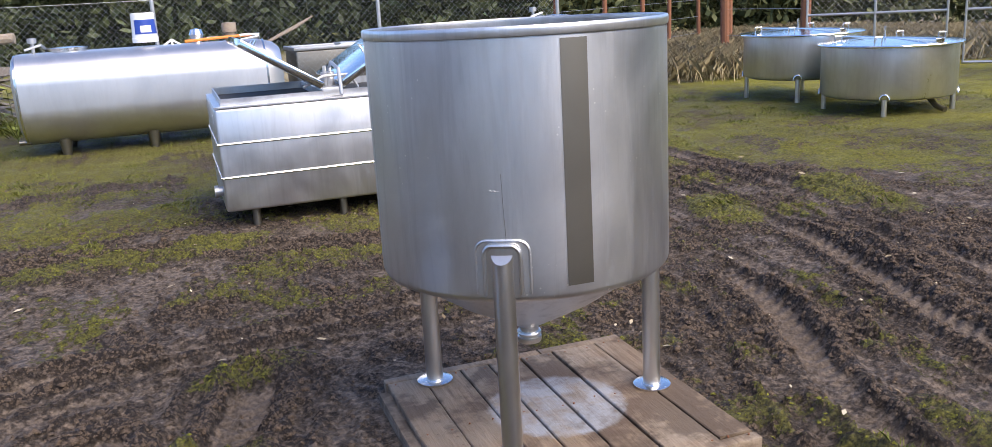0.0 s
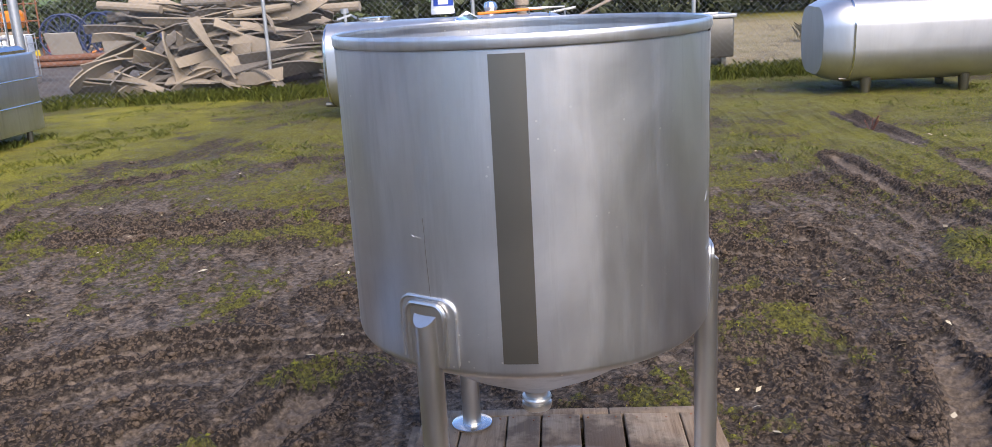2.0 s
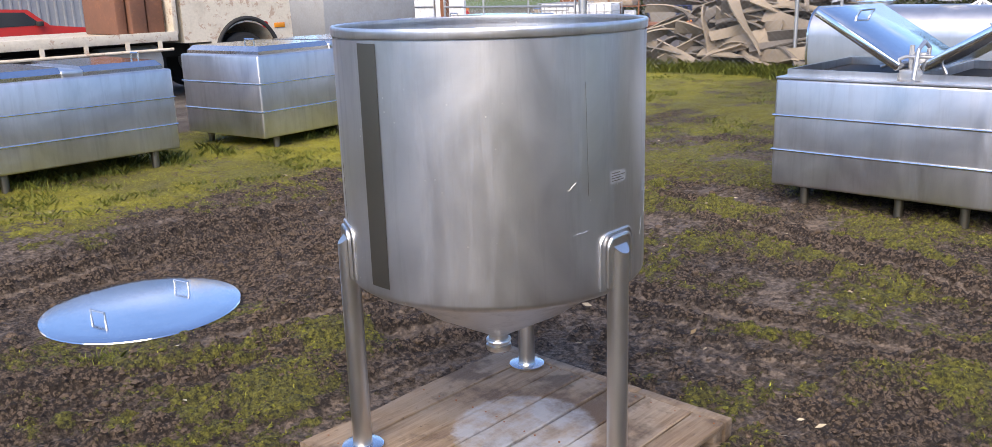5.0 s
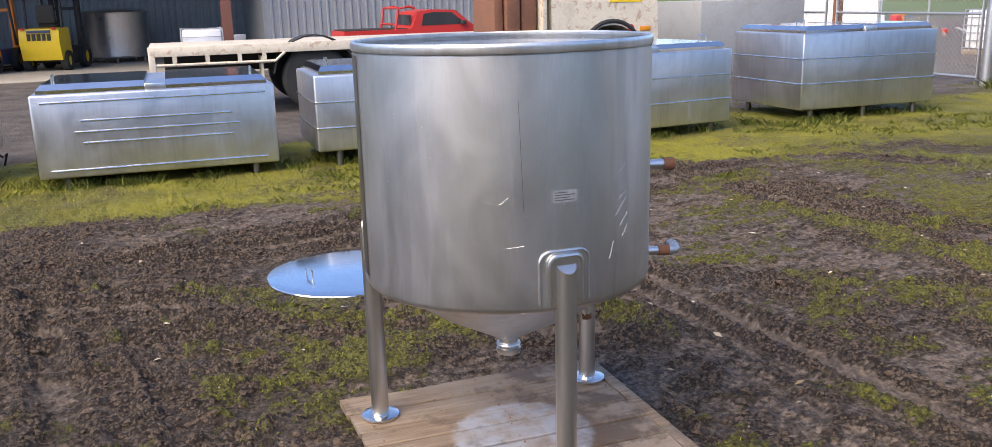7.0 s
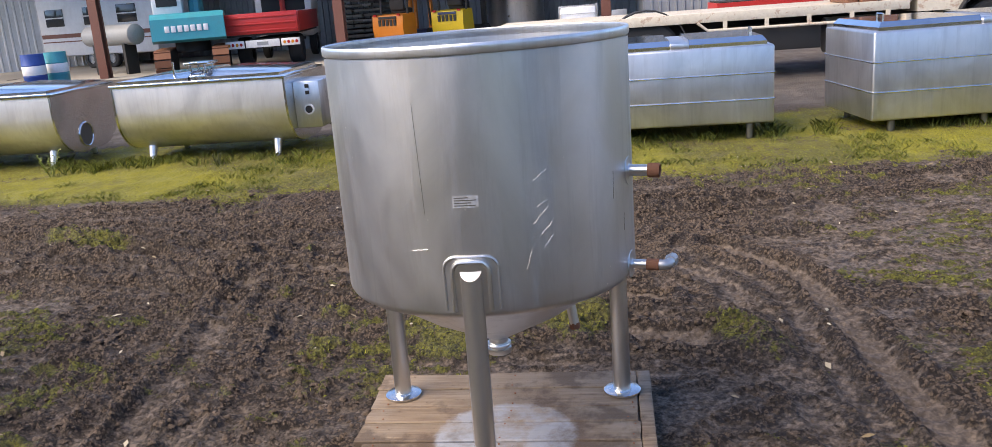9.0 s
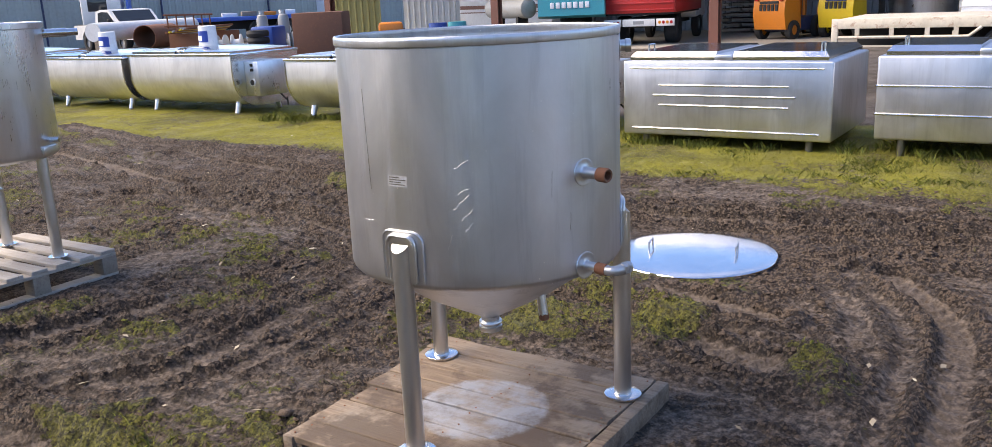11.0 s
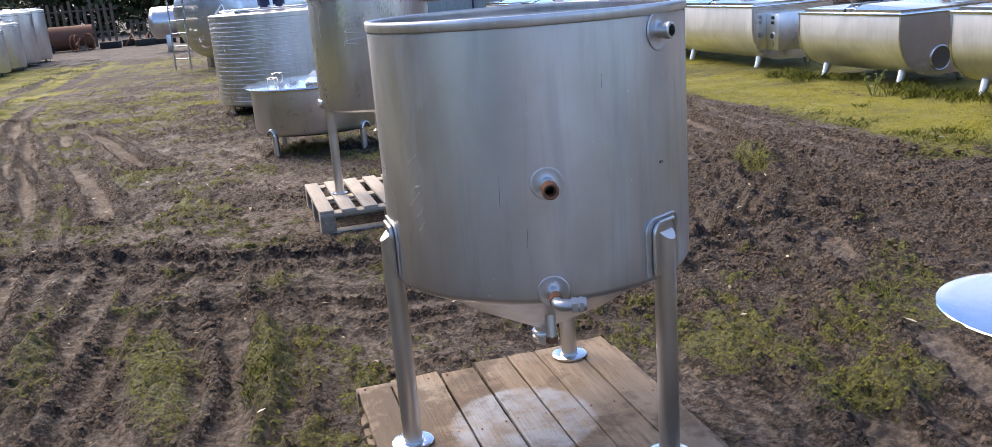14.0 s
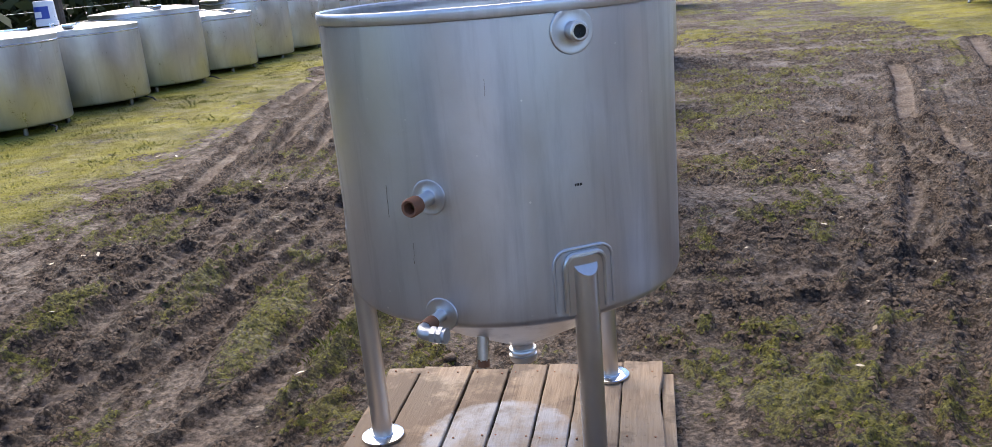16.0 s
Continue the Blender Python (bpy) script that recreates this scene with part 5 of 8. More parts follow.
# ---- tall round tank with motors, behind the low vat ----
def build_tall_round():
    x, y, R, z0, z1 = .17, -10.6, .955, .14, 1.36
    t = thing("wide_round_tank", x, y, 0, 0, "wide brushed steel milk tank with motors on top", "milk tank")
    bm = lathe(B(), [(0, z0), (R - .03, z0), (R, z0 + .03), (R, z1 - .06), (R + .006, z1 - .055), (R + .006, z1), (R - .04, z1 + .015), (R * .5, z1 + .05), (0, z1 + .06)], 96)
    part("body", bm, M_VAT_SIDE, t)
    for i in range(19):
        z = z0 + .08 + i * .058
        part("rib", lathe(B(), [(R - .001, z - .008), (R + .0016, z), (R - .001, z + .008)], 96), M_VAT_SIDE, t)
    for i in range(6):
        a = radians(20 + 60 * i)
        part("leg", cy(B(), (.84 * math.cos(a), .84 * math.sin(a), -.03), (.84 * math.cos(a), .84 * math.sin(a), z0 + .02), .035, None, 14), M_LEG, t)
    for xx, hh in ((.0, .32), (.2, .34)):
        bm = lathe(B(), [(.05, z1), (.05, z1 + .1), (.08, z1 + .1), (.08, z1 + hh), (.06, z1 + hh + .02), (0, z1 + hh + .02)], 20, xx, .55)
        part("motor", bm, M_NAVY, t, "dark blue stirrer motor")
    bm = B()
    bx(bm, -.35, .6, .45, .68, z1 + .02, z1 + .07, .01)
    pipe(bm, [(-.5, .5, z1 + .03), (-.5, .5, z1 + .14), (-.3, .5, z1 + .14)], .012, 8)
    pipe(bm, [(.7, .3, z1 + .03), (.75, .3, z1 + .16), (.85, .2, z1 + .03)], .012, 8)
    part("bridge", bm, M_BRIGHT, t)
    part("rim_rail", pipe(B(), arc((0, 0, z1 + .06), R - .12, 20, 160, 30), .014, 8), M_BRIGHT, t)


build_tall_round()


def lying_tank(name, x, y, rz, ln, r, zc, label, dish=.25, mat=None):
    t = thing(name, x, y, 0, rz, label, "tank")
    prof = [(0, -dish)] + [(r * math.sin(radians(a)), -dish * math.cos(radians(a))) for a in range(15, 91, 15)] + [(r, ln)] + [(r * math.cos(radians(a)), ln + dish * math.sin(radians(a))) for a in range(15, 91, 15)]
    bm = lathe(B(), prof, 64)
    bmesh.ops.transform(bm, matrix=Matrix.Translation((0, 0, zc)) @ Matrix.Rotation(radians(90), 4, "Y"), verts=bm.verts)
    part("shell", bm, mat or M_VAT_SIDE, t)
    for u in (ln * .15, ln * .85):
        for s in (-1, 1):
            part("leg", bx(B(), u - .08, u + .08, s * r * .55 - .06, s * r * .55 + .06, -.03, zc - r * .75, .01), M_LEG, t)
    bm = lathe(B(), [(.2, zc + r - .03), (.2, zc + r + .06), (.22, zc + r + .07), (0, zc + r + .1)], 24, ln * .5, 0)
    part("manhole", bm, M_BRIGHT, t)
    return t


lt = lying_tank("lying_tank", 1.25, -20.3, -125, 3.6, 1.02, 1.27, "big polished lying steel tank with a dished end")
bm = B()
for yy in (-.22, .22):
    pipe(bm, [(-.5, yy + .6, .05), (-.42, yy + .6, 2.3)], .02, 8)
for k in range(7):
    pipe(bm, [(-.49 + .012 * k, .38, .3 + k * .3), (-.49 + .012 * k, .82, .3 + k * .3)], .015, 8)
part("ladder", bm, M_BRIGHT, lt)
lying_tank("distant_lying_tank", 3.3, -31.5, 180, 2.6, .55, 1.0, "small lying steel tank with a white end cap", .2)

# ---- row of U-shaped milk vats ----
def u_vat(y0, y1, z1, label, box=False, hole=False, pailed=False, hoop=False, W=1.3):
    ln = y1 - y0
    t = thing("u_shaped_milk_vat", -6.2, (y0 + y1) / 2, 0, 90, label, "milk vat", "row of rounded milk vats")
    h, z0 = ln / 2, .15
    sec = rounded(0, W, z0, z1 - .03, .012, 8, .44)
    part("body", extr(B(), sec, -h, h, "x"), M_VAT, t)
    for s in (-1, 1):
        sec2 = rounded(-.006, W + .006, z0 - .006, z1 - .03, .012, 8, .445)
        part("end_flange", extr(B(), sec2, s * h - .012, s * h + .012, "x"), M_BRIGHT, t)
    bm = bx(B(), -h - .02, h + .02, -.02, W + .02, z1 - .035, z1, .008, 2)
    part("top", bm, M_LID, t)
    for s in (-1, 1):
        bm = B()
        a, b = .1, h - .05
        lo = [(s * a, .04), (s * b, .04), (s * b, W - .04), (s * a, W - .04)]
        va = [bm.verts.new((u, v, z1 - .004)) for u, v in lo]
        vb = [bm.verts.new((u, v, z1 + .03)) for u, v in lo]
        vc = [bm.verts.new((s * (abs(u) if k in (0, 3) else abs(u) - .1), v + (.12 if k < 2 else -.12), z1 + (.085 if k in (0, 3) else .05))) for k, (u, v) in enumerate(lo)]
        for A_, B_ in ((va, vb), (vb, vc)):
            for i in range(4):
                bm.faces.new((A_[i], A_[(i + 1) % 4], B_[(i + 1) % 4], B_[i]))
        bm.faces.new(vc)
        part("lid", bm, M_LID, t)
    for u in (-h + .22, h - .25):
        for yy, dy in ((.30, -.1), (W - .30, .1)):
            bm = cy(B(), (u, yy + dy, -.03), (u, yy, z0 + .1), .026, .055, 16)
            leg = part("leg", bm, M_VAT, t)
            part("foot", cy(B(), (u, yy + dy, -.03), (u, yy + dy * .8, .03), .034, None, 14), M_DULL, leg)
    if box:
        bm = bx(B(), h + .012, h + .30, .22, .86, .30, .80, .01)
        b = part("control_box", bm, M_VAT_SIDE, t, "steel control box")
        part("dial", cy(B(), (h + .17, .222, .5), (h + .17, .205, .5), .055, None, 24), M_WHITE, b, "round dial")
        part("dial_face", cy(B(), (h + .17, .206, .5), (h + .17, .2, .5), .04, None, 24), M_DARK, b)
        for z in (.68, .75):
            part("switch", bx(B(), h + .15, h + .19, .2, .222, z - .02, z + .02, .004), M_DARK, b)
        part("cable", pipe(B(), [(h + .2, .7, .3), (h + .3, .72, .2), (h + .34, .7, .24), (h + .3, .74, .12)], .012, 6), M_DARK, b)
    if hole:
        # flat dark disc on the end paints the shade of the drain
        part("drain_shade_disc", cy(B(), (h + .008, .55, .33), (h + .0145, .55, .33), .13, None, 28), M_INSIDE_SHADE, t, "dark disc for the shade in a round drain")
        part("drain_ring", pipe(B(), [(h + .015, p[1], p[2]) for p in arc((0, .55, .33), .135, 0, 360, 28, "yz")[:-1]], .012, 8, True), M_BRIGHT, t)
    if hoop:
        bm = B()
        for a, b in ((-.14, .12), (-.14, .32), (.02, .12), (.02, .32)):
            pipe(bm, [(a, b + .1, z1), (a, b + .1, z1 + .16)], .012, 6)
        bx(bm, -.2, .08, .18, .46, z1 + .15, z1 + .18, .004)
        pipe(bm, [(-.3, .15, z1), (-.3, .15, z1 + .2)], .012, 8)
        part("motor_stand", bm, M_LID, t)
    bm = B()
    bx(bm, -.09, .09, .06, W - .06, z1 - .005, z1 + .05, .008)
    cy(bm, (0, .3, z1 + .05), (0, .3, z1 + .1), .05)
    part("bridge", bm, M_LID, t)
    return t


u_vat(-4.92, -2.98, .9, "bright rounded milk vat with a control box, on mossy grass", box=True, hoop=True)
u_vat(-7.5, -5.66, .86, "bright rounded milk vat with a round drain hole", hole=True)
u_vat(-11.0, -8.6, .93, "rounded milk vat with a low box at its end", box=True)
u_vat(-13.5, -11.2, .88, "dull rounded milk vat with dented side")
u_vat(-16.4, -14.2, .92, "rounded milk vat in a long row")
u_vat(-19.2, -17.2, .92, "rounded milk vat in a long row")
u_vat(-22.2, -20.1, .92, "rounded milk vat in a long row")
pail(-6.9, -9.9, .97, 80)
pail(-6.8, -12.4, .92, 95)
pail(-6.8, -15.2, .96, 60)
pail(-6.9, -18.3, .96, 70)

# ---- row of upright tanks along the east side ----
ROW = [(-7.5, .80, 1.16), (-9.4, .80, 1.14), (-11.3, .86, 1.26), (-13.3, .78, 1.05), (-15.1, .86, 1.28), (-16.9, .74, 1.2), (-18.4, .70, 1.15), (-19.9, .66, 1.02), (-21.4, .64, .95), (-23.3, .8, 1.12), (-25.4, .82, 1.25), (-27.6, .84, 1.4), (-29.8, .86, 1.7), (-32.0, .86, 1.75)]


def upright(y, r, h, n):
    t = thing("upright_milk_tank", 6.95 + r * .9, y, 0, n * 23, "upright round steel milk tank with a closed lid on grass", "milk tank", "row of upright milk tanks")
    z0 = .1
    bm = lathe(B(), [(0, z0), (r - .03, z0), (r - .008, z0 + .012), (r, z0 + .04), (r, h - .02), (r + .008, h - .018), (r + .008, h + .004), (r - .03, h + .012), (r * .6, h + .05), (.12, h + .07), (0, h + .07)], 56)
    part("body", bm, M_VAT_SIDE, t)
    part("top_band", lathe(B(), [(r + .002, h - .09), (r + .006, h - .085), (r + .006, h - .07), (r + .002, h - .065)], 56), M_BRIGHT, t)
    for i in range(5):
        a = radians(72 * i)
        part("leg", cy(B(), ((r - .09) * math.cos(a), (r - .09) * math.sin(a), -.03), ((r - .09) * math.cos(a), (r - .09) * math.sin(a), z0 + .02), .03, None, 12), M_DULL, t)
    part("bridge", bx(B(), -.07, .07, -r * .9, r * .9, h + .03, h + .085, .008), M_LID, t)
    bm = pipe(B(), [(.3, .1, h + .04), (.3, .1, h + .1), (.3, .3, h + .1), (.3, .3, h + .04)], .011, 8)
    part("lid_handle", bm, M_BRIGHT, t)
    bm = pipe(B(), [(-r + .1, .15, z0), (-r - .05, .2, .06), (-r - .1, .3, .02)], .012, 6)
    part("cable", bm, M_DARK, t)


for n, (yy, r, h) in enumerate(ROW):
    upright(yy, r, h, n)
for k, dx, dy, tl in ((4, -.35, .3, 0), (4, .4, -.4, 0), (5, -.3, .1, 0), (6, -.25, .1, 0), (7, -.2, 0, 0), (9, -.2, 0, 38), (11, -.3, 0, 40), (1, .4, .1, 0)):
    yy, r, h = ROW[k]
    pail(6.95 + r * .9 + dx, yy + dy, h + .07, 150 + 25 * k, tl)

# ---- fences ----
def wire_mesh(bm, ax, ay, bx_, by, z0, z1, pitch=.07, r=.0018):
    """Diamond wire netting between two posts, as two sets of slanting wires."""
    L = math.hypot(bx_ - ax, by - ay)
    H = z1 - z0
    dx, dy = (bx_ - ax) / L, (by - ay) / L
    for s in (1, -1):
        k = -H
        while k < L:
            u0, u1 = k, k + H
            v0, v1 = 0.0, H
            if u0 < 0:
                v0, u0 = -u0, 0.0
            if u1 > L:
                v1, u1 = v1 - (u1 - L), L
            if u1 > u0 + .01:
                za, zb = (z0 + v0, z0 + v1) if s > 0 else (z1 - v0, z1 - v1)
                cy(bm, (ax + dx * u0, ay + dy * u0, za), (ax + dx * u1, ay + dy * u1, zb), r, None, 3, False)
            k += pitch * 1.414
    return bm


def netting_fence(pts, top, label, rail=False):
    t = thing("chain_link_fence", pts[0][0], pts[0][1], 0, 0, label, "fence")
    ox, oy = pts[0]
    for x, y in pts:
        part("post", cy(B(), (x - ox, y - oy, -.05), (x - ox, y - oy, top + .1), .032, None, 12), M_ZINC, t)
    for (ax, ay), (bx_, by) in zip(pts, pts[1:]):
        part("netting", wire_mesh(B(), ax - ox, ay - oy, bx_ - ox, by - oy, .04, top), M_ZINC, t)
        for z in (.05, top):
            part("rail" if rail else "strand", cy(B(), (ax - ox, ay - oy, z), (bx_ - ox, by - oy, z), .02 if rail else .004, None, 8), M_ZINC, t)
    return t


netting_fence([(-8.28, 11.45), (-4.7, 12.55), (-1.2, 12.4), (2.31, 12.2), (5.6, 12.3)], 1.8, "galvanised chain-link fence with steel posts")
part_post = solo("gate_post", cy(B(), (0, 0, -.05), (0, 0, 2.4), .075, None, 20), M_ZINC, "thick galvanised gate post at the fence", "post", m=pose(-8.3, 11.4, 0))


def mesh_gate(ax, ay, bx_, by, top, label, uprights=3):
    L = math.hypot(bx_ - ax, by - ay)
    t = thing("mesh_gate", ax, ay, 0, math.degrees(math.atan2(by - ay, bx_ - ax)), label, "gate")
    bm = B()
    pipe(bm, [(0.06, 0, .12), (L - .06, 0, .12), (L - .06, 0, top), (.06, 0, top)], .03, 10, True)
    part("gate_frame", bm, M_ZINC, t)
    part("mid_rail", cy(B(), (.06, 0, top * .5), (L - .06, 0, top * .5), .022, None, 10), M_ZINC, t)
    for k in range(1, uprights):
        part("upright", cy(B(), (L * k / uprights, 0, .12), (L * k / uprights, 0, top), .02, None, 10), M_ZINC, t)
    part("netting", wire_mesh(B(), .06, 0, L - .06, 0, .12, top), M_ZINC, t)
    return t


mesh_gate(-12.2, 11.6, -8.45, 11.45, 2.3, "tall galvanised mesh gate")
mesh_gate(-16.0, 11.6, -12.4, 11.6, 2.3, "tall galvanised mesh gate")
for x in (-12.3, -14.3, -16.1):
    solo("gate_upright", bx(B(), -.07, .07, -.07, .07, -.05, 2.6, .01), M_RUST, "rusty square steel gate upright", "post", m=pose(x, 11.75, 0))
mesh_gate(9.2, 10.1, 10.75, 8.45, 1.9, "grey framed mesh gate panel behind vats", 2)
mesh_gate(10.85, 8.35, 12.6, 6.5, 1.9, "grey framed mesh gate panel behind vats", 2)


def wire_fence(pts, h, r, mat, label, wires=4):
    ox, oy = pts[0]
    t = thing("wire_fence", ox, oy, 0, 0, label, "fence")
    for x, y in pts:
        part("post", cy(B(), (x - ox, y - oy, -.05), (x - ox + random.uniform(-.03, .03), y - oy, h), r, None, 10), mat, t)
    for (ax, ay), (bx_, by) in zip(pts, pts[1:]):
        for k in range(wires):
            z = h * (.25 + .7 * k / max(1, wires - 1))
            part("wire", cy(B(), (ax - ox, ay - oy, z), (bx_ - ox, by - oy, z), .004, None, 4), M_ZINC, t)


wire_fence([(5.7, 12.6), (7.2, 13.6), (8.6, 14.6), (9.9, 15.7), (11.4, 16.8)], 1.7, .05, M_RUST, "rusty post and wire fence in dry grass")
wire_fence([(9.4, 10.3), (9.6, 13.0), (11.6, 15.8)], 2.2, .09, M_RUST, "tall rusty steel posts with wire")
wire_fence([(10.3, -5 - 2.6 * k) for k in range(12)], 2.3, .07, M_POST, "tall timber post and wire fence behind tanks", 5)
# paling fences far to the south
for n, (x0, y0, x1, y1, h) in enumerate(((8.9, -41, 5.6, -42.5, 2.0), (5.4, -45, 0.5, -47, 1.0))):
    t = thing("paling_fence", x0, y0, 0, math.degrees(math.atan2(y1 - y0, x1 - x0)), "dark timber paling fence by the road", "fence")
    L = math.hypot(x1 - x0, y1 - y0)
    for k in range(int(L / .3)):
        part("paling", bx(B(), k * .3, k * .3 + .12, -.015, .015, 0, h * random.uniform(.92, 1.05)), M_POST, t)
    for z in (.3 * h, .8 * h):
        part("rail", bx(B(), 0, L, .016, .05, z, z + .08), M_POST, t)

# ---- trough behind the fence ----
t = thing("steel_trough", 1.0, 13.1, 0, 3, "long dull steel trough behind the chain-link fence", "trough")
bm = B()
bx(bm, 0, 2.15, 0, 1.0, .18, .84, .03, 3)
part("body", bm, M_DULL, t)
bm = B()
for a, b, c, d in ((-.03, 2.18, -.03, .06), (-.03, 2.18, .94, 1.03), (-.03, .06, .06, .94), (2.09, 2.18, .06, .94)):
    bx(bm, a, b, c, d, .84, .90, .006)
part("rim", bm, M_ZINC, t)
# dark sheet on the solid body paints the trough's shaded inside
part("inside_shade_sheet", bx(B(), .07, 2.08, .07, .93, .842, .848), M_INSIDE_SHADE, t)
part("splash_plate", bx(B(), .8, 1.35, .02, .5, .86, .93, .01), M_ZINC, t)
for xx in (.15, 2.0):
    part("leg", bx(B(), xx - .04, xx + .04, .1, .9, -.02, .2, .006), M_DULL, t)
t = thing("square_steel_tank", .2, 13.5, 0, 0, "square steel tank with pipes and timber on it", "tank")
part("body", bx(B(), -.75, .55, 0, 1.1, .1, .98, .02), M_DULL, t)
bm = B()
pipe(bm, [(-.6, .1, .98), (-.6, .1, 1.15), (.1, .1, 1.15), (.1, .1, .98)], .02, 8)
pipe(bm, [(-.5, .4, 1.0), (.3, .45, 1.12)], .025, 8)
part("top_pipe", bm, M_ZINC, t)
for k in range(4):
    part("stick", cy(B(), (.35, .1 + .1 * k, .98), (1.0 + .1 * k, .3 + .1 * k, 1.25 + .05 * k), .018, None, 6), M_OLDWOOD, t)

# ---- heap of old belting ----
def belt(p, q, w, sag, mat, roll=0.0, th=.02):
    """One bent length of belting between two points, as wide as w."""
    p, q = Vector(p), Vector(q)
    d = (q - p).normalized()
    side = d.cross(Vector((0, 0, 1))).normalized()
    up = side.cross(d)
    bm = B()
    n = 10
    rows = []
    for i in range(n + 1):
        f = i / n
        c = p.lerp(q, f) + Vector((0, 0, sag * 4 * f * (1 - f))) + side * (.06 * math.sin(f * 5 + roll))
        a = roll + .5 * math.sin(f * 3.0 + roll * 3)
        e = side * math.cos(a) + up * math.sin(a)
        nrm = e.cross(d)
        rows.append([bm.verts.new(c + e * s * w / 2 + nrm * k * th / 2) for s, k in ((-1, 1), (0, 1.6), (1, 1), (1, -1), (0, -.4), (-1, -1))])
    for a, b in zip(rows, rows[1:]):
        for k in range(6):
            bm.faces.new((a[k], a[(k + 1) % 6], b[(k + 1) % 6], b[k]))
    bm.faces.new(rows[0][::-1])
    bm.faces.new(rows[-1])
    return bm


rb = random.Random(5)
heap = thing("belting_heap", -5.4, 13.9, 0, 0, "tangled heap of old grey conveyor belting", "scrap heap")
for k in range(84):
    lay = (k % 28) / 28
    z = .05 + lay * 1.45
    spread = 2.3 * (1 - .45 * lay)
    cx, cy0 = rb.uniform(-spread, spread) * .55, rb.uniform(-.9, 1.3) * (1 - .3 * lay)
    a, l = rb.uniform(-.5, .5), rb.uniform(1.1, 2.6)
    dz = rb.uniform(-.25, .25)
    p = (cx - math.cos(a) * l / 2, cy0 - math.sin(a) * l / 2, max(.03, z - dz))
    q = (cx + math.cos(a) * l / 2, cy0 + math.sin(a) * l / 2, max(.03, z + dz))
    part("belt", belt(p, q, rb.uniform(.16, .42), rb.uniform(-.12, .22), rb.choice([M_BELT, M_BELT, M_BELT2]), rb.uniform(-.9, .9)), rb.choice([M_BELT, M_BELT, M_BELT2]), heap)
for p, q, w in (((-2.9, -1.15, .12), (-.1, -1.0, .16), .34), ((-2.0, -1.3, .1), (-.7, -.6, .95), .16), ((-2.6, -.3, .3), (-.6, .2, 1.25), .2), ((-3.3, -.4, .2), (-1.9, .1, 1.0), .22), ((-1.1, -1.2, 1.1), (-.95, -1.3, .2), .2), ((-.6, -1.2, 1.3), (.05, -1.25, .25), .24), ((-1.6, -.9, 1.3), (.9, -.7, 1.2), .13), ((.2, -1.1, .2), (2.1, -.9, .3), .36), ((.1, -1.05, .5), (2.2, -.8, .75), .36)):
    part("belt", belt(p, q, w, rb.uniform(-.05, .15), M_BELT2, rb.uniform(-.6, .6), .03), M_BELT2 if w < .25 else M_BELT, heap)
# cut lengths that lie across one another on the heap's south slope
for k in range(56):
    lay = rb.random()
    cx = rb.uniform(-2.6, 1.6) * (1 - .35 * lay)
    cy0, z = -1.35 + 1.0 * lay + rb.uniform(-.12, .12), .06 + 1.5 * lay
    a, l = rb.choice((rb.uniform(-.35, .35), rb.uniform(-1.3, 1.3))), rb.uniform(.7, 1.9)
    dz = rb.uniform(-.3, .3)
    p = (cx - math.cos(a) * l / 2, cy0 - math.sin(a) * l * .25, max(.03, z - dz))
    q = (cx + math.cos(a) * l / 2, cy0 + math.sin(a) * l * .25, max(.03, z + dz))
    part("belt", belt(p, q, rb.uniform(.12, .3), rb.uniform(-.1, .16), M_BELT, rb.uniform(-1.2, 1.2), .03), rb.choice([M_BELT, M_BELT2, M_BELT2]), heap)
for k in range(14):
    p = Vector((rb.uniform(-1.6, 1.2), rb.uniform(-.9, .8), 1.15 + .08 * (k % 9)))
    part("rolled_belt", cy(B(), p, p + Vector((rb.uniform(.8, 1.6) * rb.choice((-1, 1)), rb.uniform(-.3, .3), rb.uniform(-.1, .25))), rb.uniform(.05, .1), None, 10), rb.choice([M_BELT2, M_BELT]), heap)

# ---- scrap yard beyond the fence ----
def cable_drum(x, y, r, rz):
    t = thing("cable_drum", x, y, 0, rz, "dark blue steel cable drum standing in the scrap yard", "cable drum", "cable drums")
    for s in (-.28, .28):
        part("flange_ring", pipe(B(), [(p[0], s, p[2]) for p in arc((0, 0, r), r - .03, 0, 360, 28, "xz")[:-1]], .035, 8, True), M_NAVY, t)
        bm = B()
        for k in range(20):
            a = 2 * math.pi * k / 20
            cy(bm, (.1 * math.cos(a), s, r + .1 * math.sin(a)), ((r - .03) * math.cos(a), s, r + (r - .03) * math.sin(a)), .014, None, 6)
        part("spokes", bm, M_NAVY, t)
    part("hub", cy(B(), (0, -.3, r), (0, .3, r), .12, None, 18), M_NAVY, t)


for x, y, r, rz in ((-15.6, 26, .72, 12), (-14.0, 25.4, .72, -8), (-12.0, 25.8, .72, 20), (-11.2, 25, .72, 5)):
    cable_drum(x, y, r, rz)
for n, (x, y) in enumerate(((-14.8, 24.6), (-13.0, 24.4))):
    bm = bx(B(), -.5, .5, -.02, .02, 0, .95, .004, 1, Matrix.Rotation(radians(24), 4, "X"))
    solo("plywood_sheet", bm, M_PALLET2, "leaning sheet of pale plywood", "board", m=pose(x, y, .01, 0, 0, 15 * n))
t = thing("rusty_pipe_stack", -13.4, 22, 0, 2, "stack of long rusty steel pipes on ground", "pipes")
for k in range(7):
    part("pipe", cy(B(), (-2.2, .2 * (k % 4), .09 + .16 * (k // 4)), (2.4, .2 * (k % 4), .09 + .16 * (k // 4)), .08, None, 10), M_RUSTBOX, t)


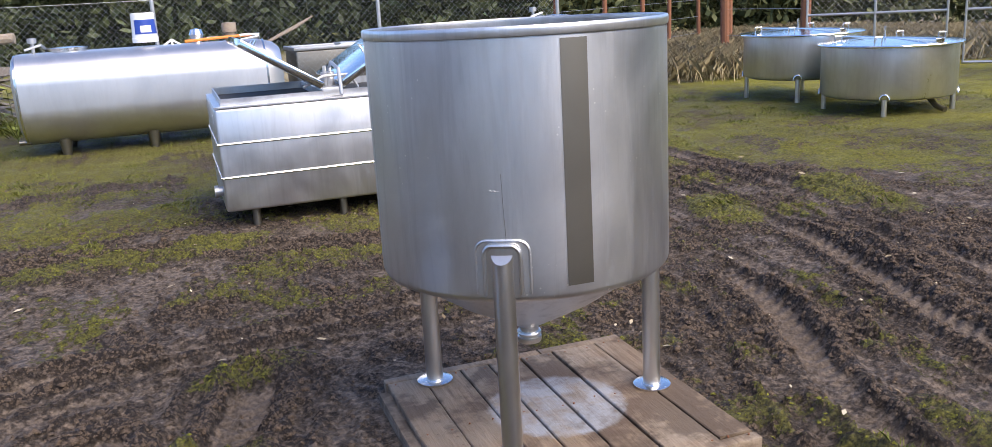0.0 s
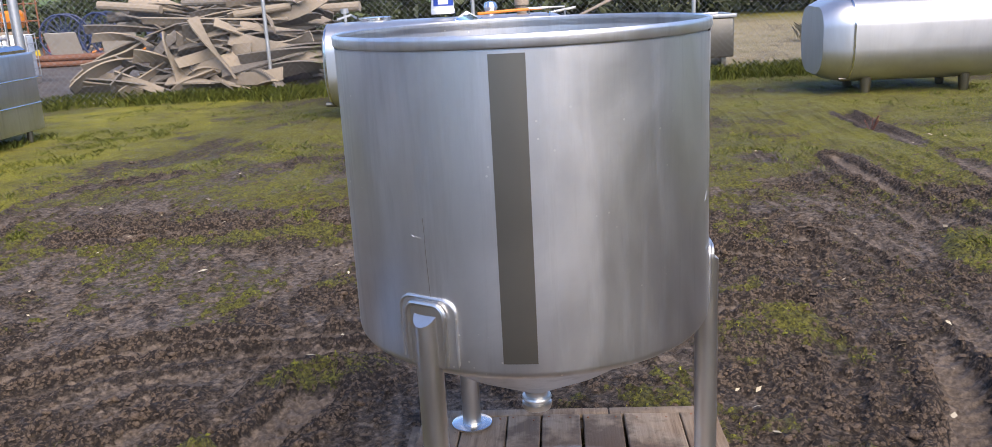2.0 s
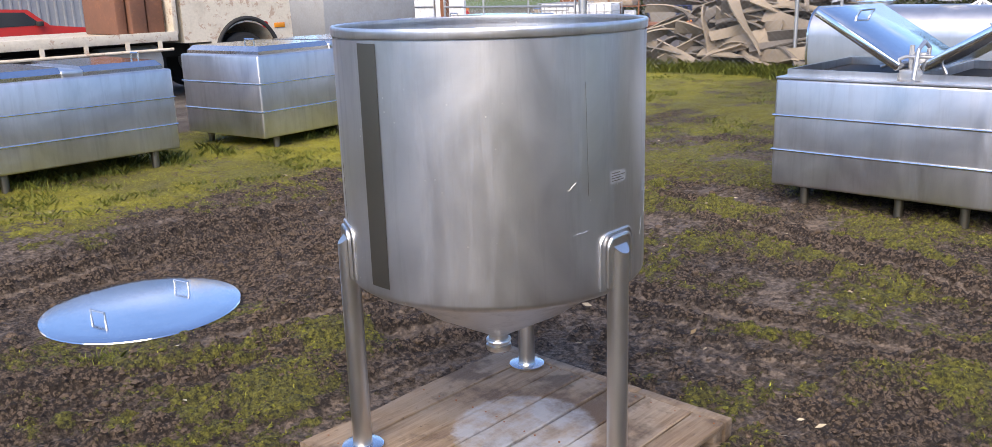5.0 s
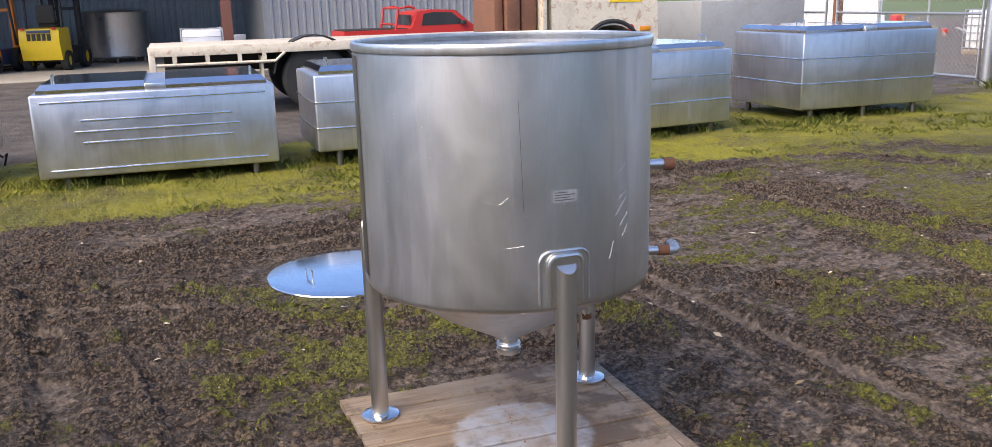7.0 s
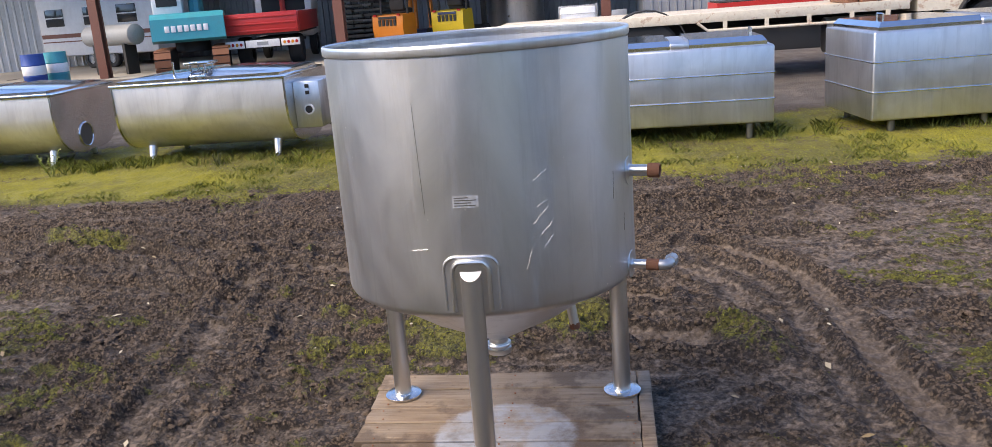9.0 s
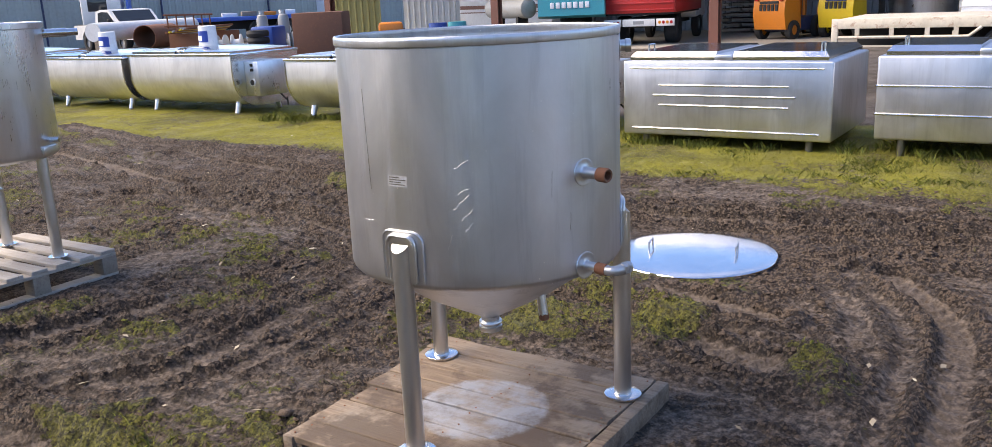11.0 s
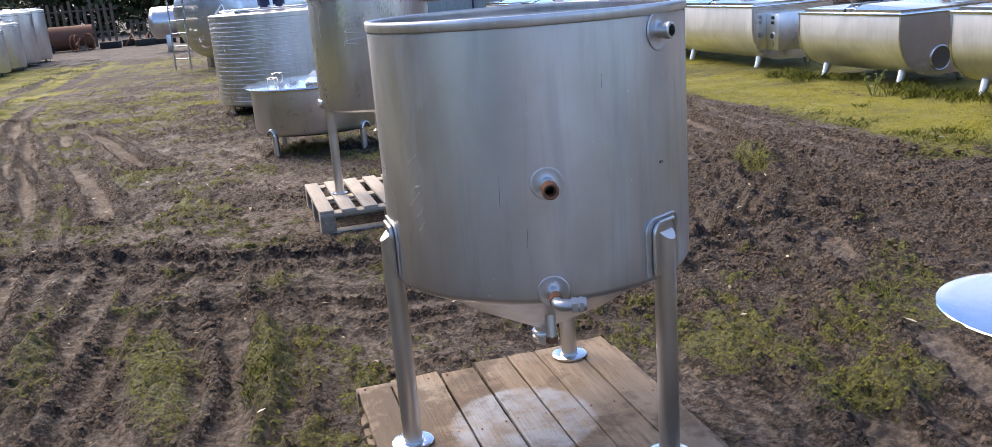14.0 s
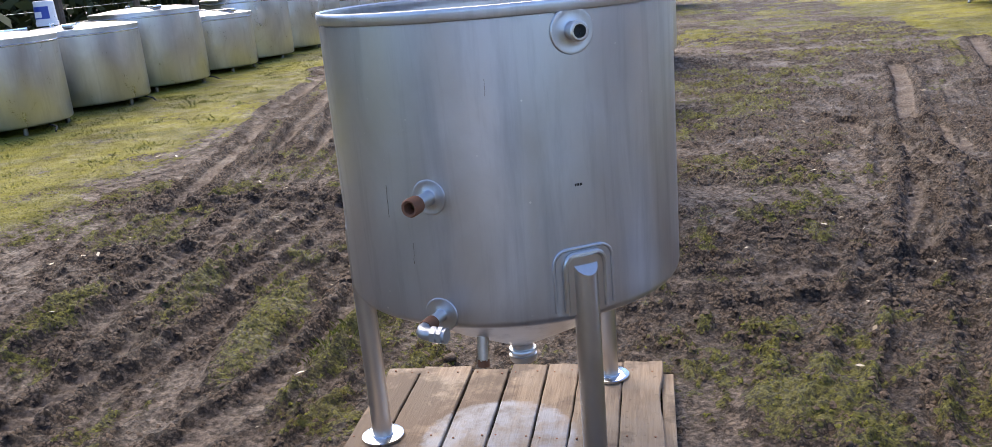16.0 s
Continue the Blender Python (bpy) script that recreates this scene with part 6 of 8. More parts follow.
def old_machine(x, y, rz):
    t = thing("old_machine", x, y, 0, rz, "old orange and rusty wheeled machine among scrap", "machine")
    part("body", bx(B(), -1.1, 1.1, -.7, .7, .5, 1.2, .12), M_RUSTBOX, t)
    part("hood", bx(B(), .2, 1.2, -.6, .6, 1.15, 1.75, .15), M_ORANGE, t)
    part("bucket", lathe(B(), [(0, 1.0), (.3, 1.0), (.42, 1.2), (.4, 1.5), (.3, 1.62), (.28, 1.5), (0, 1.1)], 20, 1.8, 0), M_ORANGE, t)
    part("arm", bx(B(), -.2, 0, -.1, .1, 1.1, 3.2, .03, 2, Matrix.Rotation(radians(-14), 4, "Y")), M_ORANGE, t)
    for xx in (-.8, .8):
        for yy in (-.75, .75):
            part("wheel", cy(B(), (xx, yy - .12, .42), (xx, yy + .12, .42), .42, None, 22), M_DARK, t)


old_machine(-20.5, 28, 15)
t = thing("steel_rack", -17.8, 25.5, 0, 8, "open steel rack with scrap on it", "rack")
bm = B()
for x in (-1.2, 0, 1.2):
    for y in (0, .9):
        cy(bm, (x, y, 0), (x, y, 1.9), .03, None, 8)
for z in (.7, 1.25, 1.8):
    for y in (0, .9):
        cy(bm, (-1.25, y, z), (1.25, y, z), .025, None, 8)
part("frame", bm, M_RUST, t)
part("rack_load", bx(B(), -1, .9, .1, .8, .72, .95, .05), M_OLDWOOD, t)
rs = random.Random(9)
cols = [M_PLASTICBLUE, M_RED, M_YELLOW, M_WHITE, M_OLDWOOD, M_PIPEGREY, M_ORANGE, M_RUST]
for k in range(46):
    x, y = rs.uniform(-30, -14), rs.uniform(23, 29)
    w, d, h = rs.uniform(.2, .7), rs.uniform(.2, .5), rs.uniform(.15, .6)
    kind = rs.random()
    if kind < .4:
        bm = bx(B(), -w / 2, w / 2, -d / 2, d / 2, 0, h, .03)
        nm, lb = "scrap_crate", "small crate lying among the scrap"
    elif kind < .7:
        bm = lathe(B(), [(0, 0), (w * .4, 0), (w * .42, h * .5), (w * .4, h), (0, h + .02)], 16)
        nm, lb = "scrap_drum", "small coloured drum among the scrap"
    else:
        bm = cy(B(), (-w, 0, .06), (w, d, h * .6), .04, None, 8)
        nm, lb = "scrap_bar", "bent bar lying among the scrap"
    solo(nm, bm, cols[rs.randrange(8)], lb, "scrap", "scrap beyond the fence", m=pose(x, y, 0, 0, 0, rs.uniform(0, 180)))


def ibc(x, y, rz):
    t = thing("caged_liquid_tote", x, y, 0, rz, "white plastic liquid tote in a wire cage", "tote")
    part("bottle", bx(B(), -.55, .55, -.45, .45, .15, 1.05, .06), M_WHITE, t)
    for k in range(6):
        z = .16 + k * .18
        bm = B()
        pipe(bm, [(-.58, -.48, z), (.58, -.48, z), (.58, .48, z), (-.58, .48, z)], .012, 6, True)
        part("cage_hoop", bm, M_ZINC, t)
    for k in range(7):
        u = -.58 + k * 1.16 / 6
        for yy in (-.48, .48):
            part("cage_bar", cy(B(), (u, yy, .1), (u, yy, 1.08), .012, None, 6), M_ZINC, t)
    part("base", bx(B(), -.58, .58, -.48, .48, 0, .13, .01), M_OLDWOOD, t)


ibc(-11.8, 16.5, 20)
ibc(-13.5, 17.5, 5)
ibc(-20.8, 6.0 - 6.3, 0)
solo("blue_plastic_sheet", bx(B(), -.5, .5, -.1, .1, 0, .12, .05), M_PLASTICBLUE, "bright blue plastic bundle on the ground", "plastic", m=pose(-8.3, 14.4, 0, 0, 0, 8))
# planks along the fence by the heap
t = thing("plank_stack", -8.1, 13.6, 0, 3, "low stack of pale weathered planks", "planks")
for k in range(3):
    part("plank", bx(B(), -.1 + .25 * k, 2.6 + .1 * k, .1 * k, .1 * k + .2, .1 * k, .1 * k + .09, .01), M_BELT2, t)

# ---- sheds ----
def ribbed(x0, x1, z0, z1, pitch=.22, d=.035):
    """Ribbed sheeting in the x-z plane, facing -y, one body with thickness."""
    bm = B()
    us, x, k = [], x0, 0
    while x < x1 - 1e-3:
        us += [(x, 0), (x + pitch * .62, 0), (x + pitch * .72, -d), (x + pitch * .9, -d)]
        x += pitch
    us.append((x1, 0))
    us = [(min(u, x1), v) for u, v in us]
    a = [(bm.verts.new((u, v, z0)), bm.verts.new((u, v, z1))) for u, v in us]
    b = [(bm.verts.new((u, .06, z0)), bm.verts.new((u, .06, z1))) for u, _ in (us[0], us[-1])]
    for p, q in zip(a, a[1:]):
        bm.faces.new((p[0], q[0], q[1], p[1]))
    bm.faces.new((b[0][0], b[0][1], b[1][1], b[1][0]))
    bm.faces.new((a[0][0], a[0][1], b[0][1], b[0][0]))
    bm.faces.new((a[-1][0], b[1][0], b[1][1], a[-1][1]))
    return bm


shed = thing("steel_shed", -23, 1.5, 0, 90, "big open-fronted grey ribbed steel shed with concrete apron", "shed")
# local x runs north, local -y faces the yard
part("front_wall", ribbed(0, 9.5, 0, 4.6), M_SHED, shed, smooth=False)
part("end_wall", ribbed(0, 7.0, 0, 4.6), M_SHED, shed, smooth=False).matrix_local = pose(0, .06, 0, 0, 0, 90)
part("back_wall", ribbed(-26, 9.5, 0, 4.6), M_SHED, shed, smooth=False).matrix_local = pose(0, 7.0, 0)
bm = B()
bx(bm, -26, 10, -1.6, 7.4, 4.62, 4.78, .01)
part("roof", bm, M_SHED, shed)
for x, y in ((-8.2, -1.95), (-15.15, -1.96), (-1.1, -1.0), (-22.1, -1.96)):
    bm = bx(B(), x - .13, x + .13, y - .02, y + .02, 0, 4.6)
    bx(bm, x - .13, x + .13, y - .2, y - .17, 0, 4.6)
    bx(bm, x - .012, x + .012, y - .17, y - .02, 0, 4.6)
    bx(bm, x - .13, x + .13, y + .02, y + .05, 0, 4.6)
    part("column", bm, M_COLUMN, shed, "dark red steel column")
part("concrete_apron", bx(B(), -26, 9.4, -2.7, 7.0, -.05, .012), M_CONCRETE, shed)

long_shed = thing("long_low_shed", -30, -37, 0, 152, "long grey-green metal shed with a low roof", "shed")
part("wall", ribbed(-26, 14, 0, 3.4, .35, .02), M_SHED_GREEN, long_shed, smooth=False)
part("roof", bx(B(), -26.5, 14.5, -.7, 8, 3.4, 3.6, .02), M_SHED_WHITE, long_shed)
for x in (-20, -14, -8.5, -3, 2.5, 8):
    part("downpipe", cy(B(), (x, -.1, 0), (x, -.1, 3.4), .05, None, 8), M_NAVY, long_shed)
for x in (-18, -15.5):
    part("window", bx(B(), x - .45, x + .45, -.05, 0.02, 1.4, 2.0, .01), M_GLASS, long_shed)
part("door_frame", bx(B(), 5.2, 6.1, -.06, .02, 0, 2.05, .01), M_SHED_WHITE, long_shed)
solo("mustard_sheet_wall", ribbed(0, 2.2, 0, 3.2, .25, .04), M_OLIVE, "mustard yellow ribbed metal sheet wall", "wall", m=pose(-24.5, -24.2, 0, 0, 0, 128), smooth=False)
solo("white_sheet_wall", ribbed(0, 4.0, 0, 3.0, .25, .03), M_SHED_WHITE, "white ribbed metal sheet wall", "wall", m=pose(-27.5, -22.6, 0, 0, 0, 115), smooth=False)
solo("pale_blue_wall", ribbed(0, 5.6, 0, 3.0, .25, .03), M_SHED_WHITE, "pale ribbed metal wall behind the gate", "wall", m=pose(-22.5, 16.0, 0, 0, 0, 12), smooth=False)

# ---- vehicles ----
def tyre(parent, x, y, z, r, w, rim=M_PIPEGREY, name="wheel"):
    bm = B()
    prof = [(r * .56, -w / 2), (r * .9, -w / 2), (r, -w * .36), (r, w * .36), (r * .9, w / 2), (r * .56, w / 2)]
    lathe(bm, prof, 32, close=True)
    m = Matrix.Translation((x, y, z)) @ Matrix.Rotation(radians(90), 4, "X")
    bmesh.ops.transform(bm, matrix=m, verts=bm.verts)
    wl_ = part(name, bm, M_DARK, parent)
    bm = lathe(B(), [(0, -w * .2), (r * .25, -w * .25), (r * .3, -w * .1), (r * .55, -w * .16), (r * .58, -w * .45), (r * .58, w * .45), (r * .55, w * .16), (r * .3, w * .1), (r * .25, w * .25), (0, w * .2)], 24)
    bmesh.ops.transform(bm, matrix=m, verts=bm.verts)
    part("rim", bm, rim, wl_)
    return wl_


def flatbed_truck():
    """Local x: towards the cab; local -y: the side that faces the yard."""
    t = thing("flatbed_truck", -10.9, -1.35, 0, 90, "cream flatbed scrap truck with rusty load behind its cab", "truck")
    L = 6.1
    part("deck", bx(B(), 0, L, 0, 2.3, .93, 1.02, .01), M_CREAM, t)
    bm = bx(B(), 0, L, -.015, .0, .90, 1.04, .006)
    part("side_rave", bm, M_CREAM, t)
    bm = pipe(B(), [(.1, -.02, .78), (1.75, -.02, .78), (1.9, -.02, .9)], .022, 8)
    pipe(bm, [(3.1, -.02, .9), (3.25, -.02, .78), (L - .1, -.02, .78)], .022, 8)
    part("rope_rail", bm, M_CREAM, t)
    for x in (.35, .8, 1.25, 1.6, 3.5, 4.1, 4.7, 5.3, 5.8):
        part("rail_stay", bx(B(), x - .03, x + .03, -.025, .0, .77, .91), M_CREAM, t)
    part("rear_stay", bx(B(), 0, .09, -.02, .05, .45, 1.0, .01), M_CREAM, t)
    part("chassis", bx(B(), .2, L + 2, .75, .95, .62, .9), M_DARK, t)
    part("chassis", bx(B(), .2, L + 2, 1.35, 1.55, .62, .9), M_DARK, t)
    part("tool_box", bx(B(), 3.6, 4.9, .1, .6, .42, .8, .02), M_DARK, t)
    part("fuel_tank", cy(B(), (5.0, .4, .58), (5.9, .4, .58), .26, None, 20), M_PIPEGREY, t)
    for x in (2.35,):
        for y in (.2, 2.1):
            tyre(t, x, y, .5, .5, .28)
        bm = B()
        pts = arc((x, 0, .5), .62, 8, 172, 12, "xz")
        for a, b in zip(pts, pts[1:]):
            v = [bm.verts.new((a[0], .0, a[2])), bm.verts.new((b[0], .0, b[2])), bm.verts.new((b[0], .42, b[2])), bm.verts.new((a[0], .42, a[2]))]
            bm.faces.new(v)
        bmesh.ops.remove_doubles(bm, verts=bm.verts, dist=.0005)
        bmesh.ops.solidify(bm, geom=bm.faces[:], thickness=.02)
        part("mudguard", bm, M_DARK, t)
    part("mudflap", bx(B(), 1.55, 1.58, .02, .4, .3, .85), M_CREAM, t)
    # headboard and rusty load
    part("headboard", bx(B(), L - .05, L + .03, .0, 2.3, 1.0, 2.2, .01), M_CREAM, t)
    for x0, x1, y0, y1, h in ((5.28, 5.44, .2, 1.3, .9), (5.46, 5.7, .1, 1.7, 1.1), (5.73, 6.0, .15, 1.9, 1.0)):
        part("rusty_load", bx(B(), x0, x1, y0, y1, 1.02, 1.02 + h, .03), M_RUSTBOX, t, "rusty steel box")
    # cab
    c0 = L + .12
    out = [(c0, .85), (c0, 2.5), (c0 + 1.45, 2.5), (c0 + 1.85, 1.75), (c0 + 1.95, 1.5), (c0 + 1.98, .62), (c0 + 1.65, .62)]
    out += [(c0 + 1.1 + .55 * math.cos(radians(a)), .62 + .5 * math.sin(radians(a))) for a in range(10, 171, 20)]
    out += [(c0 + .5, .62), (c0 + .45, .85)]
    cab = part("cab", extr(B(), out, .03, 2.2, "y"), M_CREAM, t)
    part("side_window", extr(B(), [(c0 + .75, 1.6), (c0 + .75, 2.3), (c0 + 1.4, 2.3), (c0 + 1.7, 1.6)], .02, .03, "y"), M_GLASS, cab)
    part("windscreen", bx(B(), c0 + 1.66, c0 + 1.7, .2, 2.0, 1.62, 2.35), M_GLASS, cab)
    part("arch_trim", pipe(B(), [(p[0], .025, p[2]) for p in arc((c0 + 1.1, 0, .62), .56, 5, 175, 16, "xz")], .035, 8), M_DARK, cab, "black wheel arch trim")
    part("side_lamp", bx(B(), c0 + 1.62, c0 + 1.82, .015, .03, 1.0, 1.08, .006), M_LAMP_AMBER, cab)
    part("round_badge", cy(B(), (c0 + 1.45, .03, 1.06), (c0 + 1.45, .02, 1.06), .055, None, 20), M_LAMP_RED, cab)
    part("step", bx(B(), c0 + .1, c0 + .45, .05, .4, .5, .58), M_DARK, t)
    for y in (.25, 2.0):
        tyre(t, c0 + 1.1, y, .48, .48, .26)
    # door lettering
    for txt, z, s, mt in (("SCRAP METAL", 1.58, .13, M_NAVY),):
        cu = bpy.data.curves.new("lettering", "FONT")
        cu.body, cu.size, cu.extrude, cu.align_x = txt, s, .003, "CENTER"
        tmp = bpy.data.objects.new("lettering_source", cu)
        me = bpy.data.meshes.new_from_object(tmp)
        bpy.data.objects.remove(tmp)
        me.materials.append(mt)
        ob = new("lettering", me)
        ob.parent = cab
        ob.matrix_local = pose(c0 + 1.35, .024, z, 90, 0, 0)
    part("lettering_bar", bx(B(), c0 + 1.05, c0 + 1.65, .02, .03, 1.48, 1.53), M_YELLOW, cab, "yellow line of writing")
    return t


flatbed_truck()


def ute(x, y, rz, mat, label, sport=True):
    """Small pickup: local x forward, local -y the near side."""
    t = thing("pickup", x, y, 0, rz, label, "pickup")
    out = [(-2.35, .45), (-2.35, 1.0), (-.55, 1.02), (-.5, 1.06), (-.35, 1.5), (.05, 1.56), (.7, 1.53), (1.2, 1.1), (2.2, .98), (2.35, .8), (2.35, .45)]
    out += [(1.45 + .4 * math.cos(radians(a)), .42 + .38 * math.sin(radians(a))) for a in range(5, 176, 17)]
    out += [(-1.35 + .4 * math.cos(radians(a)), .42 + .38 * math.sin(radians(a))) for a in range(5, 176, 17)]
    body = part("body", extr(B(), out, 0, 1.7, "y"), mat, t)
    part("tray_floor", bx(B(), -2.3, -.6, .1, 1.6, 1.0, 1.03), M_DARK, t)
    for s in (-.008, 1.692):
        part("side_window", extr(B(), [(-.25, 1.1), (-.18, 1.44), (.1, 1.48), (.62, 1.46), (1.0, 1.12)], s, s + .016, "y"), M_GLASS, body)
    part("rear_window", bx(B(), -.5, -.46, .25, 1.45, 1.12, 1.42), M_GLASS, body)
    part("windscreen", extr(B(), [(.74, 1.5), (1.16, 1.13), (1.2, 1.13), (.78, 1.51)], .12, 1.58, "y"), M_GLASS, body)
    if sport:
        bm = B()
        for q in (.08, 1.62):
            pipe(bm, [(-.95, q, 1.0), (-.85, q, 1.6), (-.55, q, 1.66), (-.4, q, 1.6)], .035, 8)
        pipe(bm, [(-.85, .08, 1.62), (-.85, 1.62, 1.62)], .035, 8)
        pipe(bm, [(-.92, .08, 1.15), (-.92, 1.62, 1.15)], .03, 8)
        part("roll_bar", bm, mat, t)
    part("mirror", bx(B(), .85, .98, -.18, -.02, 1.1, 1.22, .02), M_DARK, t)
    part("head_lamp", bx(B(), 2.3, 2.36, .1, .4, .72, .86, .01), M_GLASS, t)
    part("head_lamp", bx(B(), 2.3, 2.36, 1.3, 1.6, .72, .86, .01), M_GLASS, t)
    part("grille", bx(B(), 2.34, 2.37, .45, 1.25, .66, .88, .01), M_PIPEGREY, t)
    part("bumper", bx(B(), 2.3, 2.44, .05, 1.65, .42, .6, .03), mat if not sport else M_DARK, t)
    for xx in (-1.35, 1.45):
        for yy in (.1, 1.6):
            tyre(t, xx, yy, .34, .34, .22)
    return t


ute(-20.2, 5.4, 92, M_RED, "red pickup with a roll bar parked by the shed").scale = (.97, .97, .88)
ute(-20.6, -33.5, -8 + 90, M_TRUCKWHITE, "white pickup parked by the long shed", False).scale = (1.12, 1.12, 1.12)


def forklift(x, y, rz, mat, low, label):
    """Counterweight towards local -x."""
    t = thing("forklift", x, y, 0, rz, label, "forklift", "forklifts in the shed")
    part("chassis", bx(B(), -.6, .9, -.45, .45, .22, .62, .05), low, t)
    cw = [(-.95, .3), (-1.05, .75), (-1.0, 1.12), (-.3, 1.15), (-.2, .3)]
    part("counterweight", extr(B(), cw, -.52, .52, "y"), mat, t)
    bm = B()
    for k in range(5):
        bx(bm, -1.062 + .0, -1.03, -.3 + k * .13, -.22 + k * .13, .82, 1.0)
    part("vent", bm, M_DARK, t)
    part("brand_plate", bx(B(), -1.045, -1.0, -.3, .3, 1.02, 1.09), M_DARK if mat is M_ORANGE else M_NAVY, t)
    part("seat", bx(B(), -.35, .1, -.25, .25, 1.15, 1.3, .05), M_DARK, t)
    part("seat_back", bx(B(), -.45, -.33, -.25, .25, 1.25, 1.75, .05), M_DARK, t)
    bm = B()
    for s in (-.46, .46):
        pipe(bm, [(-.6, s, 1.1), (-.5, s, 2.15), (.6, s, 2.15), (.8, s, .7)], .035, 8)
    for q in (-.45, -.1, .25, .55):
        cy(bm, (q, -.46, 2.15), (q, .46, 2.15), .02, None, 8)
    part("guard", bm, M_DARK, t)
    bm = B()
    for s in (-.36, .36):
        bx(bm, .95, 1.08, s - .05, s + .05, .08, 2.9)
        bx(bm, 1.1, 1.2, s * .7 - .04, s * .7 + .04, .1, 2.7)
    bx(bm, .95, 1.1, -.4, .4, 2.8, 2.9)
    bx(bm, .98, 1.1, -.4, .4, 1.6, 1.68)
    part("mast", bm, M_DARK if mat is M_YELLOW else M_ORANGE, t)
    for s in (-.28, .28):
        part("fork", bx(B(), 1.2, 2.2, s - .06, s + .06, .06, .1), M_DARK, t)
    for xx, r in ((-.6, .27), (.7, .32)):
        for s in (-.5, .5):
            tyre(t, xx, s, r, r, .2, mat)
    for s in (-.4, .4):
        part("rear_lamp", bx(B(), -1.06, -1.03, s - .05, s + .05, 1.1, 1.16), M_LAMP_RED, t)
    return t


forklift(-24.45, -5.7, 162, M_ORANGE, M_NAVY, "orange and navy forklift parked in the shed")
forklift(-25.0, -4.05, 165, M_YELLOW, M_DARK, "yellow forklift parked in the shed")
t = thing("shed_milk_tank", -27.6, -2.6, 0, 0, "upright steel tank standing inside the shed", "milk tank")
part("body", lathe(B(), [(0, .15), (.9, .15), (.95, .2), (.95, 1.45), (.97, 1.5), (.9, 1.54), (0, 1.6)], 56), M_VAT_SIDE, t)
for a in range(0, 360, 72):
    part("leg", cy(B(), (.8 * math.cos(radians(a)), .8 * math.sin(radians(a)), 0), (.8 * math.cos(radians(a)), .8 * math.sin(radians(a)), .18), .04, None, 10), M_LEG, t)
t = thing("timber_stack", -28.6, -9.0, 0, 0, "tall stack of sawn timber with spacers in the shed", "timber")
for k in range(12):
    for j in range(5):
        part("board", bx(B(), -.6, .6 + .1 * ((k * 7 + j) % 3), j * .36, j * .36 + .33, .05 + k * .17, .14 + k * .17, .005), M_OLDWOOD, t)
t = thing("white_plastic_chair", -24.2, .6, 0, -60, "white plastic chair in the shed mouth", "chair")
part("seat", bx(B(), -.25, .25, -.25, .25, .40, .43, .01), M_WHITE, t)
part("backrest", bx(B(), -.25, .25, .23, .27, .43, .85, .02, 2, Matrix.Rotation(radians(-8), 4, "X")), M_WHITE, t)
for x in (-.23, .23):
    for y in (-.23, .23):
        part("leg", bx(B(), x - .02, x + .02, y - .02, y + .02, 0.012, .41), M_WHITE, t)
    part("armrest", bx(B(), x - .03, x + .03, -.25, .25, .62, .65, .01), M_WHITE, t)


def tip_truck():
    t = thing("tip_truck", -21.5, -9.15, 0, 190, "red tipper truck seen from behind under the roof", "truck")
    t.scale = (.86, .86, .92)
    W = 1.2
    # local x forward, away from the yard
    part("tailboard", bx(B(), 0, .08, -W, W, 1.0, 1.62, .015), M_RED, t)
    bm = B()
    for z in (1.1, 1.3, 1.5):
        bx(bm, -.03, 0, -W + .05, W - .05, z - .025, z + .025, .008)
    part("tailboard_rib", bm, M_RED, t)
    for s in (-1, 1):
        part("side_board", bx(B(), .08, 4.4, s * W - .04, s * W + .04, 1.0, 1.6, .015), M_RED, t)
    part("tray_floor", bx(B(), .08, 4.4, -W + .04, W - .04, .94, 1.02), M_DARK, t)
    part("chassis", bx(B(), .3, 6.2, -.45, .45, .55, .85), M_DARK, t)
    for s in (-1, 1):
        part("lamp_bar", bx(B(), -.02, .04, s * .9 - .3, s * .9 + .3, .6, .82, .01), M_TRUCKWHITE, t, "white rear lamp bar")
        for k in range(4):
            part("lamp", cy(B(), (-.03, s * .9 - .2 + k * .13, .71), (-.018, s * .9 - .2 + k * .13, .71), .048, None, 14), (M_LAMP_RED, M_LAMP_AMBER)[k % 2], t)
        tyre(t, 1.4, s * .85, .45, .45, .45)
        tyre(t, 5.3, s * .9, .45, .45, .25)
    part("bumper_plate", bx(B(), -.02, .03, -.55, .55, .6, .82, .01), M_TRUCKWHITE, t)
    part("plate_bar", bx(B(), -.025, -.02, -.18, .18, .66, .76), M_PIPEGREY, t)
    part("cab", bx(B(), 4.6, 6.3, -1.05, 1.05, .7, 2.4, .12), M_TRUCKWHITE, t)
    part("cab_window", bx(B(), 4.59, 4.62, -.8, .8, 1.6, 2.2), M_GLASS, t)
    part("crane", pipe(B(), [(4.45, 0, 1.0), (4.45, 0, 2.4), (3.6, .2, 2.6), (2.4, .4, 2.2)], .1, 8), M_RED, t)


tip_truck()


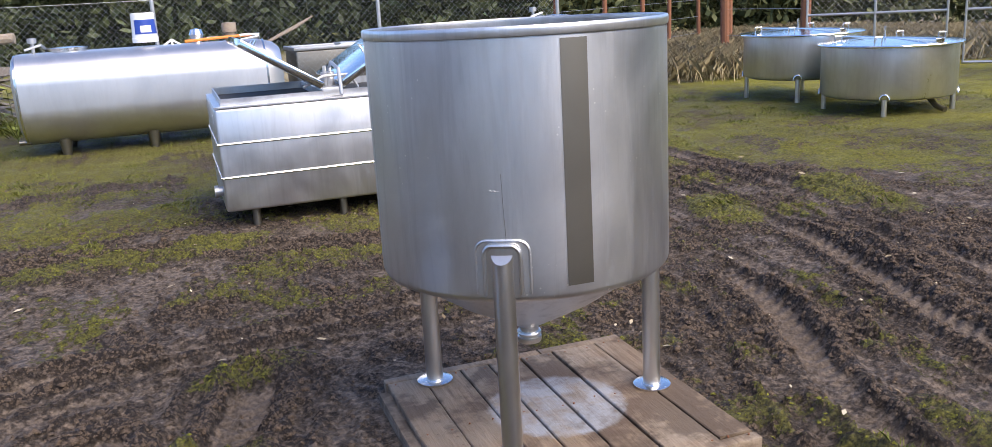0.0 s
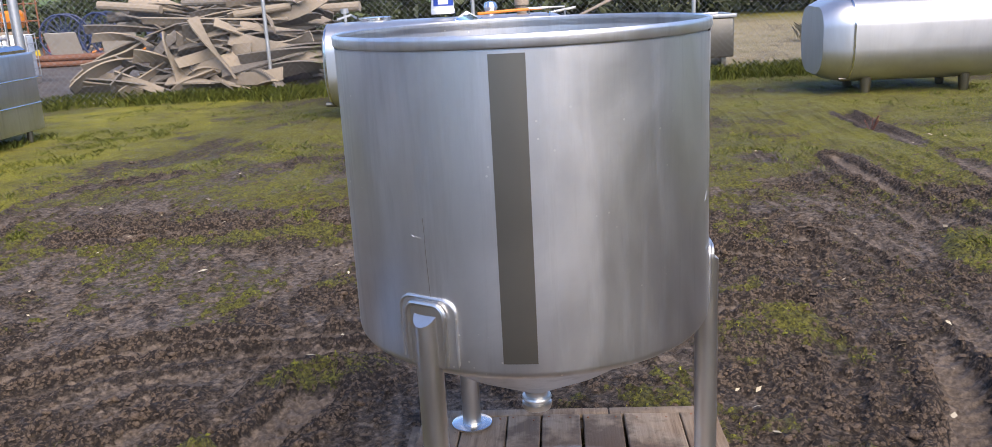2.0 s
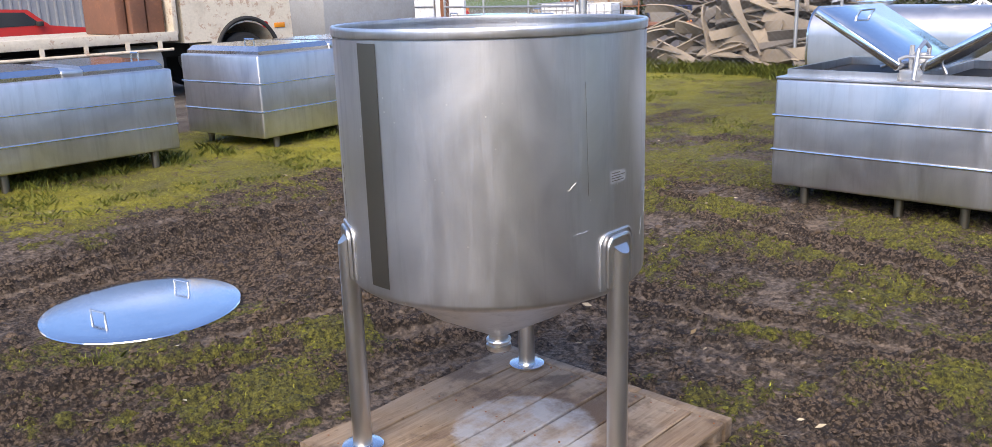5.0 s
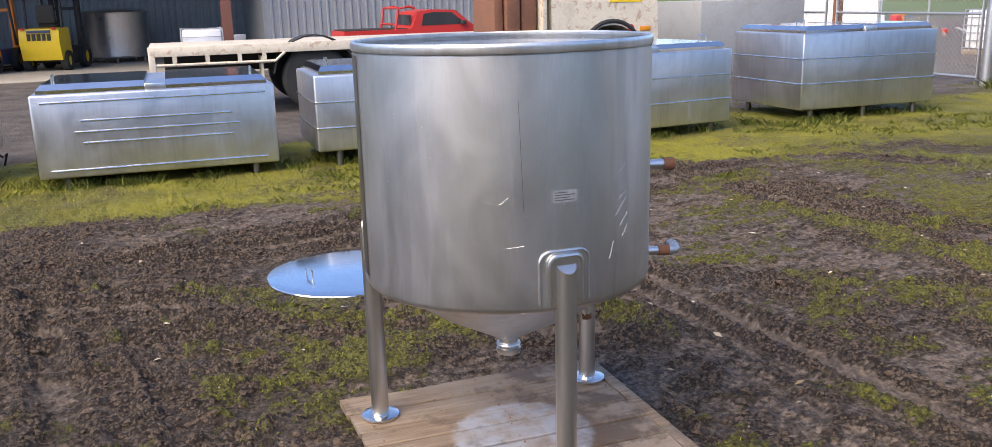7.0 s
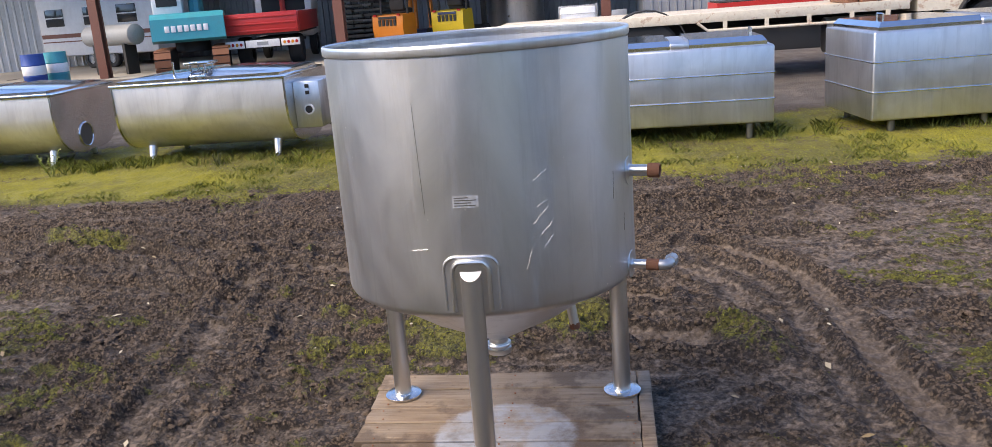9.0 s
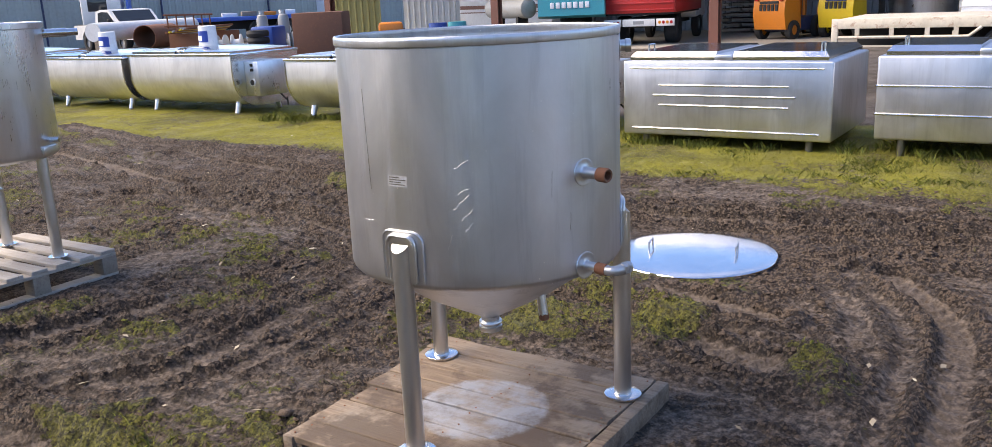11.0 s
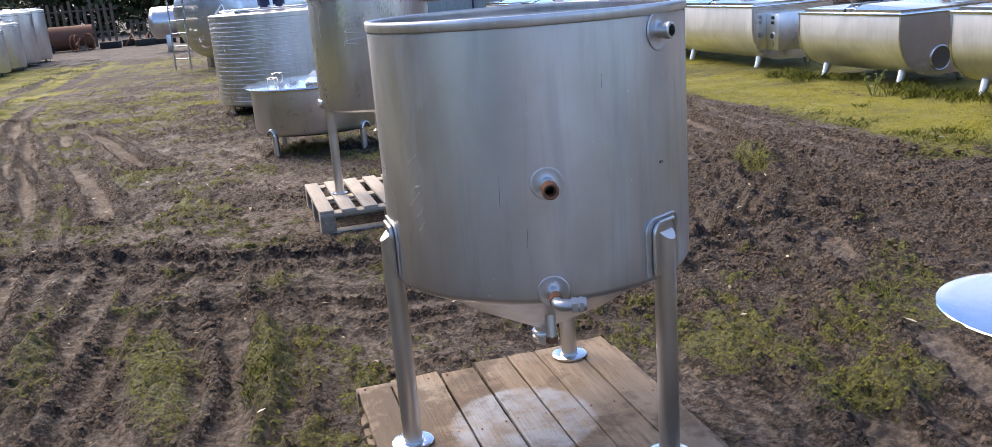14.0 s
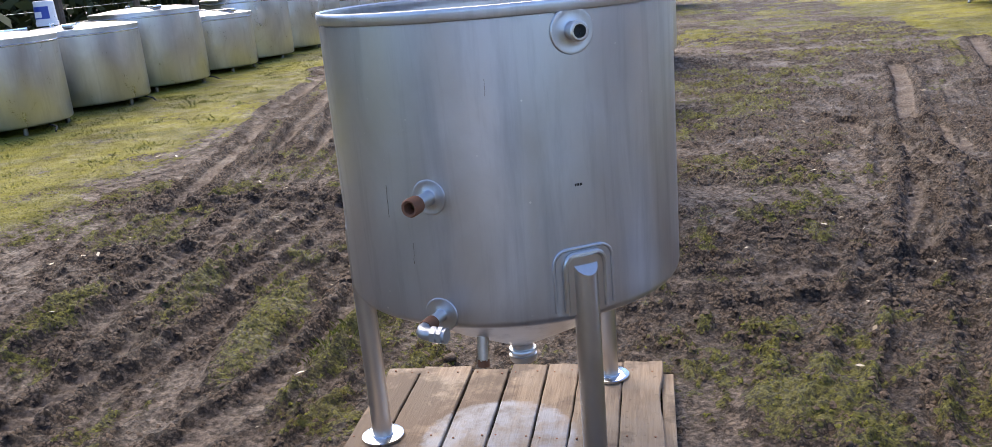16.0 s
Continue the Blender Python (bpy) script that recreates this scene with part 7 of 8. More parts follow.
def excavator():
    t = thing("excavator", -21.6, -11.25, 0, 22, "teal tracked excavator parked under the roof", "excavator")
    t.scale = (.82, .80, .94)
    # local x towards the yard
    for s in (-1, 1):
        out = [(-1.6 + .32 * math.cos(radians(a)), .36 + .34 * math.sin(radians(a))) for a in range(90, 271, 30)] + [(1.2 + .32 * math.cos(radians(a)), .36 + .34 * math.sin(radians(a))) for a in range(-90, 91, 30)]
        tr = part("track", extr(B(), out, s * .95 - .25, s * .95 + .25, "y"), M_DARK, t)
        for k in range(12):
            x = -1.6 + k * .25
            part("track_shoe", bx(B(), x, x + .2, s * .95 - .27, s * .95 + .27, .69, .73), M_RUST, tr)
        for k in range(5):
            a = radians(-75 + k * 37)
            p = (1.2 + .34 * math.cos(a), .36 + .36 * math.sin(a))
            part("track_shoe", bx(B(), -.02, .02, -.27, .27, -.1, .1, m=Matrix.Translation((p[0], s * .95, p[1])) @ Matrix.Rotation(-a, 4, "Y")), M_RUST, tr)
    part("turntable", cy(B(), (-.2, 0, .6), (-.2, 0, .95), .6, None, 24), M_DARK, t)
    out = [(-1.4, .95), (-1.4, 1.7), (1.0, 1.75), (1.35, 1.6), (1.4, 1.0), (1.2, .92)]
    part("house", extr(B(), out, -1.2, 1.2, "y"), M_TEAL, t)
    bm = B()
    for k in range(7):
        bx(bm, 1.38, 1.41, -.75 + k * .21, -.60 + k * .21, 1.22, 1.4, .01)
    part("brand_shapes", bm, M_WHITE, t, "row of white shapes")
    part("cab", bx(B(), -1.3, .3, -1.15, -.15, 1.7, 2.9, .06), M_SHED_WHITE, t)
    part("cab_window", bx(B(), .29, .32, -1.0, -.3, 1.95, 2.75, .01), M_GLASS, t)
    part("boom", pipe(B(), [(-.5, .2, 1.6), (-1.6, .2, 3.6), (-3.6, .2, 3.8)], .2, 8), M_TEAL, t)
    part("stick", pipe(B(), [(-3.6, .2, 3.8), (-4.4, .2, 1.6)], .15, 8), M_TEAL, t)
    part("digging_bucket", bx(B(), -4.8, -4.2, -.2, .6, .9, 1.6, .1), M_DARK, t)


excavator()

t = thing("caravan", -26.8, -17.2, 0, 72, "old grey caravan with a dark red stripe", "caravan")
part("body", bx(B(), -2.8, 2.8, 0, 2.2, .45, 2.6, .12), M_SHED_WHITE, t)
part("stripe", bx(B(), -2.7, 2.7, -.006, .004, 1.1, 1.24), M_COLUMN, t)
part("stripe", bx(B(), -2.7, 2.7, -.006, .004, .95, .99), M_COLUMN, t)
for x in (-1.9, 0, 1.6):
    w = part("window", bx(B(), x - .45, x + .45, -.02, .01, 1.5, 2.1, .01), M_GLASS, t)
    part("window_rail", bx(B(), x - .47, x + .47, -.03, -.02, 1.78, 1.82), M_ZINC, w)
for x in (-.5, .5):
    tyre(t, x, .15, .33, .33, .2)
part("stand", bx(B(), -2.5, -2.4, .2, .3, 0, .5), M_DARK, t)
part("stand", bx(B(), 2.4, 2.5, .2, .3, 0, .5), M_DARK, t)
t = thing("grey_gas_vessel", -22.6, -14.2, 0, 65, "lying grey pressure vessel on a steel stand", "pressure vessel")
prof = [(0, -.1), (.2, -.08), (.3, 0), (.3, 2.2), (.2, 2.28), (0, 2.3)]
bm = lathe(B(), prof, 28)
bmesh.ops.transform(bm, matrix=Matrix.Translation((-1.1, 0, 1.15)) @ Matrix.Rotation(radians(90), 4, "Y"), verts=bm.verts)
part("vessel", bm, M_PIPEGREY, t)
part("end_disc", cy(B(), (-1.22, 0, 1.15), (-1.2, 0, 1.15), .2, None, 20), M_WHITE, t)
for x in (-.7, .7):
    part("stand_leg", bx(B(), x - .06, x + .06, -.2, .2, 0, .9), M_DARK, t)

# blue flatbed in front of the long shed
t = thing("blue_flatbed_truck", -23.5, -35.5, 0, 142, "blue flatbed truck with a white cab by the shed", "truck")
part("deck", bx(B(), 0, 8.5, -1.2, 1.2, 1.0, 1.18, .01), M_TRUCKBLUE, t)
part("chassis", bx(B(), .5, 9, -.5, .5, .6, 1.0), M_DARK, t)
part("headboard", bx(B(), -.1, 0, -1.2, 1.2, 1.18, 2.3), M_TRUCKBLUE, t)
part("cab", bx(B(), -2.0, -.3, -1.15, 1.15, .7, 2.7, .12), M_TRUCKWHITE, t)
part("cab_window", bx(B(), -1.7, -.9, -1.17, 1.17, 1.7, 2.4, .02), M_GLASS, t)
part("windscreen", bx(B(), -2.03, -1.99, -.95, .95, 1.7, 2.45, .01), M_GLASS, t)
for x in (-1.3, 5.6, 6.8):
    for y in (-1.05, 1.05):
        tyre(t, x, y, .5, .5, .28, M_TRUCKWHITE)
for k in range(4):
    part("deck_load", bx(B(), 4 + k * .9, 4.7 + k * .9, -.6, .4, 1.18, 1.35 + .05 * (k % 2), .02), (M_WHITE, M_OLDWOOD, M_ORANGE, M_WHITE)[k], t)

# odds and ends between the vats and the long shed
ro = random.Random(3)
solo("rusty_steel_box", bx(B(), -.9, .9, -.7, .7, 0, 1.35, .01), M_RUSTBOX, "big plain rusty steel box behind the vats", "box", m=pose(-16.8, -17.0, 0, 0, 0, 35))
for n, (x, y) in enumerate(((-19.2, -14.6), (-19.9, -14.4))):
    t = thing("steel_drum", x, y, 0, 0, ("blue" if n == 0 else "green") + " and white steel drum on the concrete", "drum", "steel drums")
    part("barrel", lathe(B(), [(0, 0), (.28, 0), (.29, .3), (.295, .31), (.29, .32), (.29, .6), (.295, .61), (.29, .62), (.28, .88), (0, .87)], 24), M_PLASTICBLUE if n == 0 else M_TEAL, t)
    part("white_band", lathe(B(), [(.292, .34), (.297, .35), (.297, .57), (.292, .58)], 24), M_WHITE, t)
for n, (x, y) in enumerate(((-18.9, -21.8), (-19.3, -21.2))):
    t = thing("gas_bottle", x, y, 0, 0, "tall grey gas bottle standing on the ground", "gas bottle", "gas bottles")
    part("bottle", lathe(B(), [(0, 0), (.18, 0), (.19, .05), (.19, 1.15), (.15, 1.28), (.06, 1.33), (0, 1.33)], 22), M_PIPEGREY, t)
    part("valve_collar", lathe(B(), [(.09, 1.3), (.09, 1.45), (.08, 1.45), (.08, 1.3)], 16), M_ZINC, t)
t = thing("rusty_wide_pipe", -17.5, -25.5, 0, 30, "short wide rusty pipe lying on scrap", "pipe")
bm = lathe(B(), [(.38, -1.0), (.4, -1.0), (.4, 1.2), (.38, 1.2)], 28, close=True)
bmesh.ops.transform(bm, matrix=Matrix.Translation((0, 0, .75)) @ Matrix.Rotation(radians(90), 4, "Y"), verts=bm.verts)
part("pipe", bm, M_RUST, t)
part("skid", bx(B(), -.9, 1.1, -.3, .3, 0, .36, .02), M_OLDWOOD, t)
t = thing("white_pipe", -18.4, -26.6, 0, 18, "long pale plastic pipe on trestles", "pipe")
bm = cy(B(), (-2, 0, 1.0), (3.6, 0, 1.0), .3, None, 24)
part("pipe", bm, M_TRUCKWHITE, t)
for x in (-1.5, 3):
    part("trestle", bx(B(), x - .1, x + .1, -.4, .4, 0, .72), M_OLDWOOD, t)
t = thing("rack_of_bars", -17.6, -23.4, 0, 25, "rusty steel ladder frame and bars on trestles", "rack")
bm = B()
cy(bm, (-1.6, -.3, 1.0), (1.8, -.3, 1.1), .03, None, 8)
cy(bm, (-1.6, -.3, 1.4), (1.8, -.3, 1.45), .03, None, 8)
for k in range(6):
    cy(bm, (-1.4 + k * .6, -.3, 1.0), (-1.4 + k * .6, -.3, 1.42), .025, None, 8)
part("ladder_frame", bm, M_RUST, t)
for k in range(7):
    part("bar", cy(B(), (-1.8 + .1 * k, .1 * k, .85 + .03 * k), (2.0, .12 * k - .2, .9 + .02 * k), .035, None, 6), (M_RUST, M_YELLOW, M_PIPEGREY)[k % 3], t)
for x in (-1.2, 1.4):
    part("trestle", bx(B(), x - .06, x + .06, -.4, .8, 0, .84), M_RUST, t)
for k in range(6):
    t = thing("cable_reel", -18.0 - .3 * k, -22.9 + .42 * k, 0, 30 + 8 * k, "pale plastic cable reel stacked in the yard", "cable reel", "cable reels")
    bm = lathe(B(), [(0, -.16), (.36, -.16), (.36, -.13), (.2, -.12), (.2, .12), (.36, .13), (.36, .16), (0, .16)], 26)
    bmesh.ops.transform(bm, matrix=Matrix.Translation((0, 0, .36)) @ Matrix.Rotation(radians(90), 4, "X"), verts=bm.verts)
    part("reel", bm, M_TRUCKWHITE, t)
t = thing("tyre_stack", -17.2, -20.2, 0, 0, "stack of worn black tyres by a blue tub", "tyres")
for k in range(4):
    part("tyre", lathe(B(), [(.2, k * .22), (.33, k * .22 + .01), (.36, k * .22 + .1), (.33, k * .22 + .2), (.2, k * .22 + .21)], 26, close=True), M_DARK, t)
solo("blue_tub", bx(B(), -.5, .5, -.4, .4, 0, .95, .08), M_PLASTICBLUE, "dark blue plastic tub", "tub", m=pose(-18.3, -20.9, 0, 0, 0, 20))
t = thing("orange_machine", -20.6, -17.6, 0, 40, "small orange farm machine with black wheels", "machine")
part("body", bx(B(), -.6, .6, -.4, .4, .4, .9, .1), M_ORANGE, t)
part("frame", bx(B(), -.9, .9, -.5, .5, .3, .4, .02), M_DARK, t)
for x in (-.6, .6):
    for y in (-.55, .55):
        tyre(t, x, y, .3, .3, .15, M_ORANGE)
solo("steel_skip", bx(B(), -1.3, 1.3, -.8, .8, .05, 1.45, .02), M_PIPEGREY, "grey steel scrap skip with chalk marks", "skip", m=pose(-13.4, 9.9, 0, 0, 0, 95))
t = thing("scrap_iron", -13.4, 9.9, 1.45, 0, "loose rusty scrap iron piled on a skip", "scrap")
for k in range(26):
    p = Vector((ro.uniform(-.7, .7), ro.uniform(-1.0, 1.0), ro.uniform(.02, .2)))
    q = p + Vector((ro.uniform(-.5, .5), ro.uniform(-.5, .5), ro.uniform(.0, .18)))
    part("iron_bar", pipe(B(), [p, (p + q) / 2 + Vector((0, 0, ro.uniform(0, .12))), q], .03, 6), M_RUST, t)
t = thing("rusty_boiler_shell", 8.4, -39.3, 0, 8, "long rusty boiler shell lying by the road", "boiler")
bm = cy(B(), (-2.0, 0, .55), (1.4, 0, .55), .5, None, 28)
part("shell", bm, M_RUSTBOX, t)
for x in (-1.5, 1):
    part("chock", bx(B(), x - .1, x + .1, -.5, .5, 0, .2), M_OLDWOOD, t)
sc = random.Random(21)
for k in range(34):
    x, y = sc.uniform(-1.5, 9), -38.8 + sc.uniform(-1.2, 1.0)
    if k % 3 == 0:
        bm = pipe(B(), arc((0, 0, .35), .33, 0, 360, 20, "xz")[:-1], .03, 6, True)
        lb, nm = "rusty iron wheel rim by the road", "iron_wheel"
    elif k % 3 == 1:
        bm = bx(B(), -.4, .4, -.2, .2, 0, .3, .04)
        lb, nm = "dark rusty block of scrap by the road", "scrap_block"
    else:
        bm = pipe(B(), [(-.8, 0, .05), (0, .1, .5), (.7, 0, .25)], .04, 6)
        lb, nm = "bent rusty bar by the road", "scrap_bar"
    solo(nm, bm, (M_RUST, M_DARK, M_RUSTBOX)[k % 3], lb, "scrap", "scrap by the road", m=pose(x, y, 0, 0, 0, sc.uniform(0, 180)))

# ---- trees and growth ----
def crown_mesh(seed, w, h, n, leaf, clumps):
    """Leaves in many uneven clumps, with gaps between them."""
    r = np.random.RandomState(seed)
    cs = np.stack([r.normal(0, .36, clumps) * w, r.normal(0, .36, clumps) * w, h * (.15 + .85 * r.rand(clumps) ** .8)], 1)
    cr = (.10 + .14 * r.rand(clumps)) * w
    k = r.randint(0, clumps, n)
    d = r.normal(0, 1, (n, 3))
    d /= np.linalg.norm(d, axis=1)[:, None]
    c = cs[k] + d * (cr[k] * r.rand(n) ** .4)[:, None] * np.array([1, 1, .7])
    a = r.normal(0, 1, (n, 3))
    b = np.cross(a, d)
    a /= np.linalg.norm(a, axis=1)[:, None]
    b /= np.linalg.norm(b, axis=1)[:, None] + 1e-9
    s = leaf * (.6 + .8 * r.rand(n))[:, None]
    v = np.stack([c - a * s, c + b * s * .45, c + a * s, c - b * s * .45], 1).reshape(-1, 3)
    return v, 4


def raw_mesh(name, v, per, mat):
    me = bpy.data.meshes.new(name)
    n = len(v) // per
    me.vertices.add(len(v))
    me.vertices.foreach_set("co", v.reshape(-1).astype(np.float32))
    me.loops.add(len(v))
    me.loops.foreach_set("vertex_index", np.arange(len(v), dtype=np.int32))
    me.polygons.add(n)
    me.polygons.foreach_set("loop_start", np.arange(0, len(v), per, dtype=np.int32))
    me.update()
    me.materials.append(mat)
    return me


def tree_thing(seed, x, y, w, h, trunk, label, mat, n=2600, leaf=.16, name="tree"):
    t = thing(name, x, y, 0, seed * 37 % 360, label, "tree", "trees round the yard")
    r = random.Random(seed)
    bm = cy(B(), (0, 0, -.1), (.1, 0, trunk * 1.1), .16 * w / 4, .09 * w / 4, 10)
    for k in range(6):
        a = r.uniform(0, 6.28)
        z = trunk * r.uniform(.5, 1.0)
        pipe(bm, [(.05, 0, z), (w * .2 * math.cos(a), w * .2 * math.sin(a), z + h * .25), (w * .38 * math.cos(a), w * .38 * math.sin(a), z + h * .5)], .035 * w / 4, 6)
    part("trunk", bm, M_BARK, t)
    v, per = crown_mesh(seed, w, h, n, leaf, 34)
    v[:, 2] += trunk * .25
    ob = new("crown", raw_mesh("crown", v, per, mat))
    ob.parent = t
    return t


base_trees = [tree_thing(1, -9, 44, 7, 6, 1.4, "dark evergreen tree beyond the yard", M_LEAF), tree_thing(2, -2, 40, 6, 5, 1.2, "olive-green tree beyond the yard", M_LEAF2), tree_thing(3, 4, 46, 8, 6.5, 1.5, "dark broad tree beyond the yard", M_LEAF)]
rt = random.Random(8)
spots = [(10, 42), (15, 40), (20, 38), (26, 34), (31, 28), (34, 21), (-15, 52), (-4, 55), (12, 56), (20, 52), (37, 12), (-24, 58), (1, 60), (-34, 50)]
spots += [(14, -60), (9, -64), (3, -66), (-4, -68), (-11, -70), (20, -52), (22, -42), (21, -33), (20, -24), (19, -15), (-19, -72), (-27, -74), (27, -8), (6, -75), (30, 2), (16, -44), (-12, -58), (24, -62)]
for n, (x, y) in enumerate(spots):
    k = .75 + .5 * rt.random()
    c = copy_thing(base_trees[n % 3], pose(x, y, -.1, 0, 0, rt.uniform(0, 360)))
    c.scale = (k, k, k * rt.uniform(.85, 1.1))
def foliage_belt(name, x0, y0, x1, y1, depth, h, n, leaf, mat, label, seed):
    """A far belt of foliage with an uneven top."""
    r = np.random.RandomState(seed)
    s = r.rand(n)
    dx, dy = x1 - x0, y1 - y0
    L = math.hypot(dx, dy)
    off = r.normal(0, depth, n)
    top = h * (.45 + .75 * fractal(s * L, off * 0, 5.0, 4, seed, .65))
    c = np.stack([x0 + dx * s - dy / L * off, y0 + dy * s + dx / L * off, top * r.rand(n) ** .75], 1)
    a, b = r.normal(0, 1, (n, 3)), r.normal(0, 1, (n, 3))
    a /= np.linalg.norm(a, axis=1)[:, None]
    b /= np.linalg.norm(b, axis=1)[:, None]
    v = np.stack([c - a * leaf, c + b * leaf * .55, c + a * leaf, c - b * leaf * .55], 1).reshape(-1, 3)
    return tagged(new(name, raw_mesh(name, v, 4, mat)), label, "hedge", kind="stuff")


foliage_belt("hedge", -24, 33, -6, 33, .5, 2.2, 15000, .12, M_LEAF, "long dark clipped hedge beyond the scrap", 4)
foliage_belt("far_trees", -8, 38, 30, 33, 2.0, 5.5, 30000, .25, M_LEAF, "dark belt of trees north of the yard", 6)
foliage_belt("far_trees", 10.5, 24, 24, 16, 1.2, 3.0, 16000, .16, M_LEAF2, "scrubby trees beyond dry grass", 7)
foliage_belt("far_trees", 15, 2, 14, -48, 1.6, 5.0, 30000, .22, M_LEAF, "dark trees behind the timber fence", 8)
foliage_belt("far_trees", 24, -58, -34, -74, 2.2, 6.5, 30000, .3, M_LEAF, "dark trees south of the road", 9)


def blades(name, xy, h, w, lean, mat, label, seed, z=None):
    """Single grass blades as slim bent triangles."""
    r = np.random.RandomState(seed)
    n = len(xy)
    if z is None:
        z = ground_shape(xy[:, 0], xy[:, 1])[0]
    a = r.uniform(0, 2 * np.pi, n)
    d = np.stack([np.cos(a), np.sin(a), np.zeros(n)], 1)
    s = np.stack([-np.sin(a), np.cos(a), np.zeros(n)], 1)
    hh = (h * (.45 + r.rand(n)))[:, None]
    root = np.stack([xy[:, 0], xy[:, 1], z - .006], 1)
    ww = (w * (.7 + .6 * r.rand(n)))[:, None]
    ln = (lean * r.rand(n))[:, None]
    mid = root + np.array([0, 0, 1]) * hh * .6 + d * hh * ln * .35
    tip = root + np.array([0, 0, 1]) * hh + d * hh * ln
    v = np.stack([root - s * ww, root + s * ww, mid + s * ww * .7, tip, mid - s * ww * .7], 1).reshape(-1, 3)
    return tagged(new(name, raw_mesh(name, v, 5, mat)), label, "grass", kind="stuff")


def scatter(n, x0, x1, y0, y1, seed, keep):
    r = np.random.RandomState(seed)
    p = np.stack([r.uniform(x0, x1, n), r.uniform(y0, y1, n)], 1)
    return p[r.rand(n) < keep(p[:, 0], p[:, 1])]


def clear_of_boards(x, y):
    return 1.0 * ~((np.abs(x - .09) < .56) & (np.abs(y) < .56)) * ~(np.hypot(x + 2.42, y + .135) < .52)


def moss_keep(x, y):
    m = ground_shape(x, y)[1]
    return soft(m, .3, .7) * clear_of_boards(x, y)


p = scatter(200000, -7.6, 8.0, -9.0, 9.5, 101, lambda x, y: moss_keep(x, y) * (.35 + .65 * soft(-np.hypot(x, y), -9, -4)))
blades("moss", p, .011, .0026, 1.4, M_MOSS, "low yellow-green moss and short turf", 102)
p = scatter(80000, -7.6, -4.0, -13, 9.3, 105, lambda x, y: soft(ground_shape(x, y)[1], .3, .6))
q = scatter(60000, 4.2, 7.2, -16, 9, 106, lambda x, y: soft(ground_shape(x, y)[1], .3, .6))
blades("turf", np.concatenate([p, q]), .010, .0034, 1.5, M_TURF, "thick yellow-green mossy turf on the yard's margin", 107)
# grass tufts
def tufts(n, x0, x1, y0, y1, seed, per, spread, keep):
    c = scatter(n, x0, x1, y0, y1, seed, keep)
    r = np.random.RandomState(seed + 1)
    q = np.repeat(c, per, 0)
    return q + r.normal(0, spread, q.shape)


g1 = tufts(330, -5.9, -4.5, -5, 9, 201, 60, .07, lambda x, y: soft(fractal(x, y, .8, 2, 5), .4, .6))
g2 = tufts(900, -9, 9, 4.6, 12.2, 203, 40, .08, lambda x, y: soft(fractal(x, y, 1.2, 2, 6), .42, .62))
g3 = tufts(260, -4.6, 4.2, -6, 4.4, 205, 70, .05, lambda x, y: moss_keep(x, y) * soft(fractal(x, y, .7, 2, 7), .52, .62))
g4 = tufts(500, 4.6, 7.4, -30, 0, 207, 40, .09, lambda x, y: .7 + 0 * x)
blades("grass", np.concatenate([g1, g3]), .034, .0018, 1.4, M_GRASS, "small bright green grass tufts", 208)
blades("grass", np.concatenate([g2, g4]), .03, .0022, 1.4, M_GRASS, "grass on the yard's margin", 210)
# tall growth along the fences and under the vats
g5 = tufts(420, -8.5, 6, 11.2, 12.8, 211, 60, .12, lambda x, y: .8 + 0 * x)
g6 = tufts(160, -6.5, -5.9, -8, 8.4, 213, 60, .07, lambda x, y: .8 + 0 * x)
blades("tall_grass", g5, .12, .003, 1.1, M_GRASS, "tall green grass along the fence", 214)
blades("tall_grass", g6, .07, .0026, 1.1, M_GRASS, "grass growing under the vats", 216)
g7 = tufts(1300, 6, 16, 9.5, 19, 217, 70, .22, lambda x, y: soft(x * .6 + y * .8, 12.0, 13.5))
blades("dry_grass", g7, .32, .005, 1.1, M_STRAW, "tall dry straw-coloured grass beyond fence", 218)

# weeds: a few leafy stems
for n, (x, y, h, mat, lb) in enumerate(((-5.75, -5.5, .28, M_GRASS, "leafy green weed beside a vat"), (-5.9, -3.7, .14, M_LEAF2, "low grey-green weed under a vat"), (3.1, 6.3, .16, M_COLUMN, "small dark red shrub in the moss"), (-3.1, 10.6, .8, M_GRASS, "tall green weed by the fence"))):
    t = thing("weed", x, y, 0, 0, lb, "weed")
    r = random.Random(n)
    stems, lv = B(), B()
    for k in range(7 if n != 3 else 3):
        a = r.uniform(0, 6.28)
        tip = Vector((.4 * h * math.cos(a), .4 * h * math.sin(a), h * r.uniform(.7, 1.1)))
        pipe(stems, [(0, 0, -.02), tip * .5, tip], .004, 5)
        for q in range(9):
            f = .25 + .75 * q / 8
            c = tip * f
            b = r.uniform(0, 6.28)
            e = Vector((math.cos(b), math.sin(b), .3)) * h * .17
            s = Vector((-math.sin(b), math.cos(b), 0)) * h * .05
            lv.faces.new([lv.verts.new(c), lv.verts.new(c + e * .5 + s), lv.verts.new(c + e), lv.verts.new(c + e * .5 - s)])
    part("stem", stems, mat, t)
    part("leaves", lv, mat, t)

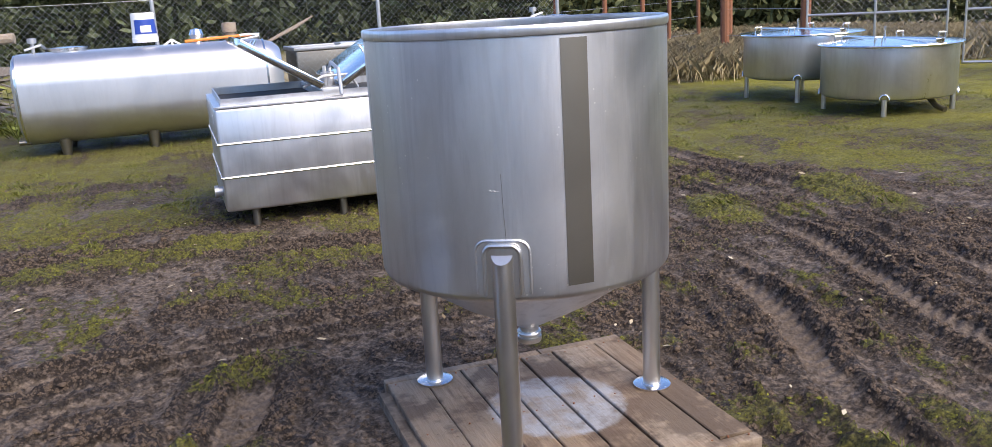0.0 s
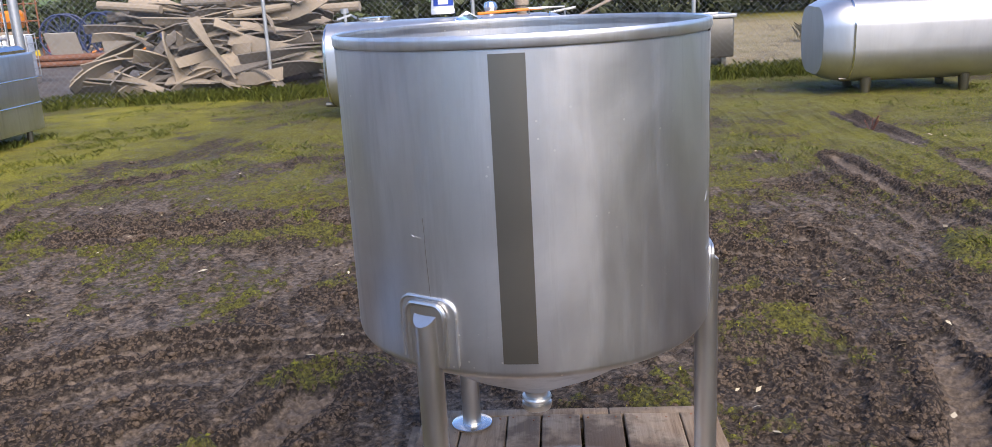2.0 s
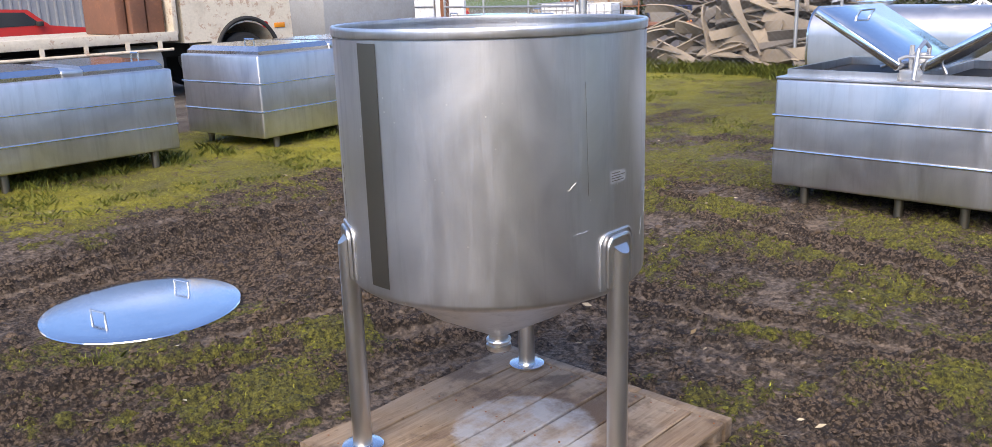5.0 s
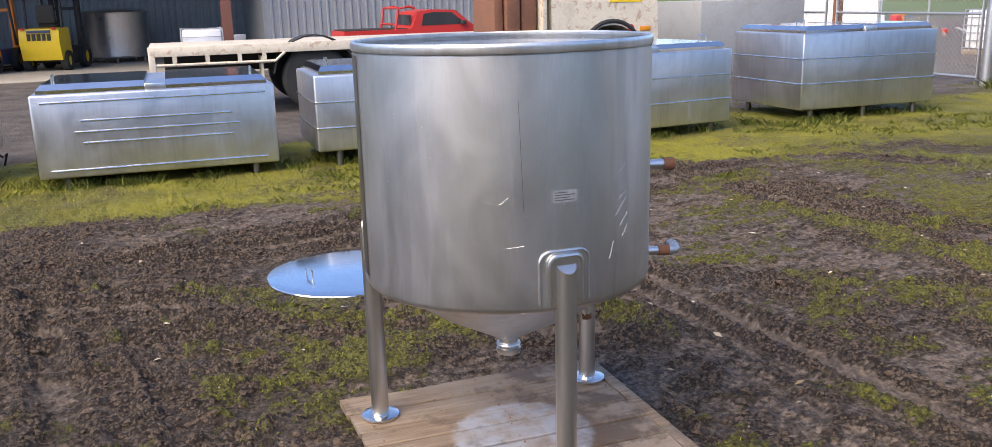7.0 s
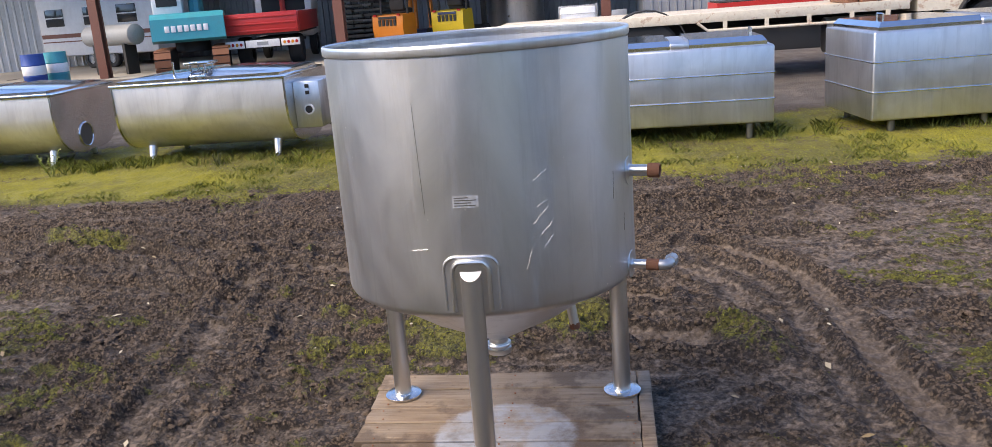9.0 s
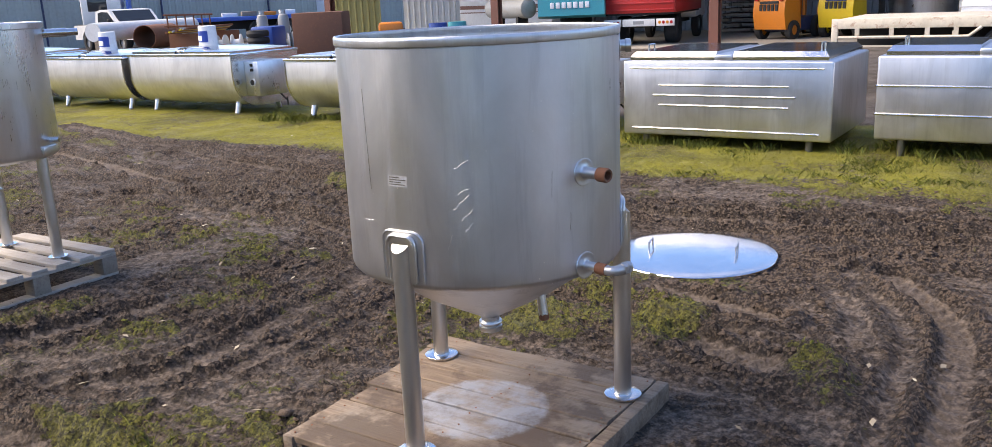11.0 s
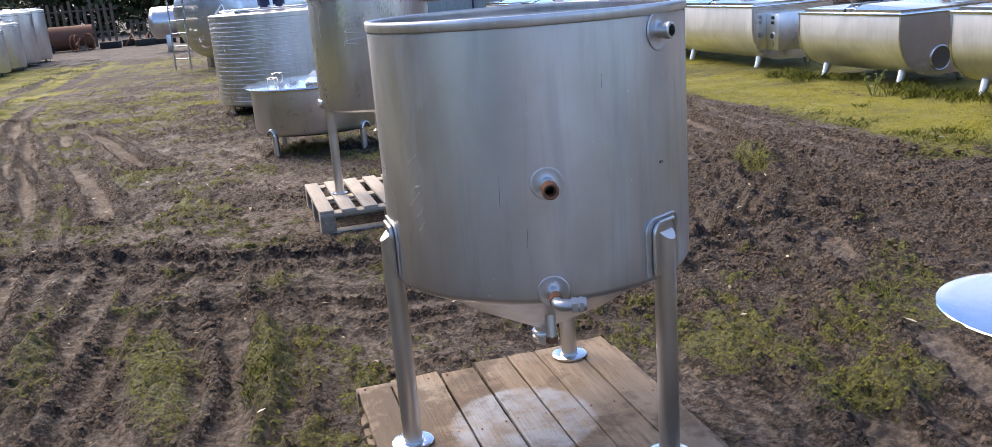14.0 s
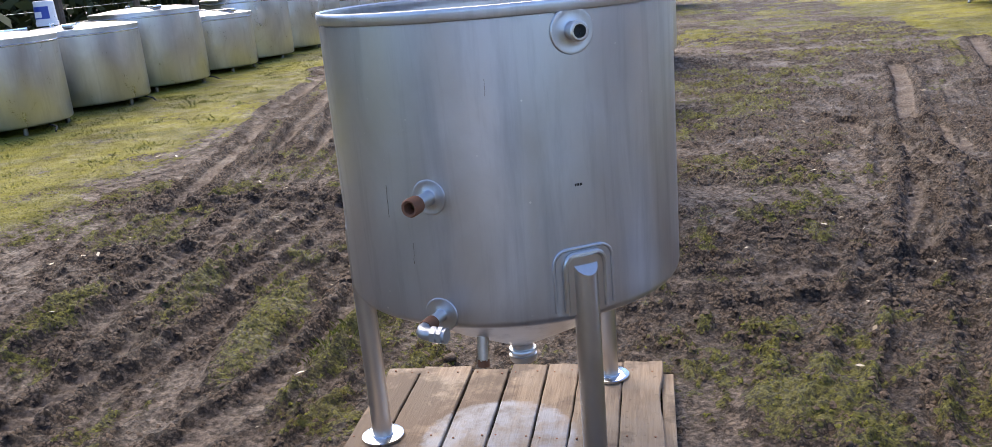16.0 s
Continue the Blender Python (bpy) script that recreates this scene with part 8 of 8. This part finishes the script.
# ---- clods of mud ----
def clods(n, seed, big, label, mat=None, green=False, name="mud_clods"):
    r = np.random.RandomState(seed)
    x, y = r.uniform(-4.6, 5.2, n), r.uniform(-5.6, 7.2, n)
    z, moss, drive, field, clump, track, margin = ground_shape(x, y)
    dense = soft(moss, .25, .75) * (.4 + .6 * soft(fractal(x, y, .12, 3, 66), .4, .6)) if green else clump * (1 - .8 * moss)
    near = (np.hypot(x, y) < 8.2)
    k = (r.rand(n) < ((.02 if big else 0 if green else .03) + .95 * dense ** 2) * clear_of_boards(x, y) * near)
    x, y, z = x[k], y[k], z[k]
    m = len(x)
    t = (1 + 5 ** .5) / 2
    iv = np.array([(-1, t, 0), (1, t, 0), (-1, -t, 0), (1, -t, 0), (0, -1, t), (0, 1, t), (0, -1, -t), (0, 1, -t), (t, 0, -1), (t, 0, 1), (-t, 0, -1), (-t, 0, 1)]) / 1.9
    fi = np.array([(0, 11, 5), (0, 5, 1), (0, 1, 7), (0, 7, 10), (0, 10, 11), (1, 5, 9), (5, 11, 4), (11, 10, 2), (10, 7, 6), (7, 1, 8), (3, 9, 4), (3, 4, 2), (3, 2, 6), (3, 6, 8), (3, 8, 9), (4, 9, 5), (2, 4, 11), (6, 2, 10), (8, 6, 7), (9, 8, 1)])
    if not big:
        ring = [(math.cos(radians(72 * q)), math.sin(radians(72 * q)), -.35) for q in range(5)]
        iv = np.array(ring + [(0, 0, .95)])
        fi = np.array([(q, (q + 1) % 5, 5) for q in range(5)])
    k = len(iv)
    s = .007 + .016 * r.rand(m) ** 3 if big else .0035 + .0055 * r.rand(m) ** 2 if green else .004 + .010 * r.rand(m) ** 2.5
    jit = 1 + (.7 if big else .9) * (r.rand(m, k, 1) - .5)
    st = np.stack([.8 + .8 * r.rand(m), .8 + .8 * r.rand(m), .5 + .5 * r.rand(m)], 1)
    v = iv[None] * jit * st[:, None, :] * s[:, None, None]
    a = r.uniform(0, 6.28, m)
    c_, s_ = np.cos(a)[:, None], np.sin(a)[:, None]
    vx, vy = v[..., 0] * c_ - v[..., 1] * s_, v[..., 0] * s_ + v[..., 1] * c_
    v = np.stack([vx + x[:, None], vy + y[:, None], v[..., 2] + (z - s * .05)[:, None]], -1).reshape(-1, 3)
    f = (fi[None] + k * np.arange(m)[:, None, None]).reshape(-1)
    me = bpy.data.meshes.new(name)
    me.vertices.add(len(v))
    me.vertices.foreach_set("co", v.reshape(-1).astype(np.float32))
    me.loops.add(len(f))
    me.loops.foreach_set("vertex_index", f.astype(np.int32))
    me.polygons.add(len(f) // 3)
    me.polygons.foreach_set("loop_start", np.arange(0, len(f), 3, dtype=np.int32))
    me.polygons.foreach_set("use_smooth", np.ones(len(f) // 3, dtype=bool))
    me.update()
    me.materials.append(mat or M_CLOD)
    return tagged(new(name, me), label, "moss" if green else "mud", kind="stuff")


clods(9000, 301, True, "loose brown clods of churned mud")
clods(290000, 303, False, "fine brown crumbs of churned mud")
clods(210000, 305, False, "granular olive moss cushions on the mud", M_MOSSBED, True, "moss_cushions")

# fallen leaves and chips
p = scatter(420, -5, 4.5, -6.5, 6, 401, lambda x, y: clear_of_boards(x, y))
r = np.random.RandomState(402)
z = ground_shape(p[:, 0], p[:, 1])[0] + .012
n = len(p)
a = r.uniform(0, 6.28, n)
d = np.stack([np.cos(a), np.sin(a), r.uniform(-.3, .3, n)], 1)
s = np.stack([-np.sin(a), np.cos(a), r.uniform(-.3, .3, n)], 1)
c = np.stack([p[:, 0], p[:, 1], z], 1)
L = (.012 + .022 * r.rand(n) ** 2)[:, None]
v = np.stack([c - d * L, c - s * L * .4 + np.array([0, 0, .004]), c + d * L, c + s * L * .4], 1).reshape(-1, 3)
tagged(new("fallen_leaves", raw_mesh("fallen_leaves", v, 4, M_LITTER)), "scattered dry leaves and wood chips", "leaves", kind="stuff")
